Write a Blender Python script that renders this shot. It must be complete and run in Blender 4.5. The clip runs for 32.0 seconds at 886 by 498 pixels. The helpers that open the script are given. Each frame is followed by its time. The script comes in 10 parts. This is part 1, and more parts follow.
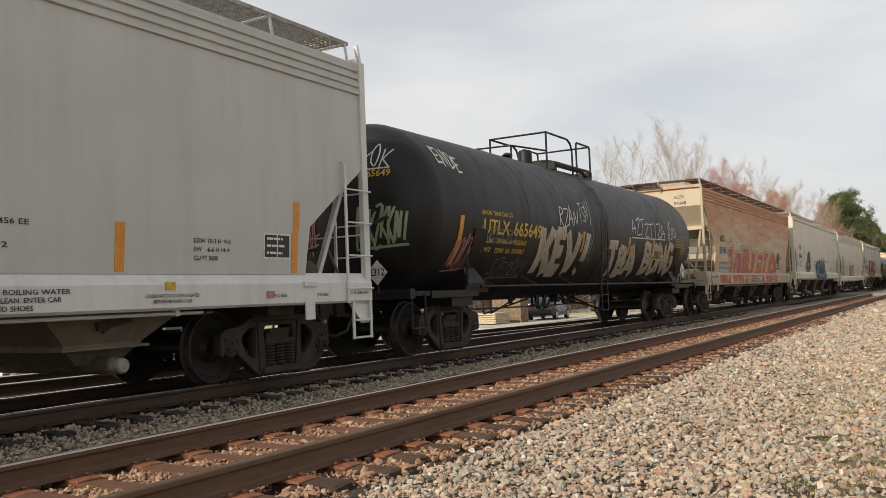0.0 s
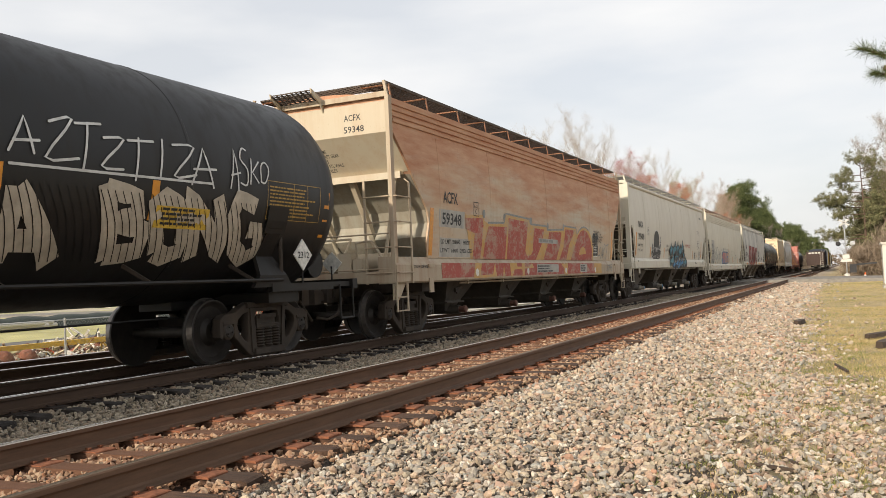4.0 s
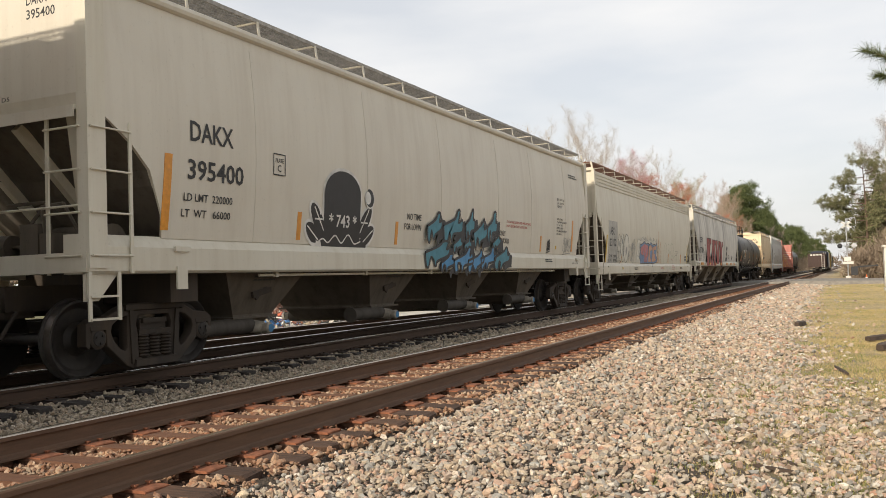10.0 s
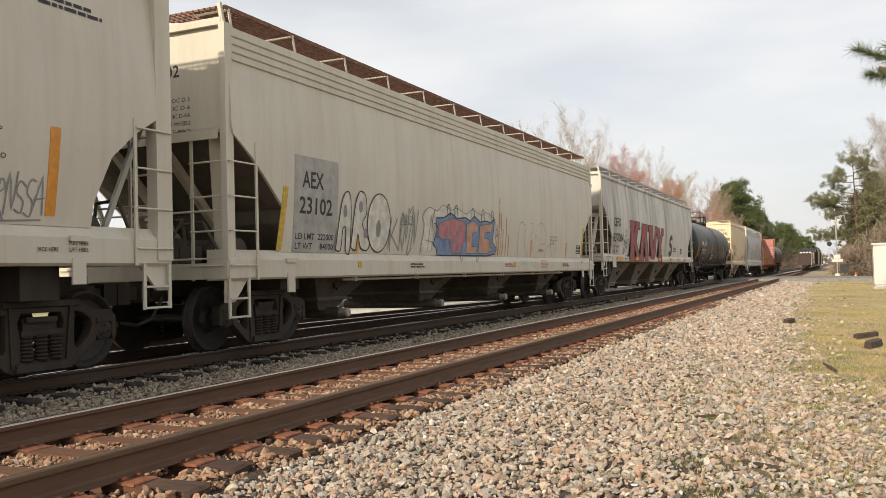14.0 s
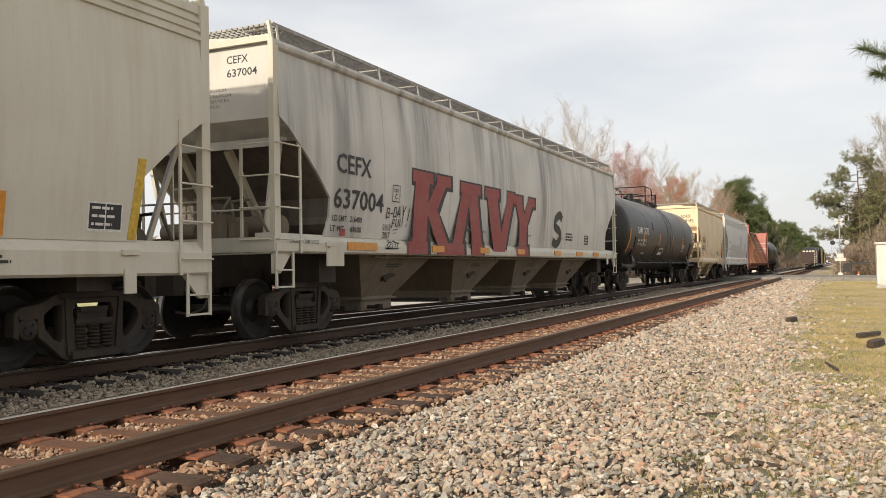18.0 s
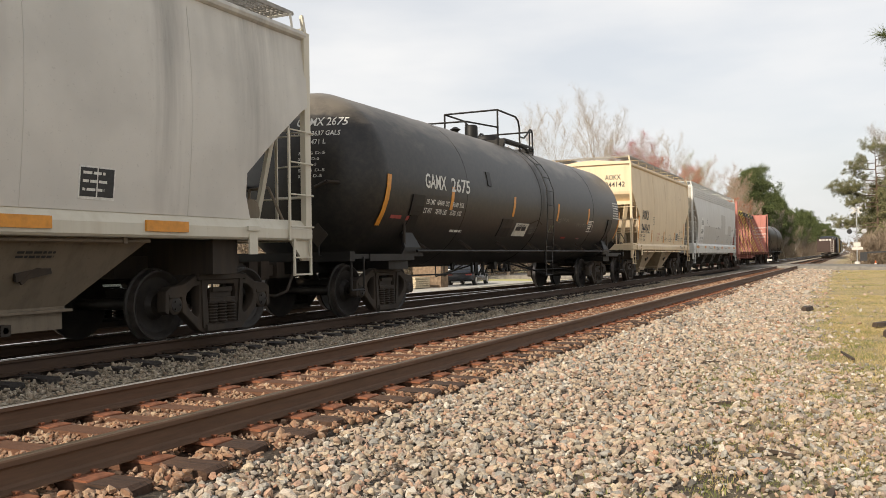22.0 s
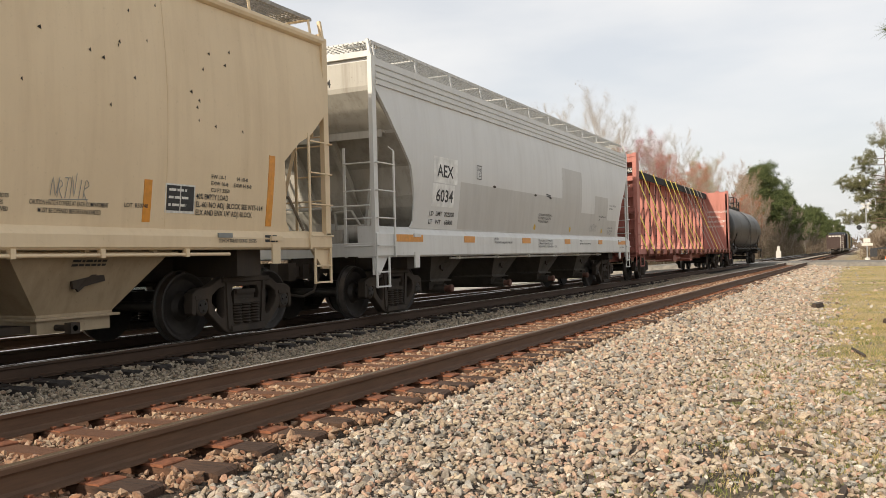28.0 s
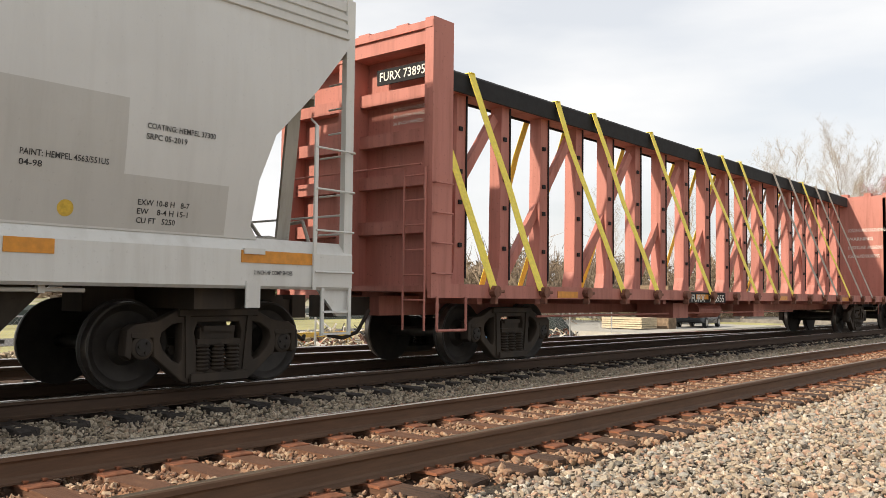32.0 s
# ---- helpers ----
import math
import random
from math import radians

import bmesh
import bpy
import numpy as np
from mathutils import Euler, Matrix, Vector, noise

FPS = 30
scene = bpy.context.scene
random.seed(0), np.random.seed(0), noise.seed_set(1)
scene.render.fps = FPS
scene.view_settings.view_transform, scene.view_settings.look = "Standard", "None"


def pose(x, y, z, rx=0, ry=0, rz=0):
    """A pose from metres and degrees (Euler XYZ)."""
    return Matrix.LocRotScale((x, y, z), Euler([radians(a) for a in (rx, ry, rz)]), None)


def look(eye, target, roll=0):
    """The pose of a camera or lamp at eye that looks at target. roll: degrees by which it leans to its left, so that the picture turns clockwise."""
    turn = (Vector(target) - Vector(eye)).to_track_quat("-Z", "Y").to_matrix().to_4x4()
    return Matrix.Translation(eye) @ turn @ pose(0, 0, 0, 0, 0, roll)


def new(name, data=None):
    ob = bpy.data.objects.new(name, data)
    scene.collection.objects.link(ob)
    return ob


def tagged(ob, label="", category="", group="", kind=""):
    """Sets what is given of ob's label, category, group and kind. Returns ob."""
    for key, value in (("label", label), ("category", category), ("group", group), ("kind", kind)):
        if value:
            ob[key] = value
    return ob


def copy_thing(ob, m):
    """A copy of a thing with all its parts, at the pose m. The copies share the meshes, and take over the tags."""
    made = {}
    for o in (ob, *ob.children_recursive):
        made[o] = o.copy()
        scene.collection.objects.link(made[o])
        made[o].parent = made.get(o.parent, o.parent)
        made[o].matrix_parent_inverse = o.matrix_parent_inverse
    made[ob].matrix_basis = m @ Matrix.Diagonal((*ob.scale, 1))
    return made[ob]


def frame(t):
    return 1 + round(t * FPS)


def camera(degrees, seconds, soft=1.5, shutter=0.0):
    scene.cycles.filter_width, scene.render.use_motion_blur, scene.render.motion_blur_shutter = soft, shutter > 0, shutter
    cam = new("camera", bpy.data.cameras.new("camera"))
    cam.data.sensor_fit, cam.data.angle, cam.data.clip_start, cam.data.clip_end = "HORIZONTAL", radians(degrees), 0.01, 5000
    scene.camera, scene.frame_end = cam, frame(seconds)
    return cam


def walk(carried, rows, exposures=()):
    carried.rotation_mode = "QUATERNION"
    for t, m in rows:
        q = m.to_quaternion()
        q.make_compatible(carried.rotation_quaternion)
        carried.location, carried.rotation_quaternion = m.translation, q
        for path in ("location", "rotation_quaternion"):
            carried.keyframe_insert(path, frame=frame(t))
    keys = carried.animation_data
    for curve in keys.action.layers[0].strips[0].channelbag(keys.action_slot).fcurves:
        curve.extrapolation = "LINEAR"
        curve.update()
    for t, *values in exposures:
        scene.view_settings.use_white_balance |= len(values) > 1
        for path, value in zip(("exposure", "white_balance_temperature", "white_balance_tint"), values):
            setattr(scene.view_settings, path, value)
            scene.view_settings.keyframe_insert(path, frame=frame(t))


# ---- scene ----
import itertools

cam = camera(54.26, 32.0, soft=0.65)
PATH = [
    (0, pose(0, 0, 1.0, 93.13, 2.19, 30.66)),
    (0.5, pose(0, 0, 1.0, 93.21, 1.65, 27.70)),
    (1, pose(0, 0, 1.0, 93.05, 1.89, 25.83)),
    (1.5, pose(0, 0, 1.0, 92.65, 2.06, 24.19)),
    (2, pose(0, 0, 1.0, 92.23, 1.85, 24.32)),
    (2.5, pose(0, 0, 1.0, 92.22, 1.95, 24.96)),
    (4.5, pose(0, 0, 1.0, 92.23, 2.79, 24.74)),
    (5, pose(0, 0, 1.0, 92.66, 2.44, 24.42)),
    (5.5, pose(0, 0, 1.0, 92.74, 2.06, 24.67)),
    (6, pose(0, 0, 1.0, 92.67, 2.03, 24.76)),
    (6.5, pose(0, 0, 1.0, 92.73, 2.19, 24.68)),
    (7, pose(0, 0, 1.0, 92.67, 2.34, 24.75)),
    (7.5, pose(0, 0, 1.0, 92.56, 2.29, 24.47)),
    (8, pose(0, 0, 1.0, 92.51, 2.17, 24.38)),
    (8.5, pose(0, 0, 1.0, 92.35, 2.00, 24.64)),
    (9, pose(0, 0, 1.0, 92.20, 1.90, 24.76)),
    (9.5, pose(0, 0, 1.0, 92.12, 1.82, 24.84)),
    (10, pose(0, 0, 1.0, 92.06, 1.98, 24.92)),
    (10.5, pose(0, 0, 1.0, 92.01, 2.34, 25.26)),
    (11, pose(0, 0, 1.0, 91.94, 2.56, 25.70)),
    (11.5, pose(0, 0, 1.0, 91.70, 2.34, 25.85)),
    (12, pose(0, 0, 1.0, 91.40, 2.03, 25.70)),
    (12.5, pose(0, 0, 1.0, 91.39, 1.85, 25.32)),
    (13, pose(0, 0, 1.0, 91.61, 1.74, 24.66)),
    (13.5, pose(0, 0, 1.0, 91.74, 1.78, 24.17)),
    (14, pose(0, 0, 1.0, 91.69, 1.55, 24.33)),
    (14.5, pose(0, 0, 1.0, 91.69, 1.45, 24.42)),
    (16.5, pose(0, 0, 1.0, 91.70, 1.26, 24.72)),
    (17, pose(0, 0, 1.0, 91.48, 1.09, 24.66)),
    (17.5, pose(0, 0, 1.0, 91.41, 1.09, 24.51)),
    (18, pose(0, 0, 1.0, 91.41, 1.07, 24.49)),
    (18.5, pose(0, 0, 1.0, 91.46, 1.01, 24.57)),
    (19, pose(0, 0, 1.0, 91.51, 0.91, 24.84)),
    (19.5, pose(0, 0, 1.0, 91.41, 0.87, 24.99)),
    (20, pose(0, 0, 1.0, 91.37, 0.90, 24.98)),
    (20.5, pose(0, 0, 1.0, 91.31, 0.82, 25.05)),
    (21, pose(0, 0, 1.0, 91.05, 0.83, 25.28)),
    (21.5, pose(0, 0, 1.0, 90.84, 0.88, 25.47)),
    (22, pose(0, 0, 1.0, 90.63, 0.93, 25.41)),
    (22.5, pose(0, 0, 1.0, 90.15, 1.13, 25.04)),
    (23, pose(0, 0, 1.0, 89.98, 1.33, 24.81)),
    (23.5, pose(0, 0, 1.0, 89.91, 1.33, 24.77)),
    (24, pose(0, 0, 1.0, 89.99, 1.35, 24.82)),
    (24.5, pose(0, 0, 1.0, 90.30, 1.43, 24.95)),
    (25, pose(0, 0, 1.0, 90.63, 1.52, 24.88)),
    (25.5, pose(0, 0, 1.0, 90.78, 1.57, 24.76)),
    (27.5, pose(0, 0, 1.0, 90.53, 1.44, 25.71)),
    (28, pose(0, 0, 1.0, 90.67, 1.54, 25.95)),
    (28.5, pose(0, 0, 1.0, 90.88, 1.59, 25.99)),
    (29, pose(0, 0, 1.0, 91.01, 1.32, 26.15)),
    (29.5, pose(0, 0, 1.0, 91.48, 1.35, 27.14)),
    (30, pose(0, 0, 1.0, 92.29, 1.36, 29.42)),
    (30.5, pose(0, 0, 1.0, 93.24, 1.15, 33.74)),
    (31, pose(0, 0, 1.0, 93.51, 0.19, 38.58)),
    (31.5, pose(0, 0, 1.0, 93.37, -0.68, 40.40)),
    (32, pose(0, 0, 1.0, 93.14, -0.64, 40.17)),
]
walk(cam, PATH, exposures=[(0, 0.08), (0.6, 0.2), (1.2, 0.27), (2, 0.3), (5, 0.34), (6.5, 0.34), (8, 0.3), (27.5, 0.27), (30.4, 0.26), (31.5, 0.4), (32, 0.42)])

# world: hazy daylight, sun low behind the camera along the tracks
SUN_EL, SUN_AZ = 30.0, 14.0
world = bpy.data.worlds.new("world")
scene.world = world
world.use_nodes = True
wn, wl = world.node_tree.nodes, world.node_tree.links
wn.clear()
w_out = wn.new("ShaderNodeOutputWorld")
w_bg = wn.new("ShaderNodeBackground")
w_sky = wn.new("ShaderNodeTexSky")
w_sky.sky_type, w_sky.sun_disc = "NISHITA", False
w_sky.sun_elevation, w_sky.sun_rotation = radians(SUN_EL), radians(180 + SUN_AZ)
w_sky.air_density, w_sky.dust_density = 1.0, 3.0
w_co = wn.new("ShaderNodeTexCoord")
w_map = wn.new("ShaderNodeMapping")
w_map.inputs["Scale"].default_value = (1.6, 1.6, 6.0)
w_map.inputs["Rotation"].default_value = (0.12, -0.2, 0.5)
w_noise = wn.new("ShaderNodeTexNoise")
w_noise.inputs["Scale"].default_value = 1.5
w_noise.inputs["Detail"].default_value = 5
w_noise.inputs["Roughness"].default_value = 0.5
w_ramp = wn.new("ShaderNodeMapRange")
w_ramp.inputs["From Min"].default_value, w_ramp.inputs["From Max"].default_value = 0.36, 0.66
w_ramp.inputs["To Min"].default_value, w_ramp.inputs["To Max"].default_value = 0.66, 0.97
w_mix = wn.new("ShaderNodeMix")
w_mix.data_type = "RGBA"
w_mix.inputs["B"].default_value = (7.85, 7.8, 7.75, 1)
wl.new(w_co.outputs["Generated"], w_map.inputs["Vector"])
wl.new(w_map.outputs["Vector"], w_noise.inputs["Vector"])
wl.new(w_noise.outputs["Fac"], w_ramp.inputs["Value"])
# the cloud veil thins out overhead
w_sep = wn.new("ShaderNodeSeparateXYZ")
wl.new(w_co.outputs["Generated"], w_sep.inputs["Vector"])
w_thin = wn.new("ShaderNodeMapRange")
w_thin.inputs["From Min"].default_value, w_thin.inputs["From Max"].default_value = 0.55, 0.95
w_thin.inputs["To Min"].default_value, w_thin.inputs["To Max"].default_value = 1.0, 0.4
wl.new(w_sep.outputs["Z"], w_thin.inputs["Value"])
w_veil = wn.new("ShaderNodeMath")
w_veil.operation = "MULTIPLY"
wl.new(w_ramp.outputs["Result"], w_veil.inputs[0])
wl.new(w_thin.outputs["Result"], w_veil.inputs[1])
wl.new(w_veil.outputs["Value"], w_mix.inputs["Factor"])
wl.new(w_sky.outputs["Color"], w_mix.inputs["A"])
wl.new(w_mix.outputs["Result"], w_bg.inputs["Color"])
w_bg.inputs["Strength"].default_value = 0.10
wl.new(w_bg.outputs["Background"], w_out.inputs["Surface"])

sun = new("sun", bpy.data.lights.new("sun", "SUN"))
sun.data.energy, sun.data.angle, sun.data.color = 3.9, radians(1.5), (1.0, 0.88, 0.72)
sun.matrix_world = look((0, 0, 0), (math.sin(radians(SUN_AZ)), math.cos(radians(SUN_AZ)), -math.tan(radians(SUN_EL))))
TRAIN_X = -8.95


# ---- materials ----
def node_mat(name):
    m = bpy.data.materials.new(name)
    m.use_nodes = True
    t = m.node_tree
    return m, t.nodes, t.links, t.nodes["Principled BSDF"]


def link_noise(n, l, vec, scale, detail=4.0, rough=0.55):
    x = n.new("ShaderNodeTexNoise")
    x.inputs["Scale"].default_value, x.inputs["Detail"].default_value, x.inputs["Roughness"].default_value = scale, detail, rough
    l.new(vec, x.inputs["Vector"])
    return x.outputs["Fac"]


def mapped(n, l, vec, scale):
    x = n.new("ShaderNodeMapping")
    x.inputs["Scale"].default_value = scale
    l.new(vec, x.inputs["Vector"])
    return x.outputs["Vector"]


def ranged(n, l, val, a, b, lo=0.0, hi=1.0):
    x = n.new("ShaderNodeMapRange")
    x.inputs["From Min"].default_value, x.inputs["From Max"].default_value = a, b
    x.inputs["To Min"].default_value, x.inputs["To Max"].default_value = lo, hi
    l.new(val, x.inputs["Value"])
    return x.outputs["Result"]


def mixed(n, l, fac, a, b, how="MIX"):
    x = n.new("ShaderNodeMix")
    x.data_type, x.blend_type = "RGBA", how
    for key, v in (("Factor", fac), ("A", a), ("B", b)):
        sock = x.inputs[key] if key == "Factor" else [i for i in x.inputs if i.name == key and i.type == "RGBA"][0]
        if isinstance(v, (tuple, list)):
            sock.default_value = (*v[:3], 1)
        elif isinstance(v, (int, float)):
            sock.default_value = v
        else:
            l.new(v, sock)
    return [o for o in x.outputs if o.type == "RGBA"][0]


def bumped(n, l, b, height, strength=0.3, dist=0.01):
    x = n.new("ShaderNodeBump")
    x.inputs["Strength"].default_value, x.inputs["Distance"].default_value = strength, dist
    l.new(height, x.inputs["Height"])
    l.new(x.outputs["Normal"], b.inputs["Normal"])


def coords(n, kind="Object"):
    return n.new("ShaderNodeTexCoord").outputs[kind]


def paint(name, base, dirt, rough=0.45, streak=0.5, spots=0.3, metal=0.0, low=0.42, high=0.68, grain=40.0, spec=0.5):
    """Painted steel: broad fading, vertical run marks, specks, fine relief."""
    m, n, l, b = node_mat(name)
    v = coords(n)
    broad = ranged(n, l, link_noise(n, l, v, 0.7, 4), low, high)
    runs = ranged(n, l, link_noise(n, l, mapped(n, l, v, (3.0, 3.0, 0.22)), 1.6, 5, 0.65), 0.45, 0.75, 0, streak)
    speck = ranged(n, l, link_noise(n, l, v, 22.0, 3, 0.7), 0.62, 0.72, 0, spots)
    col = mixed(n, l, broad, base, tuple(0.82 * a + 0.18 * c for a, c in zip(base, dirt)))
    col = mixed(n, l, runs, col, dirt)
    col = mixed(n, l, speck, col, tuple(0.6 * c for c in dirt))
    l.new(col, b.inputs["Base Color"])
    l.new(ranged(n, l, runs, 0, 1, rough, min(rough + 0.3, 1)), b.inputs["Roughness"])
    b.inputs["Metallic"].default_value = metal
    b.inputs["Specular IOR Level"].default_value = spec
    bumped(n, l, b, link_noise(n, l, v, grain, 3), 0.12, 0.004)
    return m


def plain(name, base, rough=0.6, metal=0.0, var=0.25, scale=9.0, bump=0.2):
    m, n, l, b = node_mat(name)
    v = coords(n)
    f = ranged(n, l, link_noise(n, l, v, scale, 5), 0.3, 0.7)
    l.new(mixed(n, l, f, tuple(c * (1 - var) for c in base), tuple(min(c * (1 + var), 1) for c in base)), b.inputs["Base Color"])
    b.inputs["Roughness"].default_value, b.inputs["Metallic"].default_value = rough, metal
    bumped(n, l, b, link_noise(n, l, v, scale * 6, 3), bump, 0.004)
    return m


def ramped(n, l, fac, stops):
    x = n.new("ShaderNodeValToRGB")
    e = x.color_ramp.elements
    while len(e) < len(stops):
        e.new(0.5)
    for k, (p, c) in zip(e, stops):
        k.position, k.color = p, (*c, 1)
    l.new(fac, x.inputs["Fac"])
    return x.outputs["Color"]


# ---- mesh helper ----
class Shape:
    """Collects vertices and faces of one part."""

    def __init__(self):
        self.v, self.f, self.m, self.slot = [], [], [], 0

    def add(self, verts, faces):
        k = len(self.v)
        self.v += [tuple(p) for p in verts]
        self.f += [tuple(i + k for i in q) for q in faces]
        self.m += [self.slot] * len(faces)
        return self

    def box(self, x0, x1, y0, y1, z0, z1, turn=None):
        p = [(x, y, z) for x in (x0, x1) for y in (y0, y1) for z in (z0, z1)]
        if turn is not None:
            p = [tuple(turn @ Vector(q)) for q in p]
        return self.add(p, [(0, 1, 3, 2), (4, 6, 7, 5), (0, 4, 5, 1), (2, 3, 7, 6), (0, 2, 6, 4), (1, 5, 7, 3)])

    def rod(self, a, b, r, n=6, r2=None):
        a, b = Vector(a), Vector(b)
        d = (b - a).normalized()
        s = d.orthogonal().normalized()
        t = d.cross(s)
        r2 = r if r2 is None else r2
        p = []
        for q, rr in ((a, r), (b, r2)):
            p += [q + (s * math.cos(2 * math.pi * i / n) + t * math.sin(2 * math.pi * i / n)) * rr for i in range(n)]
        f = [(i, (i + 1) % n, n + (i + 1) % n, n + i) for i in range(n)] + [tuple(range(n))[::-1], tuple(range(n, 2 * n))]
        return self.add(p, f)

    def pipe(self, pts, r, n=6):
        for a, b in zip(pts, pts[1:]):
            self.rod(a, b, r, n)
        return self

    def beam(self, a, b, w, h, up=(0, 0, 1)):
        """A square bar from a to b, w across and h along up."""
        a, b, up = Vector(a), Vector(b), Vector(up)
        d = (b - a).normalized()
        s = d.cross(up).normalized() * (w / 2)
        u = s.cross(d).normalized() * (h / 2)
        p = [q + i * s + j * u for q in (a, b) for i, j in ((-1, -1), (1, -1), (1, 1), (-1, 1))]
        return self.add(p, [(0, 3, 2, 1), (4, 5, 6, 7), (0, 1, 5, 4), (1, 2, 6, 5), (2, 3, 7, 6), (3, 0, 4, 7)])

    def loft(self, rings, closed=True, caps=True):
        """Skins equal rings of points, one to the next."""
        n = len(rings[0])
        p = [q for r in rings for q in r]
        f = []
        for k in range(len(rings) - 1):
            for i in range(n if closed else n - 1):
                j = (i + 1) % n
                f.append((k * n + i, k * n + j, (k + 1) * n + j, (k + 1) * n + i))
        if caps and closed:
            f += [tuple(range(n))[::-1], tuple((len(rings) - 1) * n + i for i in range(n))]
        return self.add(p, f)

    def lathe(self, axis_at, prof, n=24, along="x"):
        """Turns (distance along, radius) pairs round an axis."""
        x0, y0, z0 = axis_at
        rings = []
        for d, r in prof:
            ring = []
            for i in range(n):
                c, s = math.cos(2 * math.pi * i / n) * r, math.sin(2 * math.pi * i / n) * r
                ring.append((x0 + d, y0 + c, z0 + s) if along == "x" else (x0 + c, y0 + d, z0 - s) if along == "y" else (x0 + c, y0 + s, z0 + d))
            rings.append(ring)
        return self.loft(rings)

    def mesh(self, name, mats, smooth=None):
        me = bpy.data.meshes.new(name)
        me.from_pydata(self.v, [], self.f)
        for m in mats if isinstance(mats, (list, tuple)) else [mats]:
            me.materials.append(m)
        if any(self.m):
            me.polygons.foreach_set("material_index", self.m)
        if smooth is not None:
            me.polygons.foreach_set("use_smooth", [True] * len(self.f))
            me.set_sharp_from_angle(angle=radians(smooth))
        me.update()
        return me


def part(name, shape, mats, parent, label="", smooth=None):
    """Links a shape as one mesh object under a thing or a part."""
    me = shape.mesh(name, mats, smooth) if isinstance(shape, Shape) else shape
    ob = new(name, me)
    ob.parent = parent
    if label:
        ob["label"] = label
    return ob


def thing(name, label, category, at=(0, 0, 0), group="", kind="", turn=0.0):
    ob = new(name)
    ob.matrix_basis = pose(*at, 0, 0, turn)
    return tagged(ob, label, category, group, kind)


# ---- ground and tracks ----
def ground_z(x, y):
    """Height of the ground: ballast beds with shoulders, verge, yard."""
    pts = [(-400, -1.2), (-60, -1.05), (-22, -0.95), (-17, -0.7), (-15.2, -0.36), (-10.6, -0.27), (-7.2, -0.26), (-6.4, -0.27), (-3.5, -0.25), (-2.6, -0.31), (-1.2, -0.37), (1.0, -0.38), (400, -0.5)]
    return float(np.interp(x, [p[0] for p in pts], [p[1] for p in pts]))


def ground_material():
    m, n, l, b = node_mat("ground")
    v = coords(n)
    sep = n.new("ShaderNodeSeparateXYZ")
    l.new(v, sep.inputs["Vector"])
    x, y = sep.outputs["X"], sep.outputs["Y"]
    edge = link_noise(n, l, v, 0.55, 5, 0.6)
    wob = n.new("ShaderNodeMath")
    wob.operation = "MULTIPLY_ADD"
    l.new(edge, wob.inputs[0])
    wob.inputs[1].default_value = 2.2
    l.new(x, wob.inputs[2])
    # ballast bed, coloured dark for the shade in gaps between loose stones
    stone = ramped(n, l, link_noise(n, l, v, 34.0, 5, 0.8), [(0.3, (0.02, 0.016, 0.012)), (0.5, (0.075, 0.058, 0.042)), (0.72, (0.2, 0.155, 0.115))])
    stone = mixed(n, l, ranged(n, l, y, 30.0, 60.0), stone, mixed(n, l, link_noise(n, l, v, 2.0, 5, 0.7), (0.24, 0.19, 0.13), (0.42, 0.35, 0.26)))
    soil = mixed(n, l, link_noise(n, l, v, 5.0, 6, 0.7), (0.24, 0.185, 0.12), (0.4, 0.33, 0.22))
    grass = mixed(n, l, ranged(n, l, link_noise(n, l, v, 0.9, 6, 0.7), 0.42, 0.56), (0.27, 0.225, 0.095), (0.46, 0.36, 0.19))
    verge = mixed(n, l, ranged(n, l, link_noise(n, l, v, 9.0, 5, 0.7), 0.35, 0.6), soil, grass)
    along = n.new("ShaderNodeMath")
    l.new(ranged(n, l, y, 6.0, 14.0, 0.0, 1.7), along.inputs[0])
    l.new(wob.outputs[0], along.inputs[1])
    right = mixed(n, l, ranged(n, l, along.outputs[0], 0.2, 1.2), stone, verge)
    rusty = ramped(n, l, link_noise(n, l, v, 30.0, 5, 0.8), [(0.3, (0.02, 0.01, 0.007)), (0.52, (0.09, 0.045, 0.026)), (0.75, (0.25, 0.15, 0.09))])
    right = mixed(n, l, ranged(n, l, x, -3.75, -3.45), rusty, right)
    right = mixed(n, l, ranged(n, l, x, -6.2, -5.95), stone, right)
    # near-black bed of the train's tracks: shade under the cars put into colour
    shaded_bed = ramped(n, l, link_noise(n, l, v, 34.0, 5, 0.8), [(0.3, (0.009, 0.008, 0.007)), (0.55, (0.033, 0.028, 0.023)), (0.75, (0.08, 0.07, 0.06))])
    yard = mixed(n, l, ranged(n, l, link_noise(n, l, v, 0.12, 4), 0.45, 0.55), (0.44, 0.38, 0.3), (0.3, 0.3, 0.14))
    left = mixed(n, l, ranged(n, l, x, -17.0, -15.6), yard, shaded_bed)
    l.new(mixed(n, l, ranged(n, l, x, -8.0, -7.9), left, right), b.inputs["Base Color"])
    b.inputs["Roughness"].default_value = 0.95
    bumped(n, l, b, link_noise(n, l, v, 30.0, 5, 0.75), 0.9, 0.04)
    return m


MAT_GROUND = ground_material()
xs = [-900, -300, -120, -60, -40, -30, -22, -17, -16, -15.2, -13, -10.6, -7.2, -6.4, -5, -3.5, -3.0, -2.6, -2.0, -1.2, 0, 1, 3, 6, 12, 30, 80, 300, 900]
ys = [-300, -60, -20, -6, 0, 4, 8, 12, 18, 26, 40, 56, 75, 110, 180, 300, 600, 1500]
g = Shape()
g.add([(x, y, ground_z(x, y)) for x in xs for y in ys], [(i * len(ys) + j, (i + 1) * len(ys) + j, (i + 1) * len(ys) + j + 1, i * len(ys) + j + 1) for i in range(len(xs) - 1) for j in range(len(ys) - 1)])
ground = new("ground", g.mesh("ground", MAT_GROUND))
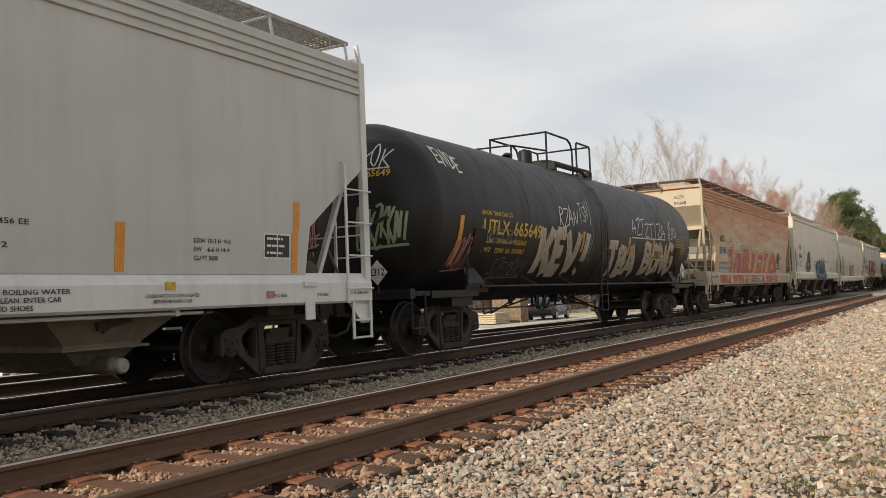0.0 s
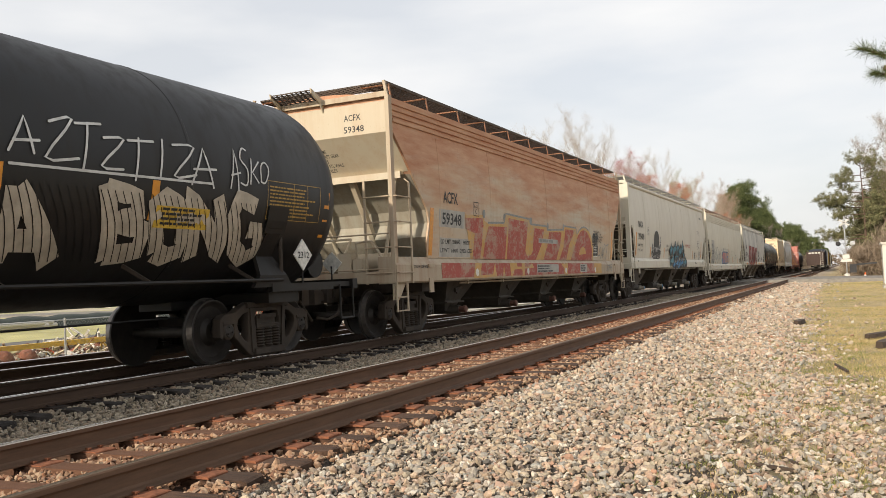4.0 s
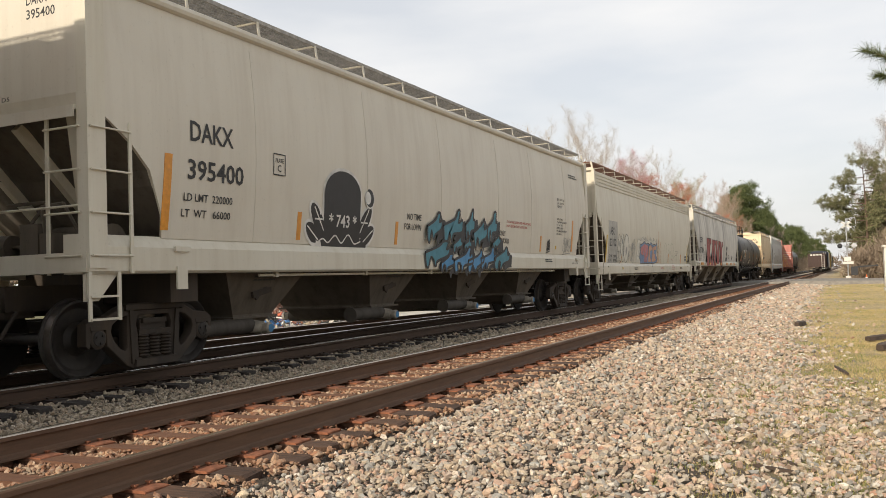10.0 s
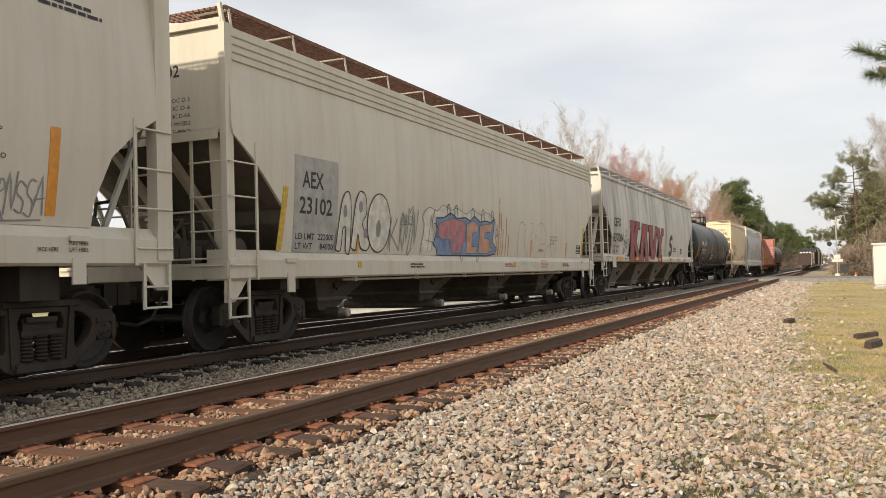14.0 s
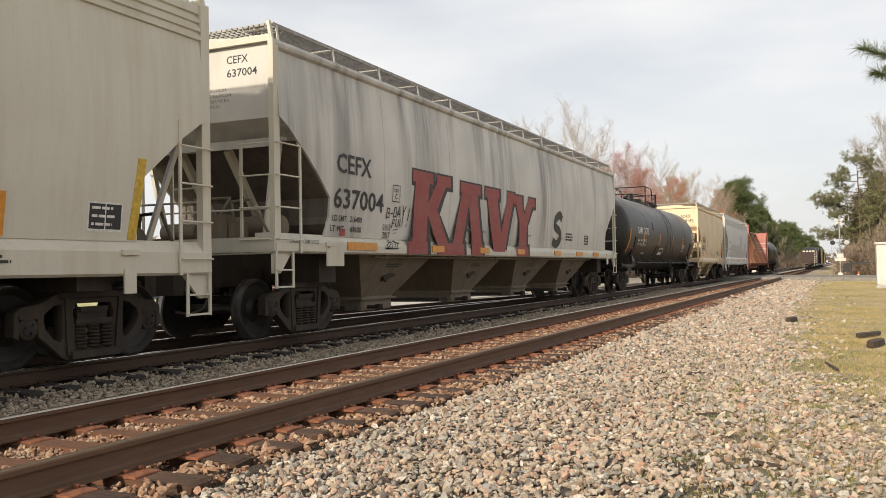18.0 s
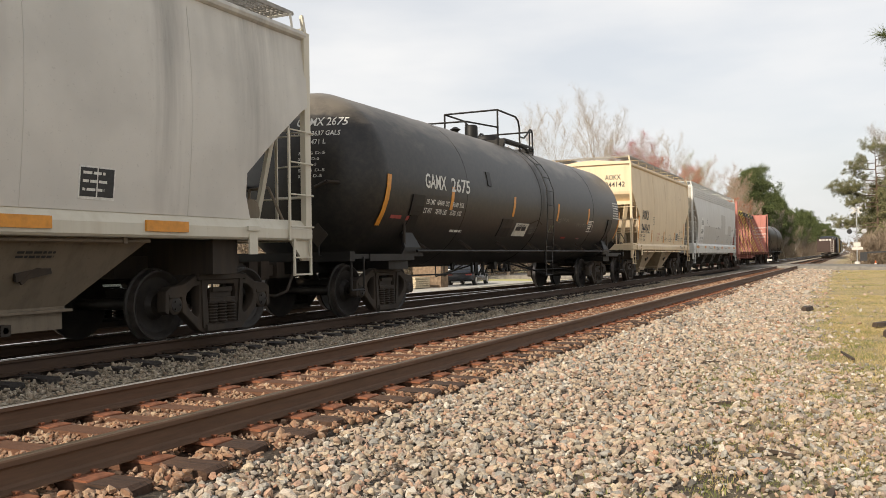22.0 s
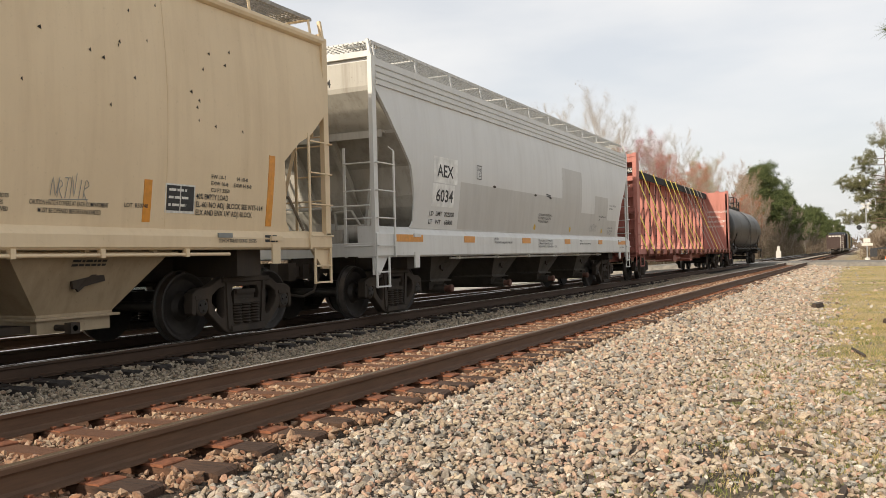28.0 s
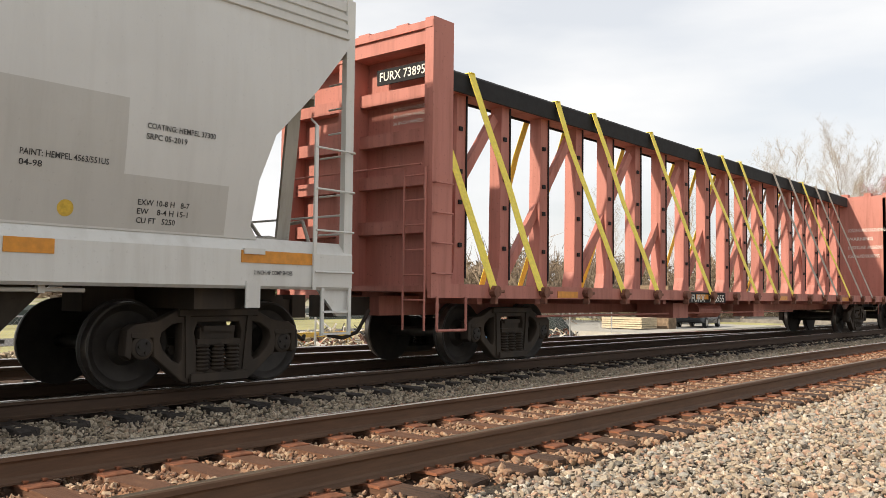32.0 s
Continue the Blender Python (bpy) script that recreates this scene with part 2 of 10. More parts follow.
tagged(ground, "gravelly ballast, soil and dry spring grass verge", "ground", kind="structure")


def rail_material(name, top, gloss, rust_shade=1.0, worn=(0.3, 0.5)):
    m, n, l, b = node_mat(name)
    v = coords(n)
    geo = n.new("ShaderNodeNewGeometry")
    sep = n.new("ShaderNodeSeparateXYZ")
    l.new(geo.outputs["Normal"], sep.inputs["Vector"])
    sep2 = n.new("ShaderNodeSeparateXYZ")
    l.new(v, sep2.inputs["Vector"])
    rust = mixed(n, l, link_noise(n, l, mapped(n, l, v, (8, 0.9, 8)), 3.0, 6, 0.7), tuple(c * rust_shade for c in (0.055, 0.031, 0.019)), tuple(c * rust_shade for c in (0.19, 0.105, 0.058)))
    head = n.new("ShaderNodeMath")
    head.operation = "MULTIPLY"
    l.new(ranged(n, l, sep2.outputs["Z"], -0.016, -0.009), head.inputs[0])
    l.new(ranged(n, l, sep.outputs["Z"], *worn), head.inputs[1])
    l.new(mixed(n, l, head.outputs[0], rust, top), b.inputs["Base Color"])
    l.new(ranged(n, l, head.outputs[0], 0, 1, 0.75, gloss), b.inputs["Roughness"])
    l.new(ranged(n, l, head.outputs[0], 0, 1, 0.15, 0.9), b.inputs["Metallic"])
    bumped(n, l, b, link_noise(n, l, v, 60, 4), 0.25, 0.003)
    return m


# shiny steel has its rust halved: shade below the train put into colour
RAIL_FIELD = rail_material("rust_filmed_rail_steel", (0.25, 0.19, 0.13), 0.42, 1.0, (0.9, 0.98))
MAT_RAIL = {False: rail_material("dull_rail_steel", (0.5, 0.45, 0.38), 0.26, 1.0, (0.4, 0.58)), True: rail_material("shiny_rail_steel", (0.66, 0.63, 0.58), 0.22, 0.5)}
RAIL_PROFILE = [(-0.072, -0.178), (0.072, -0.178), (0.072, -0.168), (0.022, -0.155), (0.0085, -0.14), (0.0085, -0.06), (0.014, -0.048), (0.036, -0.04), (0.0365, -0.012), (0.03, -0.003), (0.02, 0.0), (-0.02, 0.0), (-0.03, -0.003), (-0.0365, -0.012), (-0.036, -0.04), (-0.014, -0.048), (-0.0085, -0.06), (-0.0085, -0.14), (-0.022, -0.155), (-0.072, -0.168)]


def rail_shape(y0, y1):
    s = Shape()
    s.loft([[(x, y, z) for x, z in RAIL_PROFILE] for y in (y0, y1)])
    return s


TRACKS = []
for name, cx, cz, label in (("railway_track", -4.75, 0.0, "rusty empty main track on weathered wooden ties"), ("railway_track", TRAIN_X, 0.0, "track under the train, shiny rail heads, dark ties")):
    tr = thing(name, label, "railway track", (cx, 0, cz), kind="structure")
    for sx in (-0.755, 0.755):
        r = part("rail", rail_shape(-30, 1200), RAIL_FIELD if cx > -5 and sx > 0 else MAT_RAIL[cx < -5], tr)
        r.location.x = sx
    TRACKS.append(tr)
siding = thing("railway_track", "dark siding track that joins the train's track at a turnout", "railway track", (-13.36, 0, -0.02), kind="structure", turn=-5.1)
for sx, end in ((-0.755, 48), (0.755, 32)):
    r = part("rail", rail_shape(-30, end), MAT_RAIL[True], siding)
    r.location.x = sx
TRACKS.append(siding)


# ---- paints for the train ----
P_GREY = paint("light_grey_paint", (0.5, 0.5, 0.475), (0.3, 0.28, 0.25), 0.42, 0.22, 0.15)
P_COOL = paint("cool_grey_paint", (0.62, 0.62, 0.6), (0.4, 0.385, 0.36), 0.38, 0.2, 0.12)
P_WARM = paint("warm_grey_paint", (0.6, 0.56, 0.47), (0.42, 0.36, 0.28), 0.45, 0.3, 0.2)
P_CREAM = paint("cream_grey_paint", (0.6, 0.565, 0.465), (0.38, 0.31, 0.21), 0.45, 0.32, 0.2)


def sooty_paint():
    """Light grey car paint with broad soot runs below the hatches."""
    m, n, l, b = node_mat("stained_grey_paint")
    v = coords(n)
    base = mixed(n, l, ranged(n, l, link_noise(n, l, v, 0.7, 4), 0.42, 0.68), (0.62, 0.595, 0.54), (0.52, 0.5, 0.455))
    wide = ranged(n, l, link_noise(n, l, mapped(n, l, v, (0.5, 0.5, 0.08)), 0.9, 3), 0.44, 0.6)
    runs = ranged(n, l, link_noise(n, l, mapped(n, l, v, (1.6, 1.6, 0.12)), 1.6, 5, 0.6), 0.38, 0.66, 0, 0.85)
    both = n.new("ShaderNodeMath")
    both.operation = "MULTIPLY"
    l.new(wide, both.inputs[0])
    l.new(runs, both.inputs[1])
    speck = ranged(n, l, link_noise(n, l, v, 22.0, 3, 0.7), 0.62, 0.72, 0, 0.2)
    l.new(mixed(n, l, speck, mixed(n, l, both.outputs[0], base, (0.15, 0.14, 0.125)), (0.12, 0.11, 0.1)), b.inputs["Base Color"])
    b.inputs["Roughness"].default_value = 0.5
    bumped(n, l, b, link_noise(n, l, v, 40, 3), 0.12, 0.004)
    return m


P_STREAK = sooty_paint()
P_TAN = paint("tan_paint", (0.72, 0.575, 0.375), (0.4, 0.27, 0.14), 0.5, 0.22, 0.15)
# grimy tan, darkened further for the shade under flange and body
P_TANB = paint("shaded_grimy_tan_paint", (0.42, 0.33, 0.215), (0.16, 0.11, 0.06), 0.6, 0.4, 0.3)
P_WHITE = paint("sill_paint", (0.66, 0.66, 0.63), (0.35, 0.32, 0.27), 0.4, 0.3, 0.2)
P_BLACK = paint("tank_black", (0.008, 0.008, 0.008), (0.026, 0.023, 0.02), 0.45, 0.6, 0.35, spec=0.35)
P_BLACK2 = paint("tank_black_dusty", (0.008, 0.0075, 0.007), (0.03, 0.024, 0.018), 0.5, 0.55, 0.4, spec=0.3)
P_RED = paint("faded_red_paint", (0.47, 0.18, 0.14), (0.2, 0.075, 0.055), 0.6, 0.6, 0.5)
P_CAST = paint("cast_steel", (0.036, 0.029, 0.023), (0.11, 0.078, 0.053), 0.75, 0.4, 0.5, spec=0.3)
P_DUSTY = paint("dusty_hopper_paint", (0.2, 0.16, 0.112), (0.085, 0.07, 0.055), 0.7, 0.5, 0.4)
P_DARKH = paint("dark_hopper_paint", (0.1, 0.08, 0.058), (0.035, 0.03, 0.024), 0.75, 0.6, 0.5)
P_GALV = plain("galvanised_grate", (0.3, 0.285, 0.26), 0.6, 0.3, 0.3)
P_DARKSLOPE = paint("dark_slope_paint", (0.13, 0.11, 0.088), (0.05, 0.04, 0.03), 0.75, 0.6, 0.5)
P_PALEG = plain("pale_grate", (0.5, 0.49, 0.46), 0.5, 0.3, 0.2)
# grimy end paint, also darkened for the roof overhang's shadow
P_ENDE = paint("shaded_grimy_end_paint", (0.44, 0.42, 0.37), (0.2, 0.17, 0.13), 0.6, 0.6, 0.4)
P_RUSTG = plain("rusty_grate", (0.2, 0.1, 0.065), 0.85, 0.1, 0.4)
P_WHEEL = plain("wheel_steel", (0.028, 0.023, 0.019), 0.6, 0.2, 0.4, 6)
P_TREAD = plain("wheel_tread", (0.2, 0.18, 0.165), 0.38, 0.8, 0.2)
INK = plain("black_stencil", (0.025, 0.025, 0.025), 0.6, 0, 0.3, 20)
WHITE_INK = plain("white_stencil", (0.66, 0.65, 0.6), 0.6, 0, 0.2, 20)
YELLOW_INK = plain("yellow_stencil", (0.55, 0.36, 0.04), 0.6, 0, 0.25, 20)
FADED_WHITE = plain("faded_white_stencil", (0.16, 0.155, 0.14), 0.6, 0, 0.3, 20)
FADED_YELLOW = plain("faded_yellow_stencil", (0.36, 0.23, 0.05), 0.6, 0, 0.3, 20)
RED_INK = plain("red_stencil", (0.45, 0.09, 0.07), 0.6, 0, 0.2, 20)
ORANGE = plain("orange_reflector", (0.62, 0.25, 0.02), 0.35, 0, 0.15, 14)
P_CAPGREY = plain("worn_cap", (0.3, 0.27, 0.22), 0.7, 0.1, 0.3)
CAP_BLUE = plain("blue_cap", (0.03, 0.16, 0.32), 0.5, 0, 0.3)
SPRAY = {k: plain("spray_" + k, c, 0.55, 0, 0.22, 5) for k, c in dict(
    beige=(0.42, 0.37, 0.29), red=(0.33, 0.06, 0.05), yellow=(0.55, 0.33, 0.07), black=(0.014, 0.013, 0.014), blue=(0.04, 0.19, 0.25), azure=(0.05, 0.22, 0.42), salmon=(0.5, 0.27, 0.18), sand=(0.5, 0.4, 0.27), pink=(0.44, 0.16, 0.17), azure2=(0.16, 0.24, 0.4), mint=(0.42, 0.5, 0.3), moss=(0.4, 0.41, 0.29), peach=(0.66, 0.47, 0.29),
    white=(0.6, 0.59, 0.55), rose=(0.4, 0.19, 0.19), lilac=(0.3, 0.29, 0.4), green=(0.27, 0.33, 0.19), grey=(0.22, 0.23, 0.22), patch=(0.36, 0.35, 0.315), cream=(0.6, 0.58, 0.5), pale=(0.55, 0.55, 0.53), shade=(0.5, 0.5, 0.48), clean=(0.74, 0.74, 0.71)).items()}


def rusted_paint():
    """Beige car paint lost to rust from the roof downward and in patches."""
    m, n, l, b = node_mat("rusted_beige_paint")
    v = coords(n)
    sep = n.new("ShaderNodeSeparateXYZ")
    l.new(v, sep.inputs["Vector"])
    hi = ranged(n, l, sep.outputs["Z"], 1.8, 4.3, 0.0, 0.3)
    patch = link_noise(n, l, mapped(n, l, v, (1, 0.22, 1.5)), 0.9, 7, 0.66)
    fine = link_noise(n, l, v, 7.0, 6, 0.7)
    add = n.new("ShaderNodeMath")
    l.new(hi, add.inputs[0])
    l.new(patch, add.inputs[1])
    rust = mixed(n, l, ranged(n, l, link_noise(n, l, mapped(n, l, v, (2, 0.5, 3)), 1.6, 7, 0.7), 0.35, 0.7), (0.4, 0.18, 0.095), (0.54, 0.33, 0.205))
    tan = mixed(n, l, ranged(n, l, link_noise(n, l, mapped(n, l, v, (1, 0.3, 1.3)), 1.2, 6, 0.65), 0.4, 0.62), (0.52, 0.47, 0.37), (0.53, 0.39, 0.26))
    runs = ranged(n, l, link_noise(n, l, mapped(n, l, v, (3, 3, 0.2)), 1.5, 5), 0.5, 0.8, 0, 0.35)
    base = mixed(n, l, runs, tan, (0.3, 0.2, 0.12))
    speck = ranged(n, l, fine, 0.6, 0.72, 0, 0.35)
    l.new(mixed(n, l, speck, mixed(n, l, ranged(n, l, add.outputs[0], 0.48, 0.72), base, rust), (0.22, 0.1, 0.05)), b.inputs["Base Color"])
    b.inputs["Roughness"].default_value = 0.75
    bumped(n, l, b, fine, 0.12, 0.004)
    return m


P_RUSTED = rusted_paint()


def dusty_sheened_tank():
    """Black tank paint; dusty crown, paled further by sky sheen put into the colour."""
    m, n, l, b = node_mat("dust_sheen_crowned_black")
    v = coords(n)
    sep = n.new("ShaderNodeSeparateXYZ")
    l.new(v, sep.inputs["Vector"])
    dust_sheen = n.new("ShaderNodeMath")
    l.new(ranged(n, l, sep.outputs["Z"], 2.9, 4.0, -0.3, 0.27), dust_sheen.inputs[0])
    l.new(link_noise(n, l, mapped(n, l, v, (1, 0.5, 1.4)), 1.3, 6, 0.68), dust_sheen.inputs[1])
    col = mixed(n, l, ranged(n, l, link_noise(n, l, v, 9.0, 5, 0.7), 0.4, 0.7), (0.014, 0.013, 0.012), (0.032, 0.027, 0.021))
    l.new(mixed(n, l, ranged(n, l, dust_sheen.outputs[0], 0.42, 0.75, 0, 0.85), col, (0.17, 0.148, 0.118)), b.inputs["Base Color"])
    b.inputs["Roughness"].default_value, b.inputs["Specular IOR Level"].default_value = 0.42, 0.45
    bumped(n, l, b, link_noise(n, l, v, 40.0, 3), 0.12, 0.004)
    return m


P_DUSTSHEEN = dusty_sheened_tank()


def worn_spray(name, colour, under):
    """Sprayed colour scoured away in patches and specks."""
    m, n, l, b = node_mat(name)
    v = coords(n)
    big = ranged(n, l, link_noise(n, l, mapped(n, l, v, (1, 1.0, 2.0)), 1.6, 6, 0.72), 0.5, 0.6, 0, 0.75)
    small = ranged(n, l, link_noise(n, l, v, 13.0, 5, 0.75), 0.54, 0.62, 0, 0.7)
    tone = mixed(n, l, link_noise(n, l, v, 3.0, 4), tuple(c * 0.8 for c in colour), tuple(min(c * 1.25, 1) for c in colour))
    l.new(mixed(n, l, small, mixed(n, l, big, tone, under), under), b.inputs["Base Color"])
    b.inputs["Roughness"].default_value = 0.7
    bumped(n, l, b, small, 0.1, 0.002)
    return m


WORN_RED = worn_spray("worn_red_spray", (0.36, 0.075, 0.055), (0.4, 0.3, 0.22))
WORN_RED2 = worn_spray("faded_red_spray", (0.29, 0.068, 0.06), (0.3, 0.1, 0.09))
WORN_YELLOW = worn_spray("worn_yellow_spray", (0.52, 0.31, 0.1), (0.44, 0.33, 0.2))
P_SILLX = paint("cream_sill_paint", (0.6, 0.555, 0.45), (0.38, 0.3, 0.2), 0.45, 0.35, 0.25)
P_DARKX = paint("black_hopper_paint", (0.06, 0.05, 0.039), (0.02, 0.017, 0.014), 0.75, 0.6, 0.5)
RUST_RUN = worn_spray("rust_run", (0.42, 0.2, 0.07), (0.58, 0.5, 0.38))
P_SILLA = paint("rusty_beige_sill", (0.43, 0.36, 0.26), (0.28, 0.15, 0.085), 0.6, 0.65, 0.4)
# beige for the end slope, darkened for the shade below its flange
P_ENDB = paint("shaded_beige_paint", (0.33, 0.31, 0.25), (0.2, 0.13, 0.075), 0.7, 0.5, 0.4)
P_ENDA = paint("beige_end_paint", (0.5, 0.44, 0.33), (0.4, 0.25, 0.14), 0.55, 0.35, 0.25)
P_GRATEA = plain("brown_grate", (0.09, 0.07, 0.055), 0.8, 0.2, 0.3)


# ---- lettering and spray paint that follow a side ----
def text_flat(string, h, width=None):
    cu = bpy.data.curves.new("lettering", "FONT")
    cu.body, cu.size, cu.resolution_u = string, h / 0.72, 2
    cu.offset = 0.024 * h if h > 0.15 else 0.016 * h
    ob = bpy.data.objects.new("lettering", cu)
    me = bpy.data.meshes.new_from_object(ob)
    bpy.data.objects.remove(ob)
    bpy.data.curves.remove(cu)
    if width and len(me.vertices):
        x1 = max(v.co.x for v in me.vertices)
        for v in me.vertices:
            v.co.x *= width / x1
    return me


def wrap(me, place, bands):
    """Cuts a flat mesh into bands along its height and lays it on a surface."""
    bm = bmesh.new()
    bm.from_mesh(me)
    for z in bands:
        bmesh.ops.bisect_plane(bm, geom=bm.verts[:] + bm.edges[:] + bm.faces[:], plane_co=(0, z, 0), plane_no=(0, 1, 0))
    for v in bm.verts:
        v.co = place(v.co.x, v.co.y)
    bm.to_mesh(me)
    bm.free()
    return me


def letter(parent, string, y, z, h, mat, prof, width=None, off=0.007, label="", step=0.12):
    me = text_flat(string, h, width)
    me.materials.append(mat)
    wrap(me, lambda a, c: (prof(z + c) + off, y + a, z + c), [i * step for i in range(1, int(h / step) + 1)])
    return part("lettering", me, None, parent, label)


def letter_end(parent, string, x, yface, z, h, mat, width=None):
    me = text_flat(string, h, width)
    me.materials.append(mat)
    for v in me.vertices:
        v.co = (x + v.co.x, yface(z + v.co.y) - 0.008, z + v.co.y)
    return part("lettering", me, None, parent)


def patch(parent, y0, y1, z0, z1, mat, prof, off=0.005, lean=0.0, name="patch", label="", step=0.2):
    n = max(1, int((z1 - z0) / step))
    s = Shape()
    zs = [z0 + (z1 - z0) * i / n for i in range(n + 1)]
    s.loft([[(prof(z) - 0.002, y0 + lean * (z - z0), z), (prof(z) + off, y0 + lean * (z - z0), z), (prof(z) + off, y1 + lean * (z - z0), z), (prof(z) - 0.002, y1 + lean * (z - z0), z)] for z in zs])
    return part(name, s, mat, parent, label)


def blot(parent, ring, mat, prof, off=0.008, label="", name="graffiti"):
    """A sprayed flat shape with corners (y, z), laid on a side."""
    me = bpy.data.meshes.new(name)
    me.from_pydata([(a, b, 0) for a, b in ring], [], [tuple(range(len(ring)))])
    me.materials.append(mat)
    zs = [b for a, b in ring]
    wrap(me, lambda a, c: (prof(c) + off, a, c), [min(zs) + 0.15 * i for i in range(1, int((max(zs) - min(zs)) / 0.15) + 1)])
    return part(name, me, None, parent, label)


def oval(cy, cz, ry, rz, a0=0.0, a1=6.283, n=20):
    return [(cy + ry * math.cos(a0 + (a1 - a0) * i / n), cz + rz * math.sin(a0 + (a1 - a0) * i / n)) for i in range(n + (0 if a1 - a0 > 6.2 else 1))]


def bars(parent, y, z, w, rows, h, mat, prof, gap=1.7, off=0.007, seed=1):
    """Lines of writing too small to read, as plain dashes."""
    r = random.Random(seed)
    s = Shape()
    for k in range(rows):
        a, zz = y, z - k * h * gap
        end = y + w * r.uniform(0.72, 1.0)
        while a < end:
            b = min(a + h * r.uniform(1.2, 4.5), end)
            s.add([(prof(zz) + off, a, zz), (prof(zz) + off, b, zz), (prof(zz + h) + off, b, zz + h), (prof(zz + h) + off, a, zz + h)], [(0, 1, 2, 3)])
            a = b + h * 0.6
    return part("lettering", s, mat, parent)


def strokes(parent, lines, width, mat, prof, off=0.008, name="spray_paint", label="", taper=False):
    """Sprayed lines: ribbons along polylines given as (y, z)."""
    if width >= 0.1 and 1 < len(lines) <= 30:
        for line in lines:
            strokes(parent, [line], width, mat, prof, off, name, label, taper)
        return None
    s = Shape()
    for line in lines:
        pts = []
        for (a, b), (c, d) in zip(line, line[1:]):
            n = max(1, int(math.hypot(c - a, d - b) / 0.12))
            pts += [(a + (c - a) * i / n, b + (d - b) * i / n) for i in range(n)]
        pts.append(line[-1])
        n = len(pts)
        if n < 2:
            continue
        prev, row = None, []
        for i, (a, b) in enumerate(pts):
            p, q = pts[max(i - 1, 0)], pts[min(i + 1, n - 1)]
            dx, dz = q[0] - p[0], q[1] - p[1]
            k = math.hypot(dx, dz) or 1
            w = width / 2 * (1 - 0.5 * i / n if taper else 1)
            nx, nz = -dz / k * w, dx / k * w
            ex = 0.0
            row.append([(a + nx * j, b + nz * j) for j in (1, 0, -1)])
        v = [(prof(c) + off, a, c) for r3 in row for a, c in r3]
        f = []
        for i in range(n - 1):
            for j in (0, 1):
                f.append((3 * i + j, 3 * i + j + 1, 3 * i + j + 4, 3 * i + j + 3))
        s.add(v, f)
        for e in (pts[0], pts[-1]):
            ring = [(e[0] + math.cos(k * 0.785) * width / 2 * (0.5 if taper and e is pts[-1] else 1), e[1] + math.sin(k * 0.785) * width / 2 * (0.5 if taper and e is pts[-1] else 1)) for k in range(8)]
            if width < 0.2:
                s.add([(prof(c) + off, a, c) for a, c in ring], [tuple(range(8))])
    return part(name, s, mat, parent, label)


GLYPH = {  # block letters as strokes in a unit square, for spray paint
    "K": [[(0.12, 0), (0.12, 1)], [(0.85, 1), (0.3, 0.48)], [(0.36, 0.55), (0.88, 0)]],
    "E": [[(0.15, 0), (0.15, 1)], [(0.15, 0.93), (0.85, 0.93)], [(0.15, 0.5), (0.7, 0.5)], [(0.15, 0.07), (0.85, 0.07)]],
    "V": [[(0.08, 1), (0.5, 0.04)], [(0.92, 1), (0.5, 0.04)]],
    "A": [[(0.08, 0), (0.48, 1)], [(0.52, 1), (0.92, 0)], [(0.25, 0.3), (0.75, 0.3)]],
    "Y": [[(0.08, 1), (0.5, 0.48)], [(0.92, 1), (0.5, 0.48)], [(0.5, 0.55), (0.5, 0)]],
    "T": [[(0.05, 0.92), (0.95, 0.92)], [(0.5, 0.92), (0.5, 0)]],
    "B": [[(0.15, 0), (0.15, 1)], [(0.15, 0.94), (0.75, 0.86), (0.75, 0.6), (0.2, 0.52), (0.82, 0.42), (0.82, 0.12), (0.15, 0.06)]],
    "O": [[(0.2, 0.1), (0.15, 0.8), (0.5, 0.97), (0.85, 0.8), (0.8, 0.12), (0.45, 0.03), (0.2, 0.1)]],
    "N": [[(0.12, 0), (0.12, 1), (0.85, 0.04), (0.85, 1)]],
    "G": [[(0.85, 0.85), (0.4, 0.97), (0.15, 0.7), (0.18, 0.2), (0.5, 0.03), (0.85, 0.15), (0.85, 0.48), (0.55, 0.48)]],
    "F": [[(0.15, 0), (0.2, 1), (0.85, 0.95)], [(0.18, 0.52), (0.7, 0.55)]],
    "U": [[(0.12, 1), (0.15, 0.15), (0.5, 0.0), (0.82, 0.2), (0.85, 1)]],
    "D": [[(0.15, 0), (0.15, 1), (0.6, 0.95), (0.88, 0.6), (0.75, 0.15), (0.15, 0)]],
    "S": [[(0.8, 0.9), (0.4, 0.97), (0.18, 0.75), (0.75, 0.4), (0.8, 0.15), (0.4, 0.02), (0.15, 0.12)]],
    "!": [[(0.7, 1), (0.4, 0.3)], [(0.3, 0.1), (0.2, 0.0)]],
}


def glyphs(spec):
    """(glyph, y0, y1, z0, z1, lean) rows to polylines."""
    out = []
    for ch, y0, y1, z0, z1, lean in spec:
        out += [[(y0 + (y1 - y0) * a + lean * b * (z1 - z0), z0 + (z1 - z0) * b) for a, b in ln] for ln in GLYPH[ch]]
    return out


def smooth_line(pts, n=5):
    """A rounded line through the points."""
    p = [pts[0]] + list(pts) + [pts[-1]]
    out = []
    for a, b, c, d in zip(p, p[1:], p[2:], p[3:]):
        for i in range(n):
            t = i / n
            out.append(tuple(0.5 * (2 * b[k] + (c[k] - a[k]) * t + (2 * a[k] - 5 * b[k] + 4 * c[k] - d[k]) * t * t + (3 * b[k] - a[k] - 3 * c[k] + d[k]) * t ** 3) for k in (0, 1)))
    return out + [pts[-1]]


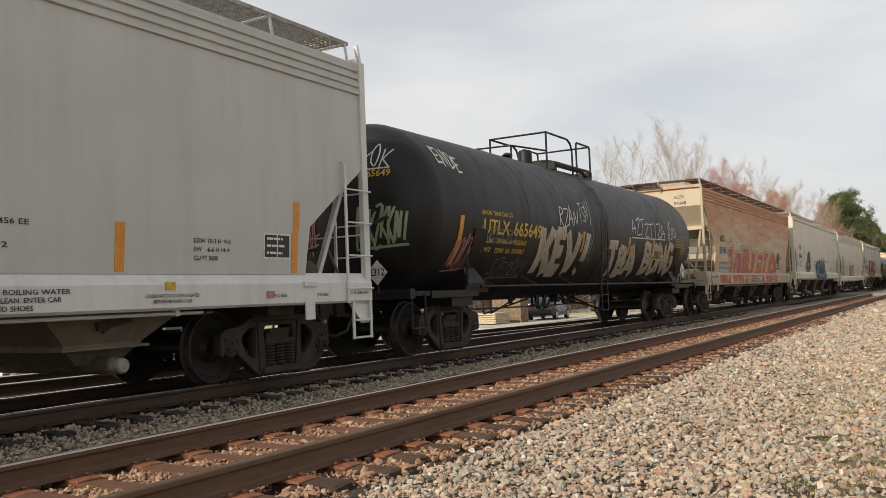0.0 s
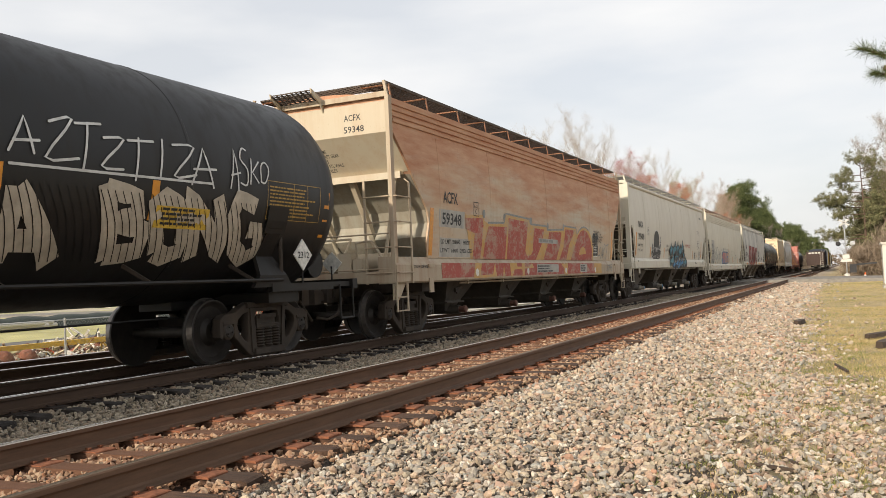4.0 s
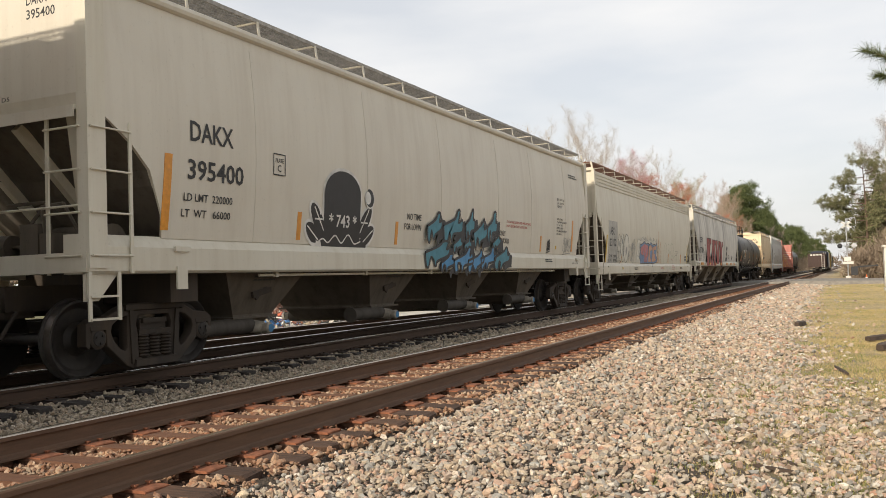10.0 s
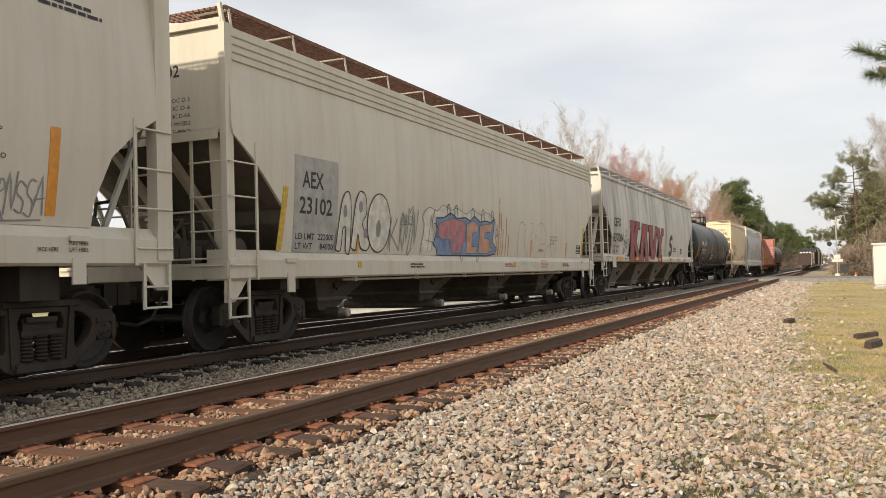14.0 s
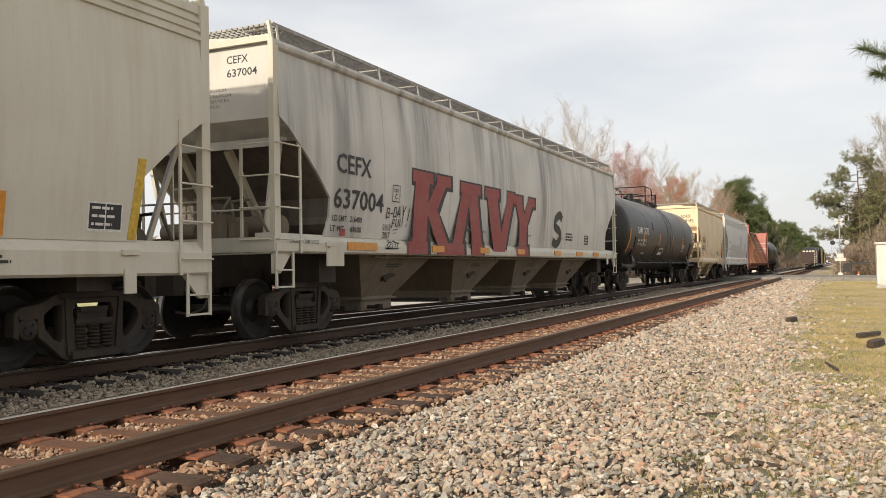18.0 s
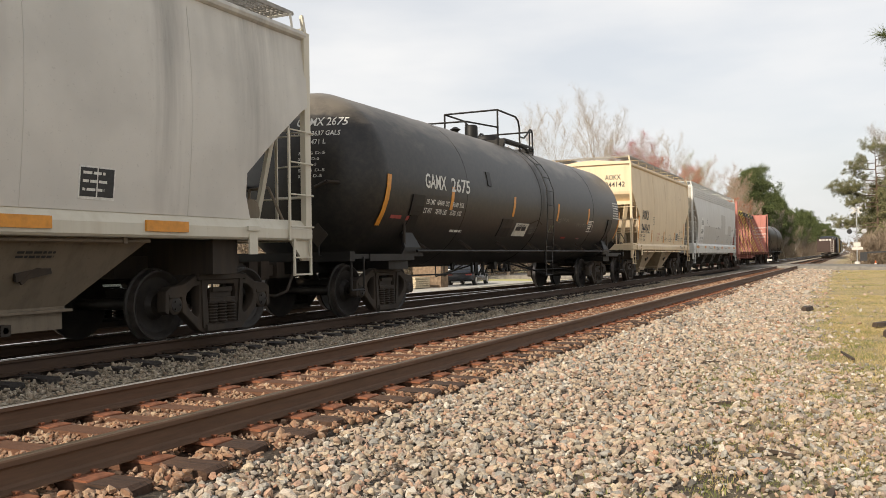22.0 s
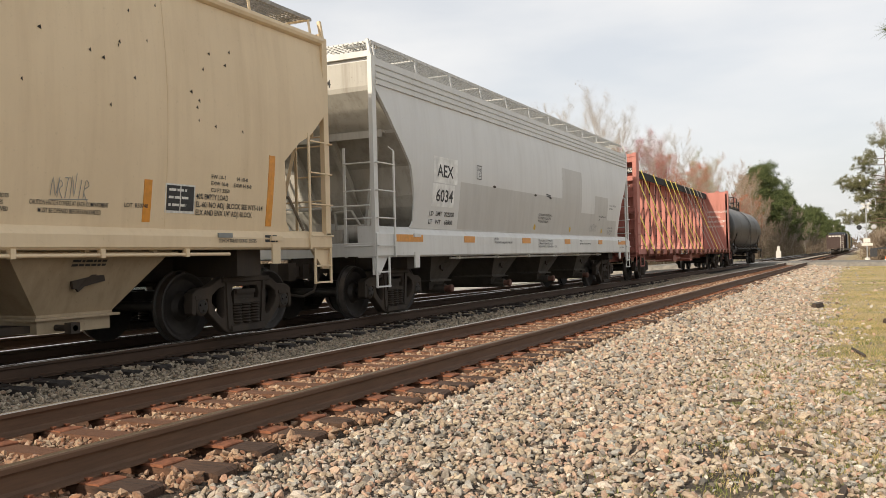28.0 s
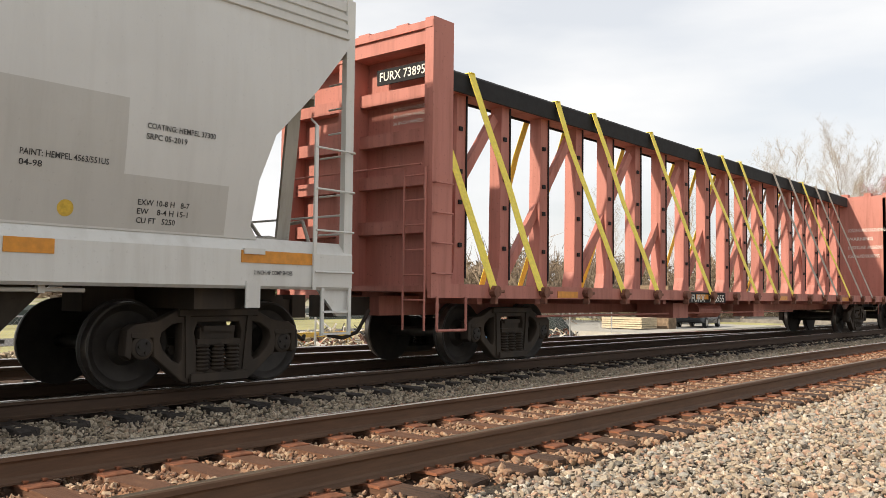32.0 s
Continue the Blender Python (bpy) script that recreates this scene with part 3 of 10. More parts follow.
TAG = {  # loose one-stroke letter forms for sprayed tags
    0: [[(0.8, 0.9), (0.3, 1.0), (0.15, 0.65), (0.75, 0.4), (0.65, 0.05), (0.1, 0.1)]], 1: [[(0.75, 0.95), (0.2, 0.9), (0.25, 0.5), (0.7, 0.55)], [(0.25, 0.5), (0.2, 0.05), (0.85, 0.1)]],
    2: [[(0.15, 0.0), (0.2, 1.0), (0.75, 0.8), (0.2, 0.5), (0.9, -0.1)]], 3: [[(0.2, 1.0), (0.15, 0.0)], [(0.85, 0.95), (0.2, 0.45), (0.95, 0.0)]], 4: [[(0.5, 1.05), (0.45, -0.05)]],
    5: [[(0.1, 0.0), (0.2, 1.0), (0.75, 0.05), (0.85, 1.05)]], 6: [[(0.05, 0.0), (0.45, 1.05), (0.85, 0.0)], [(0.1, 0.35), (0.9, 0.45)]], 7: [[(0.1, 0.95), (0.9, 1.0), (0.1, 0.05), (0.95, 0.1)]],
    8: [[(0.25, 0.1), (0.1, 0.7), (0.5, 1.0), (0.85, 0.6), (0.65, 0.05), (0.25, 0.1)]], 9: [[(0.05, 0.95), (0.95, 1.0)], [(0.5, 1.0), (0.4, -0.1)]]}


def scribble(seed, y0, y1, z0, z1, count, lean=0.15, curl=6):
    """Illegible tag marks side by side: slanted, crowded letter forms of uneven size."""
    r = random.Random(seed)
    out = []
    w = (y1 - y0) / count
    for i in range(count):
        top, foot = r.uniform(0.8, 1.12), r.uniform(-0.12, 0.15)
        wide = w * r.uniform(0.95, 1.3)
        for ln in TAG[r.randrange(10)]:
            pts = [(y0 + w * i + wide * (a + r.uniform(-0.08, 0.08)) + (lean + 0.12) * (z1 - z0) * b, z0 + (z1 - z0) * (foot + (top - foot) * (b + r.uniform(-0.06, 0.06)))) for a, b in ln]
            out.append(smooth_line(pts, 3) if len(pts) > 3 else pts)
    if count > 4:
        out.append([(y0, z0 - 0.12 * (z1 - z0)), (y1, z0 - 0.02 * (z1 - z0))])
    return out


CHISEL = [(0.02, 0.5), (0.6, 0.78), (0.78, 1.0), (0.9, 0.98), (0.84, 0.68), (1.0, 0.74), (0.95, 0.42), (0.52, 0.27), (0.46, 0.1), (0.36, 0.05), (0.34, 0.3), (0.24, 0.33), (0.15, 0.02), (0.04, 0.06)]


def chisel(parent, y0, y1, z0, z1, seed, fill, prof, label=""):
    """One sprayed letter: slanted fill with drips, black outline and drop shadow."""
    r = random.Random(seed)
    ring = [(y0 + (y1 - y0) * (a + r.uniform(-0.05, 0.05)), z0 + (z1 - z0) * (b + r.uniform(-0.05, 0.05))) for a, b in CHISEL]
    base, ring = ring, smooth_line(ring + ring[:1], 3)[:-1]
    lift = 0.0008 * seed
    dy, dz = 0.17, -0.1
    s = Shape()
    shade = smooth_line([(c[0] + dy * q + r.uniform(-0.03, 0.03), c[1] + dz * u + r.uniform(-0.04, 0.04)) for c, q, u in ((base[3], 0, 0), (base[5], 0.1, 0), (base[5], 1, 0.3), (base[6], 1.1, 0.8), (base[6], 0.9, 1.8), (base[7], 1.2, 1.2), (base[7], 0.9, 2.2), (base[7], 0.2, 0.6), (base[6], 0, 0))], 3)
    s.add([(prof(b) + 0.006 + lift, a, b) for a, b in shade], [tuple(range(len(shade)))])
    part("graffiti", s, SPRAY["black"], parent, "black drop shadow of a sprayed letter")
    s = Shape()
    s.add([(prof(b) + 0.009 + lift, a, b) for a, b in ring], [tuple(range(len(ring)))])
    part("graffiti", s, fill, parent, label)
    closing = (ring[0][0] * 0.85 + ring[-1][0] * 0.15, ring[0][1] * 0.85 + ring[-1][1] * 0.15)
    strokes(parent, [ring + [closing]], 0.055, SPRAY["black"], lambda z: prof(z) + lift, 0.012, "graffiti", "black outline of a sprayed letter")


# ---- running gear ----
def cast_plate(name, outline, holes, half, mat, bevel=0.014):
    """A flat casting with openings and rounded edges; outline in (y, z), thickness along x."""
    cu = bpy.data.curves.new(name, "CURVE")
    cu.dimensions, cu.fill_mode = "2D", "BOTH"
    cu.extrude, cu.bevel_depth, cu.bevel_resolution, cu.offset = half - bevel, bevel, 1, -bevel
    for loop in [outline] + holes:
        sp = cu.splines.new("POLY")
        sp.points.add(len(loop) - 1)
        for p, (a, b) in zip(sp.points, loop):
            p.co = (a, b, 0, 1)
        sp.use_cyclic_u = True
    ob = bpy.data.objects.new(name, cu)
    me = bpy.data.meshes.new_from_object(ob)
    bpy.data.objects.remove(ob)
    bpy.data.curves.remove(cu)
    for v in me.vertices:
        v.co = (v.co.z, v.co.x, v.co.y)
    me.materials.clear()
    me.materials.append(mat)
    return me


def side_frame_mesh():
    half = [(0.0, 0.85), (0.42, 0.845), (0.56, 0.8), (0.74, 0.715), (0.98, 0.69), (1.07, 0.63), (1.085, 0.38), (1.03, 0.34), (1.01, 0.36), (1.0, 0.56), (0.78, 0.56), (0.77, 0.36), (0.7, 0.3), (0.46, 0.1), (0.36, 0.055), (0.0, 0.05)]
    outline = half + [(-a, b) for a, b in half[::-1][1:-1]]
    tri = [(0.45, 0.7), (0.56, 0.68), (0.68, 0.6), (0.7, 0.52), (0.66, 0.42), (0.55, 0.31), (0.48, 0.28), (0.45, 0.32)]
    window = [(-0.26, 0.2), (0.26, 0.2), (0.27, 0.44), (0.3, 0.6), (0.26, 0.7), (-0.26, 0.7), (-0.3, 0.6), (-0.27, 0.44)]
    me = cast_plate("side_frame", outline, [tri, [(-a, b) for a, b in tri], window], 0.075, P_CAST, 0.016)
    s = Shape()
    for k in (-1, 1):
        s.loft([[(x, k * 0.44 + dy, z) for dy, z in ((-0.05 - 0.09 * k, 0.12), (0.05 - 0.09 * k, 0.12), (0.03 - 0.04 * k, 0.8), (-0.03 - 0.04 * k, 0.8))] for x in (0.06, 0.1)])
        s.lathe((-0.07, k * 0.89, 0.457), [(0, 0.125), (0.13, 0.125), (0.15, 0.1)], 16)
        s.box(-0.09, 0.085, k * 0.89 - 0.13, k * 0.89 + 0.13, 0.555, 0.6)
    s.loft([[(x, y, z) for x, z in ((0.06, 0.75), (0.11, 0.77), (0.11, 0.83), (0.06, 0.845))] for y in (-0.5, 0.5)])
    s.loft([[(x, y, z) for x, z in ((0.06, 0.06), (0.13, 0.08), (0.13, 0.16), (0.06, 0.19))] for y in (-0.36, 0.36)])
    bm = bmesh.new()
    bm.from_mesh(me)
    extra = s.mesh("side_frame", P_CAST)
    bm.from_mesh(extra)
    bm.to_mesh(me)
    bm.free()
    me.set_sharp_from_angle(angle=radians(40))
    return me


def spring_mesh():
    s = Shape()
    s.lathe((0, 0, 0.17), [(0, 0.05)] + [(0.015 + i * 0.02, 0.085 if i % 2 else 0.062) for i in range(14)] + [(0.3, 0.05)], 10, "z")
    return s.mesh("spring", P_CAST, 50)


def bolster_mesh():
    s = Shape()
    s.box(-1.09, 1.09, -0.27, 0.27, 0.46, 0.52).box(-1.05, 1.05, -0.22, 0.22, 0.52, 0.64).box(-1.09, -1.02, -0.2, 0.2, 0.6, 0.66).box(1.02, 1.09, -0.2, 0.2, 0.6, 0.66).box(-0.25, 0.25, -0.25, 0.25, 0.66, 0.8)
    s.slot = 0
    for k in (-0.42, 0.42):
        s.rod((-0.85, k, 0.4), (0.85, k, 0.4), 0.05, 8)
    return s.mesh("bolster", P_CAST)


def wheelset_mesh():
    s = Shape()
    s.rod((-0.98, 0, 0), (0.98, 0, 0), 0.075, 12)
    for k in (-1, 1):
        prof = [(0.66, 0.14), (0.665, 0.36), (0.655, 0.485), (0.685, 0.488), (0.7, 0.462), (0.795, 0.452), (0.8, 0.43), (0.775, 0.39), (0.745, 0.36), (0.72, 0.2), (0.79, 0.15), (0.8, 0.09)]
        s.lathe((0, 0, 0), [(k * d, r) for d, r in prof][::k], 36)
        s.lathe((0, 0, 0), [(k * d, r) for d, r in ((0.9, 0.1), (1.07, 0.1), (1.09, 0.085), (1.095, 0.03))][::k], 14)
        for i in range(3):
            t = i * 2.094
            s.rod((k * 1.085, 0.055 * math.cos(t), 0.055 * math.sin(t)), (k * 1.11, 0.055 * math.cos(t), 0.055 * math.sin(t)), 0.016, 6)
    me = s.mesh("wheelset", [P_WHEEL, P_TREAD], 35)
    for p in me.polygons:
        r = math.hypot(p.center.y, p.center.z)
        if 0.45 < r < 0.462 and 0.69 < abs(p.center.x) < 0.8:
            p.material_index = 1
    return me


GEAR = dict(side=side_frame_mesh(), spring=spring_mesh(), bolster=bolster_mesh(), wheel=wheelset_mesh())
WHEELS, TRAIN = [], []


def trucks(th, spots):
    for y in spots:
        t = part("truck", GEAR["bolster"], None, th, "dark cast-steel railway truck")
        t.location = (0, y, 0)
        for sx in (-1.0, 1.0):
            part("side_frame", GEAR["side"], None, t).location = (sx, 0, 0)
            for dy in (-0.19, 0.0, 0.19):
                part("spring", GEAR["spring"], None, t).location = (sx * 1.06, dy, 0)
        for sy in (-0.89, 0.89):
            w = part("wheelset", GEAR["wheel"], None, t, "worn steel wheels with bright treads")
            w.location = (0, sy, 0.457)
            WHEELS.append((w, sy))


def coupler(th, h):
    for k in (-1, 1):
        s = Shape()
        s.box(-0.16, 0.16, *sorted((k * (h - 0.5), k * (h + 0.12))), 0.72, 0.98)
        s.box(-0.08, 0.08, *sorted((k * (h + 0.1), k * (h + 0.32))), 0.76, 0.94)
        s.box(-0.2, 0.14, *sorted((k * (h + 0.3), k * (h + 0.52))), 0.7, 1.0)
        s.pipe([(0.35, k * (h - 0.1), 0.8), (0.38, k * (h + 0.15), 0.5), (0.3, k * (h + 0.35), 0.42), (0.15, k * (h + 0.5), 0.46)], 0.025)
        part("coupler", s, P_CAST, th)


def ladder(th, mat, a, b, n, z0, z1, r=0.014, stile=0.03, name="ladder"):
    """A ladder between stiles at a and b (x, y)."""
    s = Shape()
    for x, y in (a, b):
        s.box(x - stile, x + stile, y - 0.025, y + 0.025, z0, z1)
    for i in range(n):
        z = z0 + (z1 - z0) * (i + 0.45) / n
        s.rod((*a, z), (*b, z), r, 6)
    return part(name, s, mat, th)


def hand_wheel(th, x, y, z, mat):
    s = Shape()
    n = 16
    ring = [(x + 0.28 * math.cos(i * 2 * math.pi / n), y, z + 0.28 * math.sin(i * 2 * math.pi / n)) for i in range(n + 1)]
    s.pipe(ring, 0.018)
    for i in range(5):
        t = i * 1.2566
        s.rod((x, y, z), (x + 0.28 * math.cos(t), y, z + 0.28 * math.sin(t)), 0.012)
    s.rod((x, y - 0.05, z), (x, y + 0.25, z), 0.04, 8).box(x - 0.15, x + 0.15, y + 0.1, y + 0.25, z - 0.3, z + 0.12)
    part("brake_wheel", s, mat, th)


# ---- covered hopper ----
def hopper(label, a, b, cut, body, sill, gate, *, top=4.45, ribs=4, grate=None, sill_z=(1.05, 1.38), bulge=0.1, seams=(), end_post=0.08, walk_gap=0.0, sill_top=None, gate_z=0.32, end_paint=None, flange_z=3.05, slope_paint=None, bay_spots=(), bay_paint=None, gate_top=0.57, gate_x=0.95, outlet="tube", cap=None, pipe_paint=None, long_tube=False):
    h, u = (b - a) / 2, (a + b) / 2
    th = thing("covered_hopper_car", label, "railway car", (TRAIN_X, u, 0), group="freight train cars")
    z0 = cut[0][1]
    lo, hi = sill_z

    def prof(z):
        return 1.5 + bulge * math.sin(math.pi * min(max((z - z0) / (top - z0), 0), 1))

    def yend(z):
        return h - float(np.interp(z, [c[1] for c in cut], [c[0] for c in cut]))

    def yface(z):
        return -yend(z)

    def yslope(z):
        """Where the end floor lies: it runs inward below the flange."""
        return min(yend(z), h - 0.14 - 1.05 * max(flange_z - z, 0.0))

    # shell: the side sheets stand past the sloped end floors as wings
    s = Shape()
    zs = sorted({c[1] for c in cut} | {z0 + (top - z0) * i / 14 for i in range(15)} | {flange_z})
    rings = []
    for z in zs:
        x, e, d = prof(z), yend(z), yslope(z)
        i = x - 0.03
        rings.append([(x, -e, z), (x, e, z), (i, e, z), (i, d, z), (-i, d, z), (-i, e, z), (-x, e, z), (-x, -e, z), (-i, -e, z), (-i, -d, z), (i, -d, z), (i, -e, z)])
    s.loft(rings)
    part("shell", s, body, th, smooth=25)
    # end sheets above the sloped floor, each with a flange along its foot
    for k in (-1, 1):
        s = Shape()
        zz = [flange_z] + [z for z in zs if flange_z + 0.05 < z < top - 0.05] + [top - 0.03]
        s.loft([[(-prof(z) + 0.05, k * (yend(z) - 0.003), z), (prof(z) - 0.05, k * (yend(z) - 0.003), z), (prof(z) - 0.05, k * (yend(z) + 0.007), z), (-prof(z) + 0.05, k * (yend(z) + 0.007), z)] for z in zz])
        part("end_sheet", s, end_paint or body, th)
        s = Shape()
        e = yend(flange_z)
        s.box(-1.44, 1.44, *sorted((k * (e - 0.02), k * (e + 0.13))), flange_z - 0.05, flange_z).box(-1.44, 1.44, *sorted((k * (e + 0.115), k * (e + 0.13))), flange_z - 0.13, flange_z - 0.05)
        part("end_flange", s, end_paint or body, th)
        s = Shape()
        zz = [z for z in zs if z < flange_z - 0.06] + [flange_z - 0.05]
        s.loft([[(-prof(z) + 0.04, k * (yslope(z) - 0.003), z), (prof(z) - 0.04, k * (yslope(z) - 0.003), z), (prof(z) - 0.04, k * (yslope(z) + 0.008), z), (-prof(z) + 0.04, k * (yslope(z) + 0.008), z)] for z in zz])
        part("slope_sheet", s, slope_paint or P_DARKSLOPE, th)
        for x in (-0.62, 0.3):
            s = Shape()
            s.beam((x, k * (yslope(flange_z - 0.1) + 0.07), flange_z - 0.1), (x, k * (yslope(lo + 0.5) + 0.07), lo + 0.5), 0.1, 0.12)
            part("slope_rib", s, end_paint or sill, th)
    # roof, gently arched
    s = Shape()
    n, e = 10, h - 0.1
    arc = [(1.54 - 3.08 * i / n, top + 0.02 + 0.2 * math.sin(math.pi * i / n)) for i in range(n + 1)]
    s.loft([[(x, y, z) for x, z in arc] + [(-1.54, y, top - 0.03), (1.54, y, top - 0.03)] for y in (-e, e)])
    part("roof", s, body, th, smooth=30)
    # eave mouldings
    for k in (-1, 1):
        s = Shape()
        if ribs:
            for i in range(ribs):
                z = top - 0.06 - i * 0.115
                x = prof(z)
                s.loft([[(k * (x - 0.01), y, z - 0.045), (k * (x + 0.035), y, z - 0.03), (k * (x + 0.035), y, z + 0.03), (k * (x - 0.01), y, z + 0.045)] for y in (-yend(z) + 0.03, yend(z) - 0.03)])
        else:
            s.loft([[(k * (1.5 + 0.075 * math.cos(t)), y, top + 0.075 * math.sin(t)) for t in [i * math.pi / 5 for i in range(10)]] for y in (-h + 0.1, h - 0.1)])
        part("eave_moulding", s, body, th, smooth=30)
    # weld seams of the side sheets
    if seams:
        for y in seams:
            s = Shape()
            for z1, z2 in zip(zs, zs[1:]):
                if z2 <= top - 0.1 and abs(y) < yend(z1) - 0.05:
                    s.beam((prof(z1) + 0.001, y, z1), (prof(z2) + 0.001, y, z2), 0.016, 0.008, (1, 0, 0))
            part("weld_seam", s, body, th)
    # side sills
    up = sill_top or z0 + 0.02
    for k in (-1, 1):
        s = Shape()
        pr = [(1.2, lo), (1.55, lo), (1.58, lo + 0.03), (1.58, hi - 0.1), (1.53, hi - 0.03), (1.47, up), (1.2, up)]
        s.loft([[(k * x, y, z) for x, z in (pr if k > 0 else pr[::-1])] for y in (-h + 0.02, h - 0.02)])
        part("side_sill", s, sill, th, smooth=30)
    # stub sills, end beams, platforms
    for k in (-1, 1):
        s = Shape()
        s.box(-1.56, 1.56, *sorted((k * (h - 0.16), k * h)), lo + 0.02, lo + 0.24)
        part("end_beam", s, sill, th)
        s = Shape()
        s.box(-0.22, 0.22, *sorted((k * (h - 2.6), k * (h - 0.05))), 0.8, 1.1)
        part("stub_sill", s, P_CAST, th)
        s = Shape()
        s.box(-1.35, 1.35, *sorted((k * (h - 2.0), k * (h - 1.5))), 0.84, lo + 0.1)
        part("body_bolster", s, P_CAST, th)
        s = Shape()
        for i in range(9):
            y = k * (h - 0.2 - i * 0.07)
            s.box(-1.4, 1.4, y - 0.012, y + 0.012, lo + 0.2, lo + 0.235)
        part("end_platform", s, gate, th)
        for x in (-1.3, 1.3):
            s = Shape()
            s.beam((x * 0.75, k * (h - 0.62), lo + 0.2), (x * 0.98, k * (yend(flange_z) - 0.02), flange_z), 0.16, 0.05)
            part("end_brace", s, end_paint or sill, th)
            s = Shape()
            s.beam((x * 0.4, k * (h - 1.7), lo + 0.5), (x * 0.85, k * (h - 0.3), lo + 0.22), 0.07, 0.07)
            part("end_strut", s, gate, th)
        gear = end_paint or gate
        s = Shape()
        s.rod((0.2, k * (h - 0.85), lo + 0.42), (1.1, k * (h - 0.85), lo + 0.42), 0.19, 14)
        part("air_reservoir", s, gear, th, smooth=40)
        s = Shape()
        s.rod((-1.0, k * (h - 0.6), lo + 0.38), (-0.3, k * (h - 0.6), lo + 0.38), 0.15, 14).rod((-0.3, k * (h - 0.6), lo + 0.38), (0.1, k * (h - 0.6), lo + 0.36), 0.03, 8)
        part("brake_cylinder", s, gear, th, smooth=40)
        s = Shape()
        s.box(0.15, 0.45, *sorted((k * (h - 0.32), k * (h - 0.52))), lo + 0.24, lo + 0.62).box(0.5, 0.72, *sorted((k * (h - 0.3), k * (h - 0.5))), lo + 0.26, lo + 0.5)
        s.pipe([(0.6, k * (h - 0.3), lo + 0.5), (0.6, k * (h - 0.25), lo + 0.8), (0.95, k * (h - 0.25), lo + 0.82), (1.25, k * (h - 0.3), lo + 0.3)], 0.022).pipe([(0.3, k * (h - 0.35), lo + 0.62), (0.3, k * (h - 0.6), lo + 0.9), (-0.4, k * (h - 0.6), lo + 0.9)], 0.022)
        part("control_valve", s, gear, th)
        for x in (-1, 1):
            s = Shape()
            s.loft([[(x * 1.5 - 0.02, yy, z), (x * 1.5 + 0.02, yy, z), (x * 1.5 + 0.02, yy2, z), (x * 1.5 - 0.02, yy2, z)] for yy, yy2, z in ((k * (h - 0.02), k * (h - 0.2), lo - 0.3), (k * (h - 0.02), k * (h - 0.5), lo + 0.02))])
            part("corner_gusset", s, sill, th)
        # corner posts and ladders, both sides
        for sx in (-1, 1):
            s = Shape()
            pw = end_post
            s.box(sx * 1.52 - pw / 2, sx * 1.52 + pw / 2, *sorted((k * (h - 0.01), k * (h - 0.01 - pw * 1.6))), lo + 0.06, top + 0.05)
            part("corner_post", s, sill, th)
            s = Shape()
            y1, y2 = k * (h - 0.04), k * (h - 0.62)
            s.box(sx * 1.6 - 0.012, sx * 1.6 + 0.012, y2 - 0.022, y2 + 0.022, lo, 2.92)
            for i in range(4):
                z = lo + 0.2 + i * 0.47
                s.pipe([(sx * 1.55, y1, z), (sx * 1.62, y1, z), (sx * 1.62, y2, z)], 0.013)
            s.pipe([(sx * 1.6, y2, 2.92), (sx * 1.5, y2, 3.0)], 0.013)
            part("side_ladder", s, sill, th)
            s = Shape()
            xe = sx * 0.95
            s.box(xe - 0.022, xe + 0.022, y1 - 0.012, y1 + 0.012, lo, 2.95)
            part("ladder_stile", s, sill, th)
            for i in range(4):
                z = lo + 0.2 + i * 0.47
                s = Shape()
                s.rod((sx * 1.5, y1 + k * 0.05, z), (xe, y1 + k * 0.05, z), 0.013)
                part("rung", s, sill, th)
            for i in range(6 if k > 0 else 0):
                z = 2.95 + i * 0.3
                s = Shape()
                s.rod((sx * 1.5, y1 + k * 0.03, z), (sx * 1.12, y1 + k * 0.03, z), 0.012)
                part("rung", s, sill, th)
            s = Shape()
            for yy in (y1, y1 - k * 0.42):
                s.box(sx * 1.56 - 0.012, sx * 1.56 + 0.012, yy - 0.022, yy + 0.022, lo - 0.52, lo + 0.05)
            for z in (lo - 0.5, lo - 0.25):
                s.box(sx * 1.56 - 0.03, sx * 1.56 + 0.03, *sorted((y1, y1 - k * 0.42)), z - 0.012, z + 0.012)
            part("stirrup_step", s, sill, th)
            s = Shape()
            yj = k * (h - 1.45)
            s.box(sx * 1.585 - 0.012, sx * 1.585 + 0.012, yj - 0.09, yj + 0.09, lo - 0.2, lo + 0.08)
            part("jacking_pad", s, sill, th)
            s = Shape()
            s.box(sx * 1.595 - 0.02, sx * 1.595 + 0.02, yj - 0.13, yj + 0.13, hi - 0.14, hi - 0.08)
            part("tow_bracket", s, sill, th)
        s = Shape()
        s.pipe([(-1.45, k * (h - 0.03), 1.95), (1.45, k * (h - 0.03), 1.95)], 0.014)
        s.pipe([(-1.45, k * (h - 0.03), 1.3), (1.45, k * (h - 0.03), 1.3)], 0.014)
        part("end_handrail", s, sill, th)
    hand_wheel(th, -0.9, h - 0.12, 2.05, P_CAST)
    # discharge hoppers: funnels that end in outlets, with open gaps between them
    zg = gate_top
    for c, wt, wg in bay_spots:
        wide = wg + (wt - wg) * (z0 - 0.05 - zg) / (lo - zg)
        s = Shape()
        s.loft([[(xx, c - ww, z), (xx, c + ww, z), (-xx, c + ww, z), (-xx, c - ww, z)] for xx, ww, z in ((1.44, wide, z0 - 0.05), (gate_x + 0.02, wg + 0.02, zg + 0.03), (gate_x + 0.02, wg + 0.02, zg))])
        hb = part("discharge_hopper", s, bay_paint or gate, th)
        s = Shape()
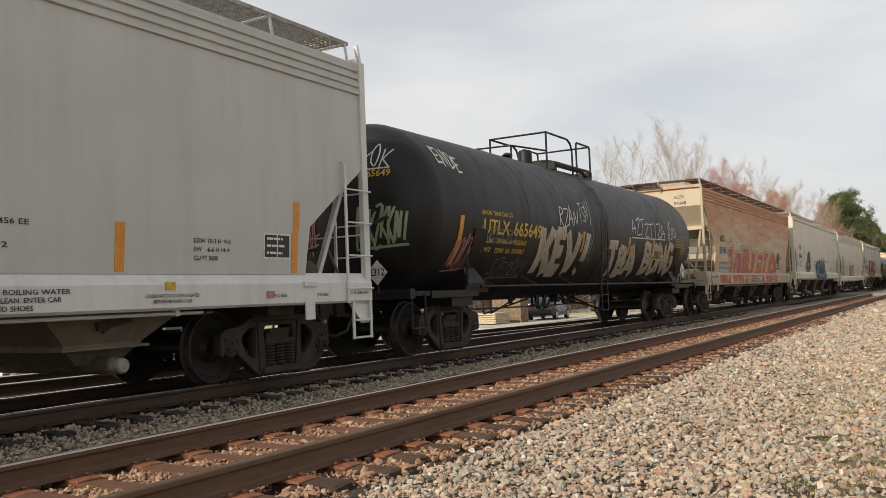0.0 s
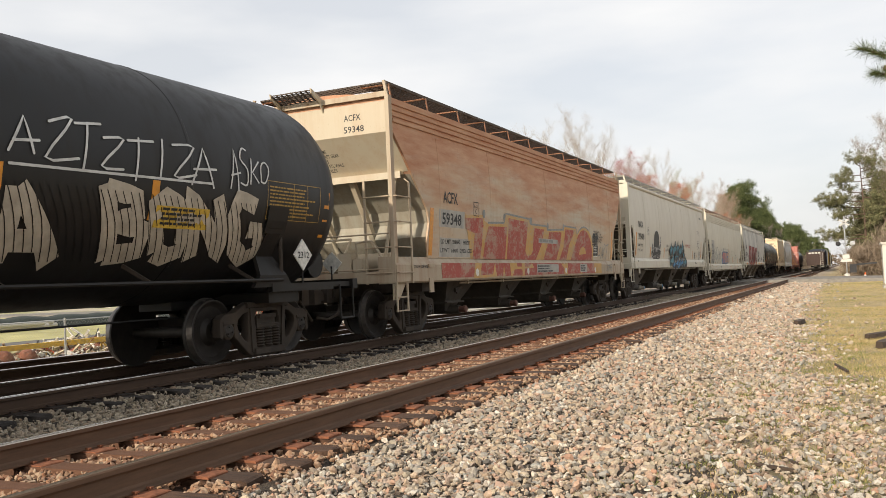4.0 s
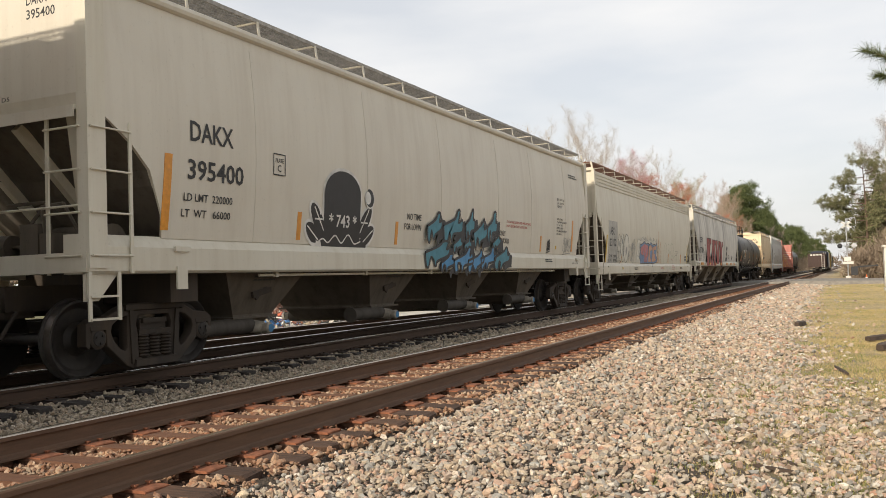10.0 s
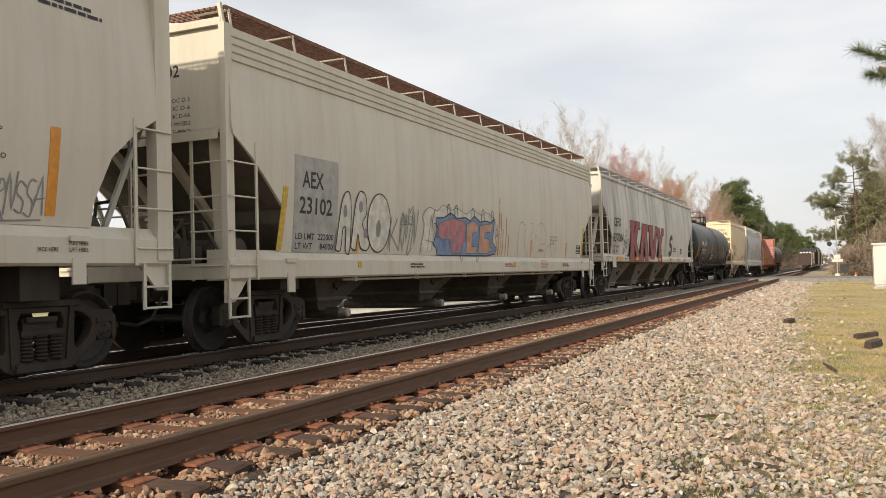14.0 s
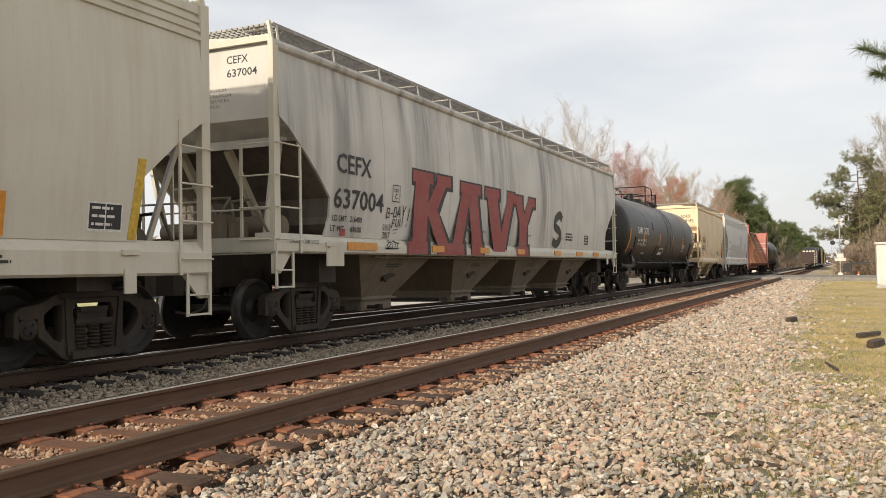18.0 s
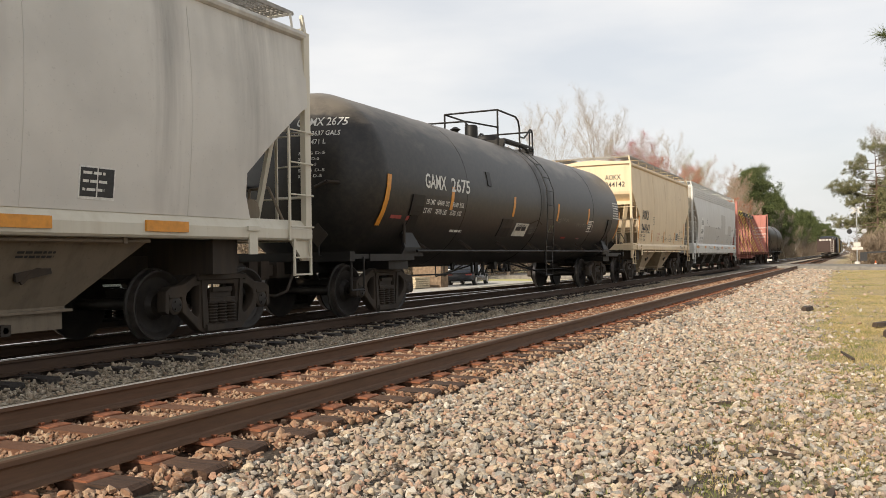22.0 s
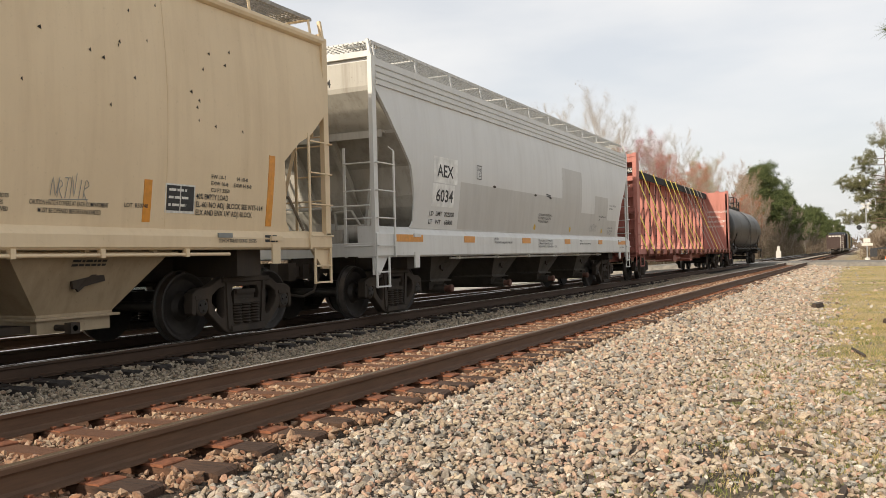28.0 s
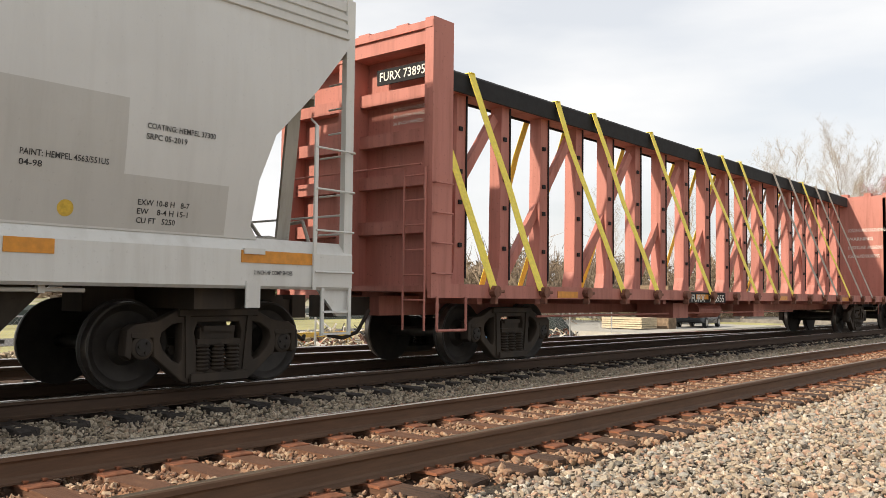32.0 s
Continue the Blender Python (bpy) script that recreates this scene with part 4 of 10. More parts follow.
        s.box(-gate_x - 0.08, gate_x + 0.08, c - wg - 0.08, c + wg + 0.08, zg - 0.03, zg)
        part("gate_flange", s, bay_paint or gate, hb)
        s = Shape()
        if outlet == "tube":
            s.loft([[(xx, c - ww, z), (xx, c + ww, z), (-xx, c + ww, z), (-xx, c - ww, z)] for xx, ww, z in ((gate_x - 0.02, wg - 0.02, zg - 0.03), (gate_x - 0.1, wg * 0.55, zg - 0.2))])
            s.rod((-1.12, c, gate_z + 0.07), (1.12, c, gate_z + 0.07), 0.1, 14)
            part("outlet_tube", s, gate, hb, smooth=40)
            for k in (-1, 1):
                s = Shape()
                q = 0.72
                s.lathe((k * 1.12, c, gate_z + 0.07), [(k * d, w * q) for d, w in ((0, 0.1), (0.1, 0.1), (0.1, 0.115), (0.15, 0.115), (0.17, 0.09), (0.172, 0.02))][::k], 16)
                lid = part("outlet_cap", s, P_CAPGREY if long_tube else cap or P_CAST, hb, smooth=40)
                if long_tube:
                    s = Shape()
                    s.rod((k * 1.291, c, gate_z + 0.07), (k * 1.297, c, gate_z + 0.07), 0.062, 14)
                    part("cap_face", s, cap, lid, "blue painted cap face")
            if long_tube:
                for sx in (1,):
                    s = Shape()
                    s.rod((sx * 0.98, c - 1.15, gate_z + 0.12), (sx * 0.98, c - 0.1, gate_z + 0.12), 0.11, 14).rod((sx * 0.98, c - 1.2, gate_z + 0.12), (sx * 0.98, c - 1.14, gate_z + 0.12), 0.135, 14)
                    part("cross_tube", s, P_DARKX, hb, smooth=40)
                    s = Shape()
                    s.rod((sx * 0.98, c - 0.05, gate_z + 0.1), (sx * 1.15, c, gate_z + 0.07), 0.1, 14)
                    part("tube_collar", s, P_CAPGREY, hb, smooth=40)
        else:
            s.box(-gate_x, gate_x, c - wg, c + wg, gate_z, zg - 0.03)
            part("outlet_gate", s, bay_paint or gate, hb)
            s = Shape()
            s.box(-gate_x + 0.1, gate_x - 0.1, c - wg - 0.42, c - wg + 0.02, gate_z + 0.02, gate_z + 0.1)
            part("slide_frame", s, P_CAST, hb)
            s = Shape()
            s.rod((-gate_x - 0.3, c - wg + 0.25, gate_z + 0.06), (gate_x + 0.3, c - wg + 0.25, gate_z + 0.06), 0.035, 8).box(gate_x + 0.2, gate_x + 0.3, c - wg + 0.19, c - wg + 0.31, gate_z, gate_z + 0.12)
            part("gate_shaft", s, P_CAST, hb)
        # bracket and blurred stencils on the near slope
        sl = (1.44 - gate_x) / (z0 - 0.05 - zg)
        zb = zg + 0.35 * (lo - zg) + 0.12
        s = Shape()
        s.beam((gate_x + sl * (zb - zg) + 0.02, c - 0.22, zb - 0.03), (gate_x + sl * (zb - zg) + 0.02, c + 0.22, zb + 0.05), 0.04, 0.09)
        s.beam((gate_x + sl * (zb - zg) + 0.03, c - 0.16, zb - 0.09), (gate_x + sl * (zb - zg) + 0.03, c + 0.1, zb + 0.1), 0.03, 0.04)
        part("vibrator_bracket", s, P_CAST, hb)
        bars(hb, c - 0.3, zb + 0.22, 0.6, 2, 0.025, INK, lambda z: gate_x + sl * (z - zg) + 0.01, 1.8, 0.01, int(7 + c))
    # air pipe in clamps under the near sill
    s = Shape()
    s.rod((1.42, -h + 3.2, lo - 0.04), (1.42, h - 3.2, lo - 0.04), 0.02, 8)
    pipe = part("air_pipe", s, pipe_paint or sill, th, smooth=40)
    for i in range(6):
        s = Shape()
        y = -h + 3.6 + (2 * h - 7.2) * i / 5
        s.box(1.39, 1.455, y - 0.03, y + 0.03, lo - 0.07, lo + 0.01)
        part("pipe_clamp", s, pipe_paint or sill, pipe)
    # roof walkway: grating on brackets, with crossovers at both ends
    g = grate or P_GALV
    zw = top + 0.33
    s = Shape()
    for k in (-1, 1):
        xo, xi = k * 1.42, k * 0.86
        for i in range(9):
            x = xi + (xo - xi) * i / 8
            s.box(x - 0.005, x + 0.005, -h + 0.25, h - 0.25, zw - 0.015, zw + 0.015)
        nb = int((2 * h - 0.5) / 0.06)
        for i in range(nb + 1):
            y = -h + 0.25 + i * 0.06
            s.add([(xi, y - 0.01, zw), (xi, y + 0.01, zw), (xo, y + 0.01, zw), (xo, y - 0.01, zw)], [(0, 1, 2, 3)])
        s.box(xo - 0.012, xo + 0.012, -h + 0.22, h - 0.22, zw - 0.03, zw + 0.025)
    for k in (-1, 1):
        y = k * (h - 0.45)
        for i in range(6):
            yy = y + (i - 2.5) * 0.1
            s.box(-1.42, 1.42, yy - 0.006, yy + 0.006, zw - 0.015, zw + 0.015)
        for i in range(28):
            x = -1.4 + i * 0.1
            s.box(x - 0.006, x + 0.006, y - 0.28, y + 0.28, zw - 0.012, zw + 0.012)
    part("roof_walkway", s, g, th, "steel grating walkway round the roof")
    nb = max(8, int(2 * h / 1.55))
    for k in (-1, 1):
        s = Shape()
        s.beam((k * 1.47, 0, top + 0.03), (k * 1.42, 0, zw + 0.02), 0.05, 0.012, (1, 0, 0))
        s.beam((k * 0.84, 0, zw - 0.025), (k * 1.44, 0, zw - 0.025), 0.045, 0.02)
        me = s.mesh("walkway_bracket", body)
        for i in range(nb + 1):
            part("walkway_bracket", me, None, th).location.y = -h + 0.3 + (2 * h - 0.6) * i / nb
    for k in (-1, 1):
        s = Shape()
        y = k * (h - 0.06)
        s.box(-1.5, 1.5, y - 0.03, y + 0.03, top + 0.03, top + 0.13)
        for sx in (-1, 1):
            s.beam((sx * 1.52, y, top), (sx * 1.46, y, zw), 0.05, 0.05, (0, 1, 0))
        part("walkway_end_bar", s, sill, th)
    # hatches along the roof
    for i in range(4):
        s = Shape()
        y = (i - 1.5) * h * 0.42
        s.lathe((0, y, top + 0.2), [(0, 0.4), (0.12, 0.4), (0.16, 0.34)], 14, "z")
        part("roof_hatch", s, body, th)
    trucks(th, (-h + 1.5, h - 1.5))
    coupler(th, h)
    TRAIN.append((th, u))
    return th, prof, yface, h


def reflectors(th, prof, spots, z0, z1, w=0.12, mat=None, lean=0.03):
    for y in spots:
        patch(th, y - w / 2, y + w / 2, z0, z1, mat or ORANGE, prof, 0.006, lean, "reflector")


def sill_prof(z):
    return 1.583


def plate_box(th, prof, y, z, w=0.26, h=0.3):
    strokes(th, [[(y, z), (y + w, z), (y + w, z + h), (y, z + h), (y, z)]], 0.018, INK, prof, name="lettering")
    letter(th, "PLATE", y + 0.04, z + h * 0.6, 0.06, INK, prof, w - 0.08)
    letter(th, "C", y + 0.09, z + 0.05, 0.1, INK, prof)


def placard(th, prof, y, z, w=0.5, h=0.33, mat=None):
    patch(th, y, y + w, z, z + h, WHITE_INK, prof, 0.005, name="placard")
    patch(th, y + 0.02, y + w * 0.48, z + 0.03, z + h - 0.02, mat or INK, prof, 0.008, name="placard_panel")
    patch(th, y + w * 0.52, y + w - 0.02, z + 0.03, z + h - 0.02, mat or INK, prof, 0.008, name="placard_panel")
    bars(th, y + 0.05, z + h * 0.75, w * 0.8, 3, 0.03, WHITE_INK, prof, 3, 0.01)


# outlet rows: (middle, half width at the sill, half width at the gate)
BAYS_FOUR = [(-5.2, 0.78, 0.4), (-1.93, 0.78, 0.4), (1.33, 0.78, 0.4), (4.58, 0.78, 0.4)]
BAYS_LONG = [(-6.05, 0.92, 0.48), (-2.1, 0.92, 0.48), (1.85, 0.92, 0.48), (5.8, 0.92, 0.48)]
P_CAPRUST = plain("rusty_cap", (0.12, 0.055, 0.038), 0.8, 0.1, 0.4)

# first hopper, half out of view
CUT_H = [(1.43, 1.36), (1.33, 2.0), (0.75, 2.45), (0.1, 2.92), (0.08, 3.0), (0.08, 4.45)]
th, pf, ef, h = hopper("light grey covered hopper car with yellow side markers", -80.74, -60.74, CUT_H, P_GREY, P_WHITE, P_DARKH, ribs=4, sill_z=(0.96, 1.34), bay_spots=BAYS_LONG, cap=P_CAPGREY, bay_paint=P_DUSTY, gate_top=0.6, bulge=0.04)
reflectors(th, pf, (5.58, 8.34), 1.38, 1.9)
reflectors(th, pf, (8.38,), 1.9, 2.32)
letter(th, "EXW 10-3 H  9-0", 6.6, 1.72, 0.055, INK, pf, 0.58)
letter(th, "EW    6-6 H 14-4", 6.6, 1.62, 0.055, INK, pf, 0.56)
letter(th, "CU FT 5800", 6.6, 1.52, 0.055, INK, pf, 0.38)
letter(th, "MA 7456 EE", 4.0, 1.82, 0.055, INK, pf, 0.56)
letter(th, "TRUCK 2", 3.8, 1.6, 0.055, INK, pf, 0.55)
placard(th, pf, 7.76, 1.55)
for i, t in enumerate(("DO NOT USE STEAM, BOILING WATER", "OR SHARP OBJECTS TO CLEAN. ENTER CAR", "WITH CLEAN, SOFT SOLED SHOES")):
    letter(th, t, 3.35, 1.16 - 0.075 * i, 0.05, INK, sill_prof, (1.6, 1.5, 1.2)[i])
letter(th, "CLOSE HATCH COVERS & GATES", 5.84, 1.1, 0.04, INK, sill_prof, 0.76)
letter(th, "BEFORE MOVING CAR", 5.95, 1.04, 0.04, INK, sill_prof, 0.54)
letter(th, "2 INCH HF COMP SHOES", 9.35, 1.08, 0.04, INK, sill_prof, 0.52)
letter(th, "PULL HERE", 7.85, 1.07, 0.04, INK, sill_prof, 0.24)
letter(th, "JACK HERE", 8.7, 1.07, 0.04, INK, sill_prof, 0.24)
patch(th, 6.12, 6.26, 1.18, 1.27, YELLOW_INK, sill_prof, 0.006)
patch(th, 7.72, 7.86, 1.06, 1.15, SPRAY["rose"], sill_prof, 0.006)

# rusted hopper with red and yellow lettering
CUT_A = [(1.5, 1.5), (1.42, 1.8), (1.5, 2.2), (1.4, 2.45), (0.85, 3.0), (0.12, 3.84), (0.1, 4.45)]
th, pf, ef, h = hopper("rust-streaked beige covered hopper car with red graffiti", -40.79, -22.77, CUT_A, P_RUSTED, P_SILLA, P_DARKX, ribs=4, sill_z=(1.02, 1.46), bay_spots=BAYS_FOUR, cap=P_CAPRUST, end_paint=P_ENDA, slope_paint=P_ENDB, flange_z=3.15, grate=P_GRATEA, seams=(-7.0, -4.2, 0.0, 4.4, 7.0))
reflectors(th, pf, (-7.42, 7.35), 1.55, 2.5, 0.15)
letter(th, "ACFX", -6.85, 2.64, 0.24, INK, pf, 0.72)
letter(th, "59348", -6.92, 2.2, 0.24, INK, pf, 0.98)
plate_box(th, pf, -5.26, 2.45, 0.3, 0.3)
patch(th, -7.0, -5.1, 1.53, 1.92, SPRAY["patch"], pf, 0.004)
letter(th, "LD LMT 198600    90100", -6.95, 1.8, 0.09, INK, pf, 1.5)
letter(th, "LT WT   64400   29200 CED 4-00", -6.95, 1.62, 0.09, INK, pf, 1.95)
letter(th, "2 INCH HF COMP SHOES", -8.3, 1.3, 0.06, INK, sill_prof, 0.62)
# big block letters: worn red fills on a yellow ground with a grey edge
CREST = [(-5.75, 2.45), (-4.7, 2.49), (-4.64, 2.37), (-4.39, 2.3), (-3.37, 2.34), (-3.25, 2.57), (-1.51, 2.52), (-1.37, 2.39), (-0.08, 2.39), (0.0, 2.29), (1.46, 2.35), (1.58, 2.46), (2.84, 2.45)]
ROUND = oval(3.75, 1.5, 1.22, 1.04, 2.3, 0.0, 10)
blot(th, [(-5.35, 1.49)] + CREST + ROUND + [(5.1, 1.49)], WORN_YELLOW, pf, 0.006, "worn yellow ground of sprayed letters")
strokes(th, [[(a, b + 0.03) for a, b in CREST[3:]] + ROUND[:6]], 0.05, SPRAY["grey"], pf, 0.008, "graffiti", "grey sprayed edge")
for cy, cz, ry in ((-4.66, 2.52, 0.09), (-1.4, 2.5, 0.12), (0.03, 2.42, 0.08), (1.5, 2.45, 0.08), (-3.35, 2.5, 0.07)):
    blot(th, oval(cy, cz, ry, 0.1), SPRAY["grey"], pf, 0.009)
RED_SHAPES = (
    [(-5.73, 2.38), (-4.72, 2.42), (-4.68, 2.27), (-4.8, 1.49), (-5.25, 1.49), (-5.18, 2.06), (-5.71, 2.14)],
    [(-4.36, 2.25), (-3.17, 2.28), (-3.22, 1.49), (-4.17, 1.49), (-4.64, 1.49), (-4.55, 1.93)],
    [(-3.06, 2.5), (-1.63, 2.46), (-1.77, 1.72), (-1.6, 1.58), (-1.3, 1.62), (-1.18, 1.75), (-1.16, 2.33), (-0.28, 2.32), (-0.46, 1.92), (-0.91, 1.49), (-3.1, 1.49)],
    [(0.15, 2.26), (1.32, 2.3), (1.22, 1.92), (0.92, 1.49), (-0.25, 1.49), (0.06, 1.94)],
    [(1.7, 2.4), (2.7, 2.4), (2.12, 1.95), (1.9, 1.49), (1.2, 1.49), (1.56, 1.86)])
for ring in RED_SHAPES:
    blot(th, ring, WORN_RED, pf, 0.01, "scoured red spray paint letter")
blot(th, [(2.35, 1.49)] + oval(3.7, 1.5, 1.08, 0.94, 2.6, 0.0, 12) + [(4.7, 1.49)], WORN_RED, pf, 0.012, "scoured red spray paint letter")
blot(th, [(3.2, 1.66)] + oval(3.62, 1.68, 0.38, 0.24, 3.0, 0.1, 8), WORN_YELLOW, pf, 0.015)
reflectors(th, pf, (-5.0, -1.79, 1.62), 1.53, 2.03, 0.12)
patch(th, -7.05, -5.76, 2.14, 2.5, SPRAY["patch"], pf, 0.003)
patch(th, -0.74, 0.95, 1.95, 2.07, SPRAY["patch"], pf, 0.013)
bars(th, -0.7, 1.98, 1.6, 1, 0.07, SPRAY["grey"], pf, 1.7, 0.016)
patch(th, -1.06, 0.85, 1.15, 1.37, SPRAY["patch"], sill_prof, 0.009)
bars(th, -1.0, 1.3, 1.3, 3, 0.04, INK, sill_prof, 1.7, 0.012)
patch(th, 3.08, 3.86, 1.12, 1.37, SPRAY["patch"], sill_prof, 0.009)
bars(th, 3.15, 1.3, 0.6, 3, 0.04, INK, sill_prof, 1.7, 0.012)
for y in (-5.2, -1.79, 1.55, 4.84):
    blot(th, oval(y, 1.19, 0.085, 0.085), WHITE_INK, sill_prof, 0.012, "round white sticker", "sticker")
for pts in ([(-5.3, 1.4), (-5.17, 1.4), (-5.2, 1.2), (-5.05, 1.12), (-4.25, 1.14), (-4.12, 1.4), (-4.0, 1.07), (-5.4, 1.07)], [(-3.12, 1.4), (-2.63, 1.4), (-2.58, 1.31), (-1.7, 1.31), (-1.46, 1.4), (-1.3, 1.28), (-2.8, 1.24), (-2.95, 1.07), (-3.05, 1.07)], [(1.1, 1.39), (1.5, 1.39), (1.75, 1.07), (1.4, 1.07), (1.4, 1.25)]):
    blot(th, pts, WORN_YELLOW, sill_prof, 0.0085)
for y0, y1, ln in ((-7.05, -5.3, 0.0), (-5.0, -3.6, 0.3), (-3.45, -2.2, -0.2), (-2.05, -0.2, 0.2), (-0.1, 1.5, -0.3), (1.75, 3.1, 0.2), (3.3, 4.8, -0.2)):
    patch(th, y0, y1, 1.09, 1.4, WORN_RED, sill_prof, 0.006, ln, name="graffiti")
for y0, y1, ln in ((-5.38, -4.85, 0.3), (-3.7, -3.3, 0.2), (-2.3, -1.95, 0.2), (1.45, 1.8, 0.3), (3.0, 3.4, -0.2), (4.7, 5.7, 0.0)):
    patch(th, y0, y1, 1.08, 1.4, WORN_YELLOW, sill_prof, 0.004, ln, name="graffiti")
for i, t in enumerate(("SIGMA 5476 COATING", "APPLIED BERW LV/WR  11-99", "DO NOT USE STEAM, BOILING", "OR SHARP OBJECTS TO", "CLEAN. WITH CLEAN")):
    letter(th, t, 4.86, 2.42 - 0.085 * i, 0.06, INK, pf, (0.75, 1.0, 1.3, 1.1, 1.05)[i])
placard(th, pf, 4.9, 1.62, 0.6, 0.4)
strokes(th, scribble(5, 4.75, 5.4, 2.05, 2.38, 5, 0.0), 0.055, SPRAY["black"], pf, name="graffiti")
strokes(th, scribble(8, 5.55, 6.75, 1.58, 2.0, 4, 0.2), 0.035, SPRAY["grey"], pf, name="graffiti")
strokes(th, scribble(9, 6.3, 7.1, 1.15, 1.37, 4, 0.2), 0.03, SPRAY["grey"], sill_prof, name="graffiti")
for i, t in enumerate(("NO 18 BRK BMS", "MRK 500 DRAFT GEAR", "SPRING D-5", "36 IN 1W STL WHLS", "RWS AXLES")):
    letter_end(th, t, (-0.5, -0.48, -0.44, -0.4, -0.36)[i], ef, 3.6 - 0.085 * i, 0.06, INK, (0.5, 0.72, 0.4, 0.66, 0.42)[i])
s = Shape()
for i in range(9):
    s.beam((-0.8 + i * 0.11, -h + 0.12, 4.56), (-0.8 + i * 0.11, -h - 0.3, 4.72), 0.012, 0.03)
for i in range(8):
    s.beam((-0.82, -h + 0.1 - i * 0.056, 4.57 + i * 0.021), (0.1, -h + 0.1 - i * 0.056, 4.57 + i * 0.021), 0.012, 0.02)
deck = part("crossover_platform", s, P_GRATEA, th, "tilted grating step at the roof end")
for x in (-0.82, 0.1):
    s = Shape()
    s.loft([[(x + d, -h + 0.12, 4.3), (x + d, -h + 0.12, 4.58), (x + d, -h - 0.32, 4.75), (x + d, -h - 0.3, 4.66), (x + d, -h - 0.02, 4.5)] for d in (-0.012, 0.012)])
    part("bracket", s, P_ENDA, deck)
letter_end(th, "ACFX", 0.55, ef, 4.12, 0.12, INK, 0.36)
letter_end(th, "59348", 0.53, ef, 3.9, 0.12, INK, 0.44)

# pale warm-grey hopper
CUT_D = [(1.2, 1.62), (1.18, 1.9), (0.95, 2.42), (0.62, 2.72), (0.1, 3.05), (0.06, 3.2), (0.06, 4.5)]
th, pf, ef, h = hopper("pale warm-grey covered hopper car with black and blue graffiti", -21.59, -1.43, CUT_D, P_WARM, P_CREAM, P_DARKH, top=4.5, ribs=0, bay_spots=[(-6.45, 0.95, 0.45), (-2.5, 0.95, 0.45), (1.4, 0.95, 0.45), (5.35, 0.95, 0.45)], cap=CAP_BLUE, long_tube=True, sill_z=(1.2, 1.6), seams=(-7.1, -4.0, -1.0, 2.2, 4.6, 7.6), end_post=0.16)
reflectors(th, pf, (-8.85, 8.32), 1.72, 2.65, 0.13)
reflectors(th, pf, (-6.02, -2.9, 2.2, 5.4), 1.68, 2.1, 0.1)
letter(th, "DAKX", -8.46, 2.86, 0.26, INK, pf, 0.86)
letter(th, "395400", -8.5, 2.38, 0.25, INK, pf, 1.12)
letter(th, "LD LMT  220000", -8.55, 2.1, 0.1, INK, pf, 0.95)
letter(th, "LT  WT   66000", -8.58, 1.9, 0.1, INK, pf, 0.95)
plate_box(th, pf, -6.7, 2.6, 0.28, 0.3)
for grow, mt, o in ((0.05, SPRAY["white"], 0.006), (0.0, SPRAY["black"], 0.009)):
    s = Shape()
    arc = [(-4.79 - (0.56 + grow) * math.cos(i * math.pi / 12), 2.45 + (0.38 + grow) * math.sin(i * math.pi / 12)) for i in range(13)]
    for (a, b), (c, d) in zip(arc, arc[1:]):
        s.add([(pf(1.62) + o, a, 1.62), (pf(1.62) + o, c, 1.62), (pf(2.1) + o, c, 2.1), (pf(2.1) + o, a, 2.1), (pf(d) + o, c, d), (pf(b) + o, a, b)], [(0, 1, 2, 3), (3, 2, 4, 5)])
    part("graffiti", s, mt, th, "sprayed black round-topped figure with a white outline")
    leaf = []
    for cx, cz, ln, tilt in ((-5.5, 1.98, 0.34, 2.2), (-5.62, 1.78, 0.26, 2.5), (-4.08, 2.02, 0.34, 0.9), (-3.98, 1.8, 0.26, 0.6)):
        s = Shape()
        ring = [(cx + (ln + grow) * math.cos(q) * math.cos(tilt) - (0.13 + grow) * math.sin(q) * math.sin(tilt), cz + (ln + grow) * math.cos(q) * math.sin(tilt) + (0.13 + grow) * math.sin(q) * math.cos(tilt)) for q in [i * math.pi / 8 for i in range(16)]]
        s.add([(pf(b) + o + 0.002, a, b) for a, b in ring], [tuple(range(16))])
        part("graffiti", s, mt, th)
    patch(th, -5.62 - grow, -4.0 + grow, 1.6, 1.74 + grow, mt, pf, o + 0.001, name="graffiti")
strokes(th, [[(-5.35, 1.85), (-5.62, 2.2)], [(-5.5, 1.7), (-5.8, 1.9)], [(-4.22, 1.85), (-3.95, 2.25)], [(-4.1, 1.7), (-3.8, 1.9)], [(-5.4, 2.02), (-5.6, 2.02)], [(-5.46, 2.1), (-5.5, 2.22)], [(-4.2, 2.02), (-3.98, 2.02)], smooth_line([(-5.5, 1.66), (-5.35, 1.72), (-5.2, 1.66), (-5.0, 1.78), (-4.8, 1.66), (-4.6, 1.8), (-4.4, 1.66), (-4.2, 1.7)])], 0.025, SPRAY["white"], pf, 0.014, "graffiti")
letter(th, "* 743 *", -5.2, 1.92, 0.2, SPRAY["white"], pf, 0.85, 0.013)
for cy, rr, mt, o in ((-3.93, 0.17, SPRAY["white"], 0.007), (-3.93, 0.145, SPRAY["black"], 0.009), (-3.99, 0.1, SPRAY["white"], 0.012)):
    s = Shape()
    s.add([(pf(2.45) + o, cy + rr * math.cos(i * 0.3927), 2.45 + rr * 1.1 * math.sin(i * 0.3927)) for i in range(16)], [tuple(range(16))])
    part("graffiti", s, mt, th)
def side_skin(z):
    return max(pf(z), 1.583)


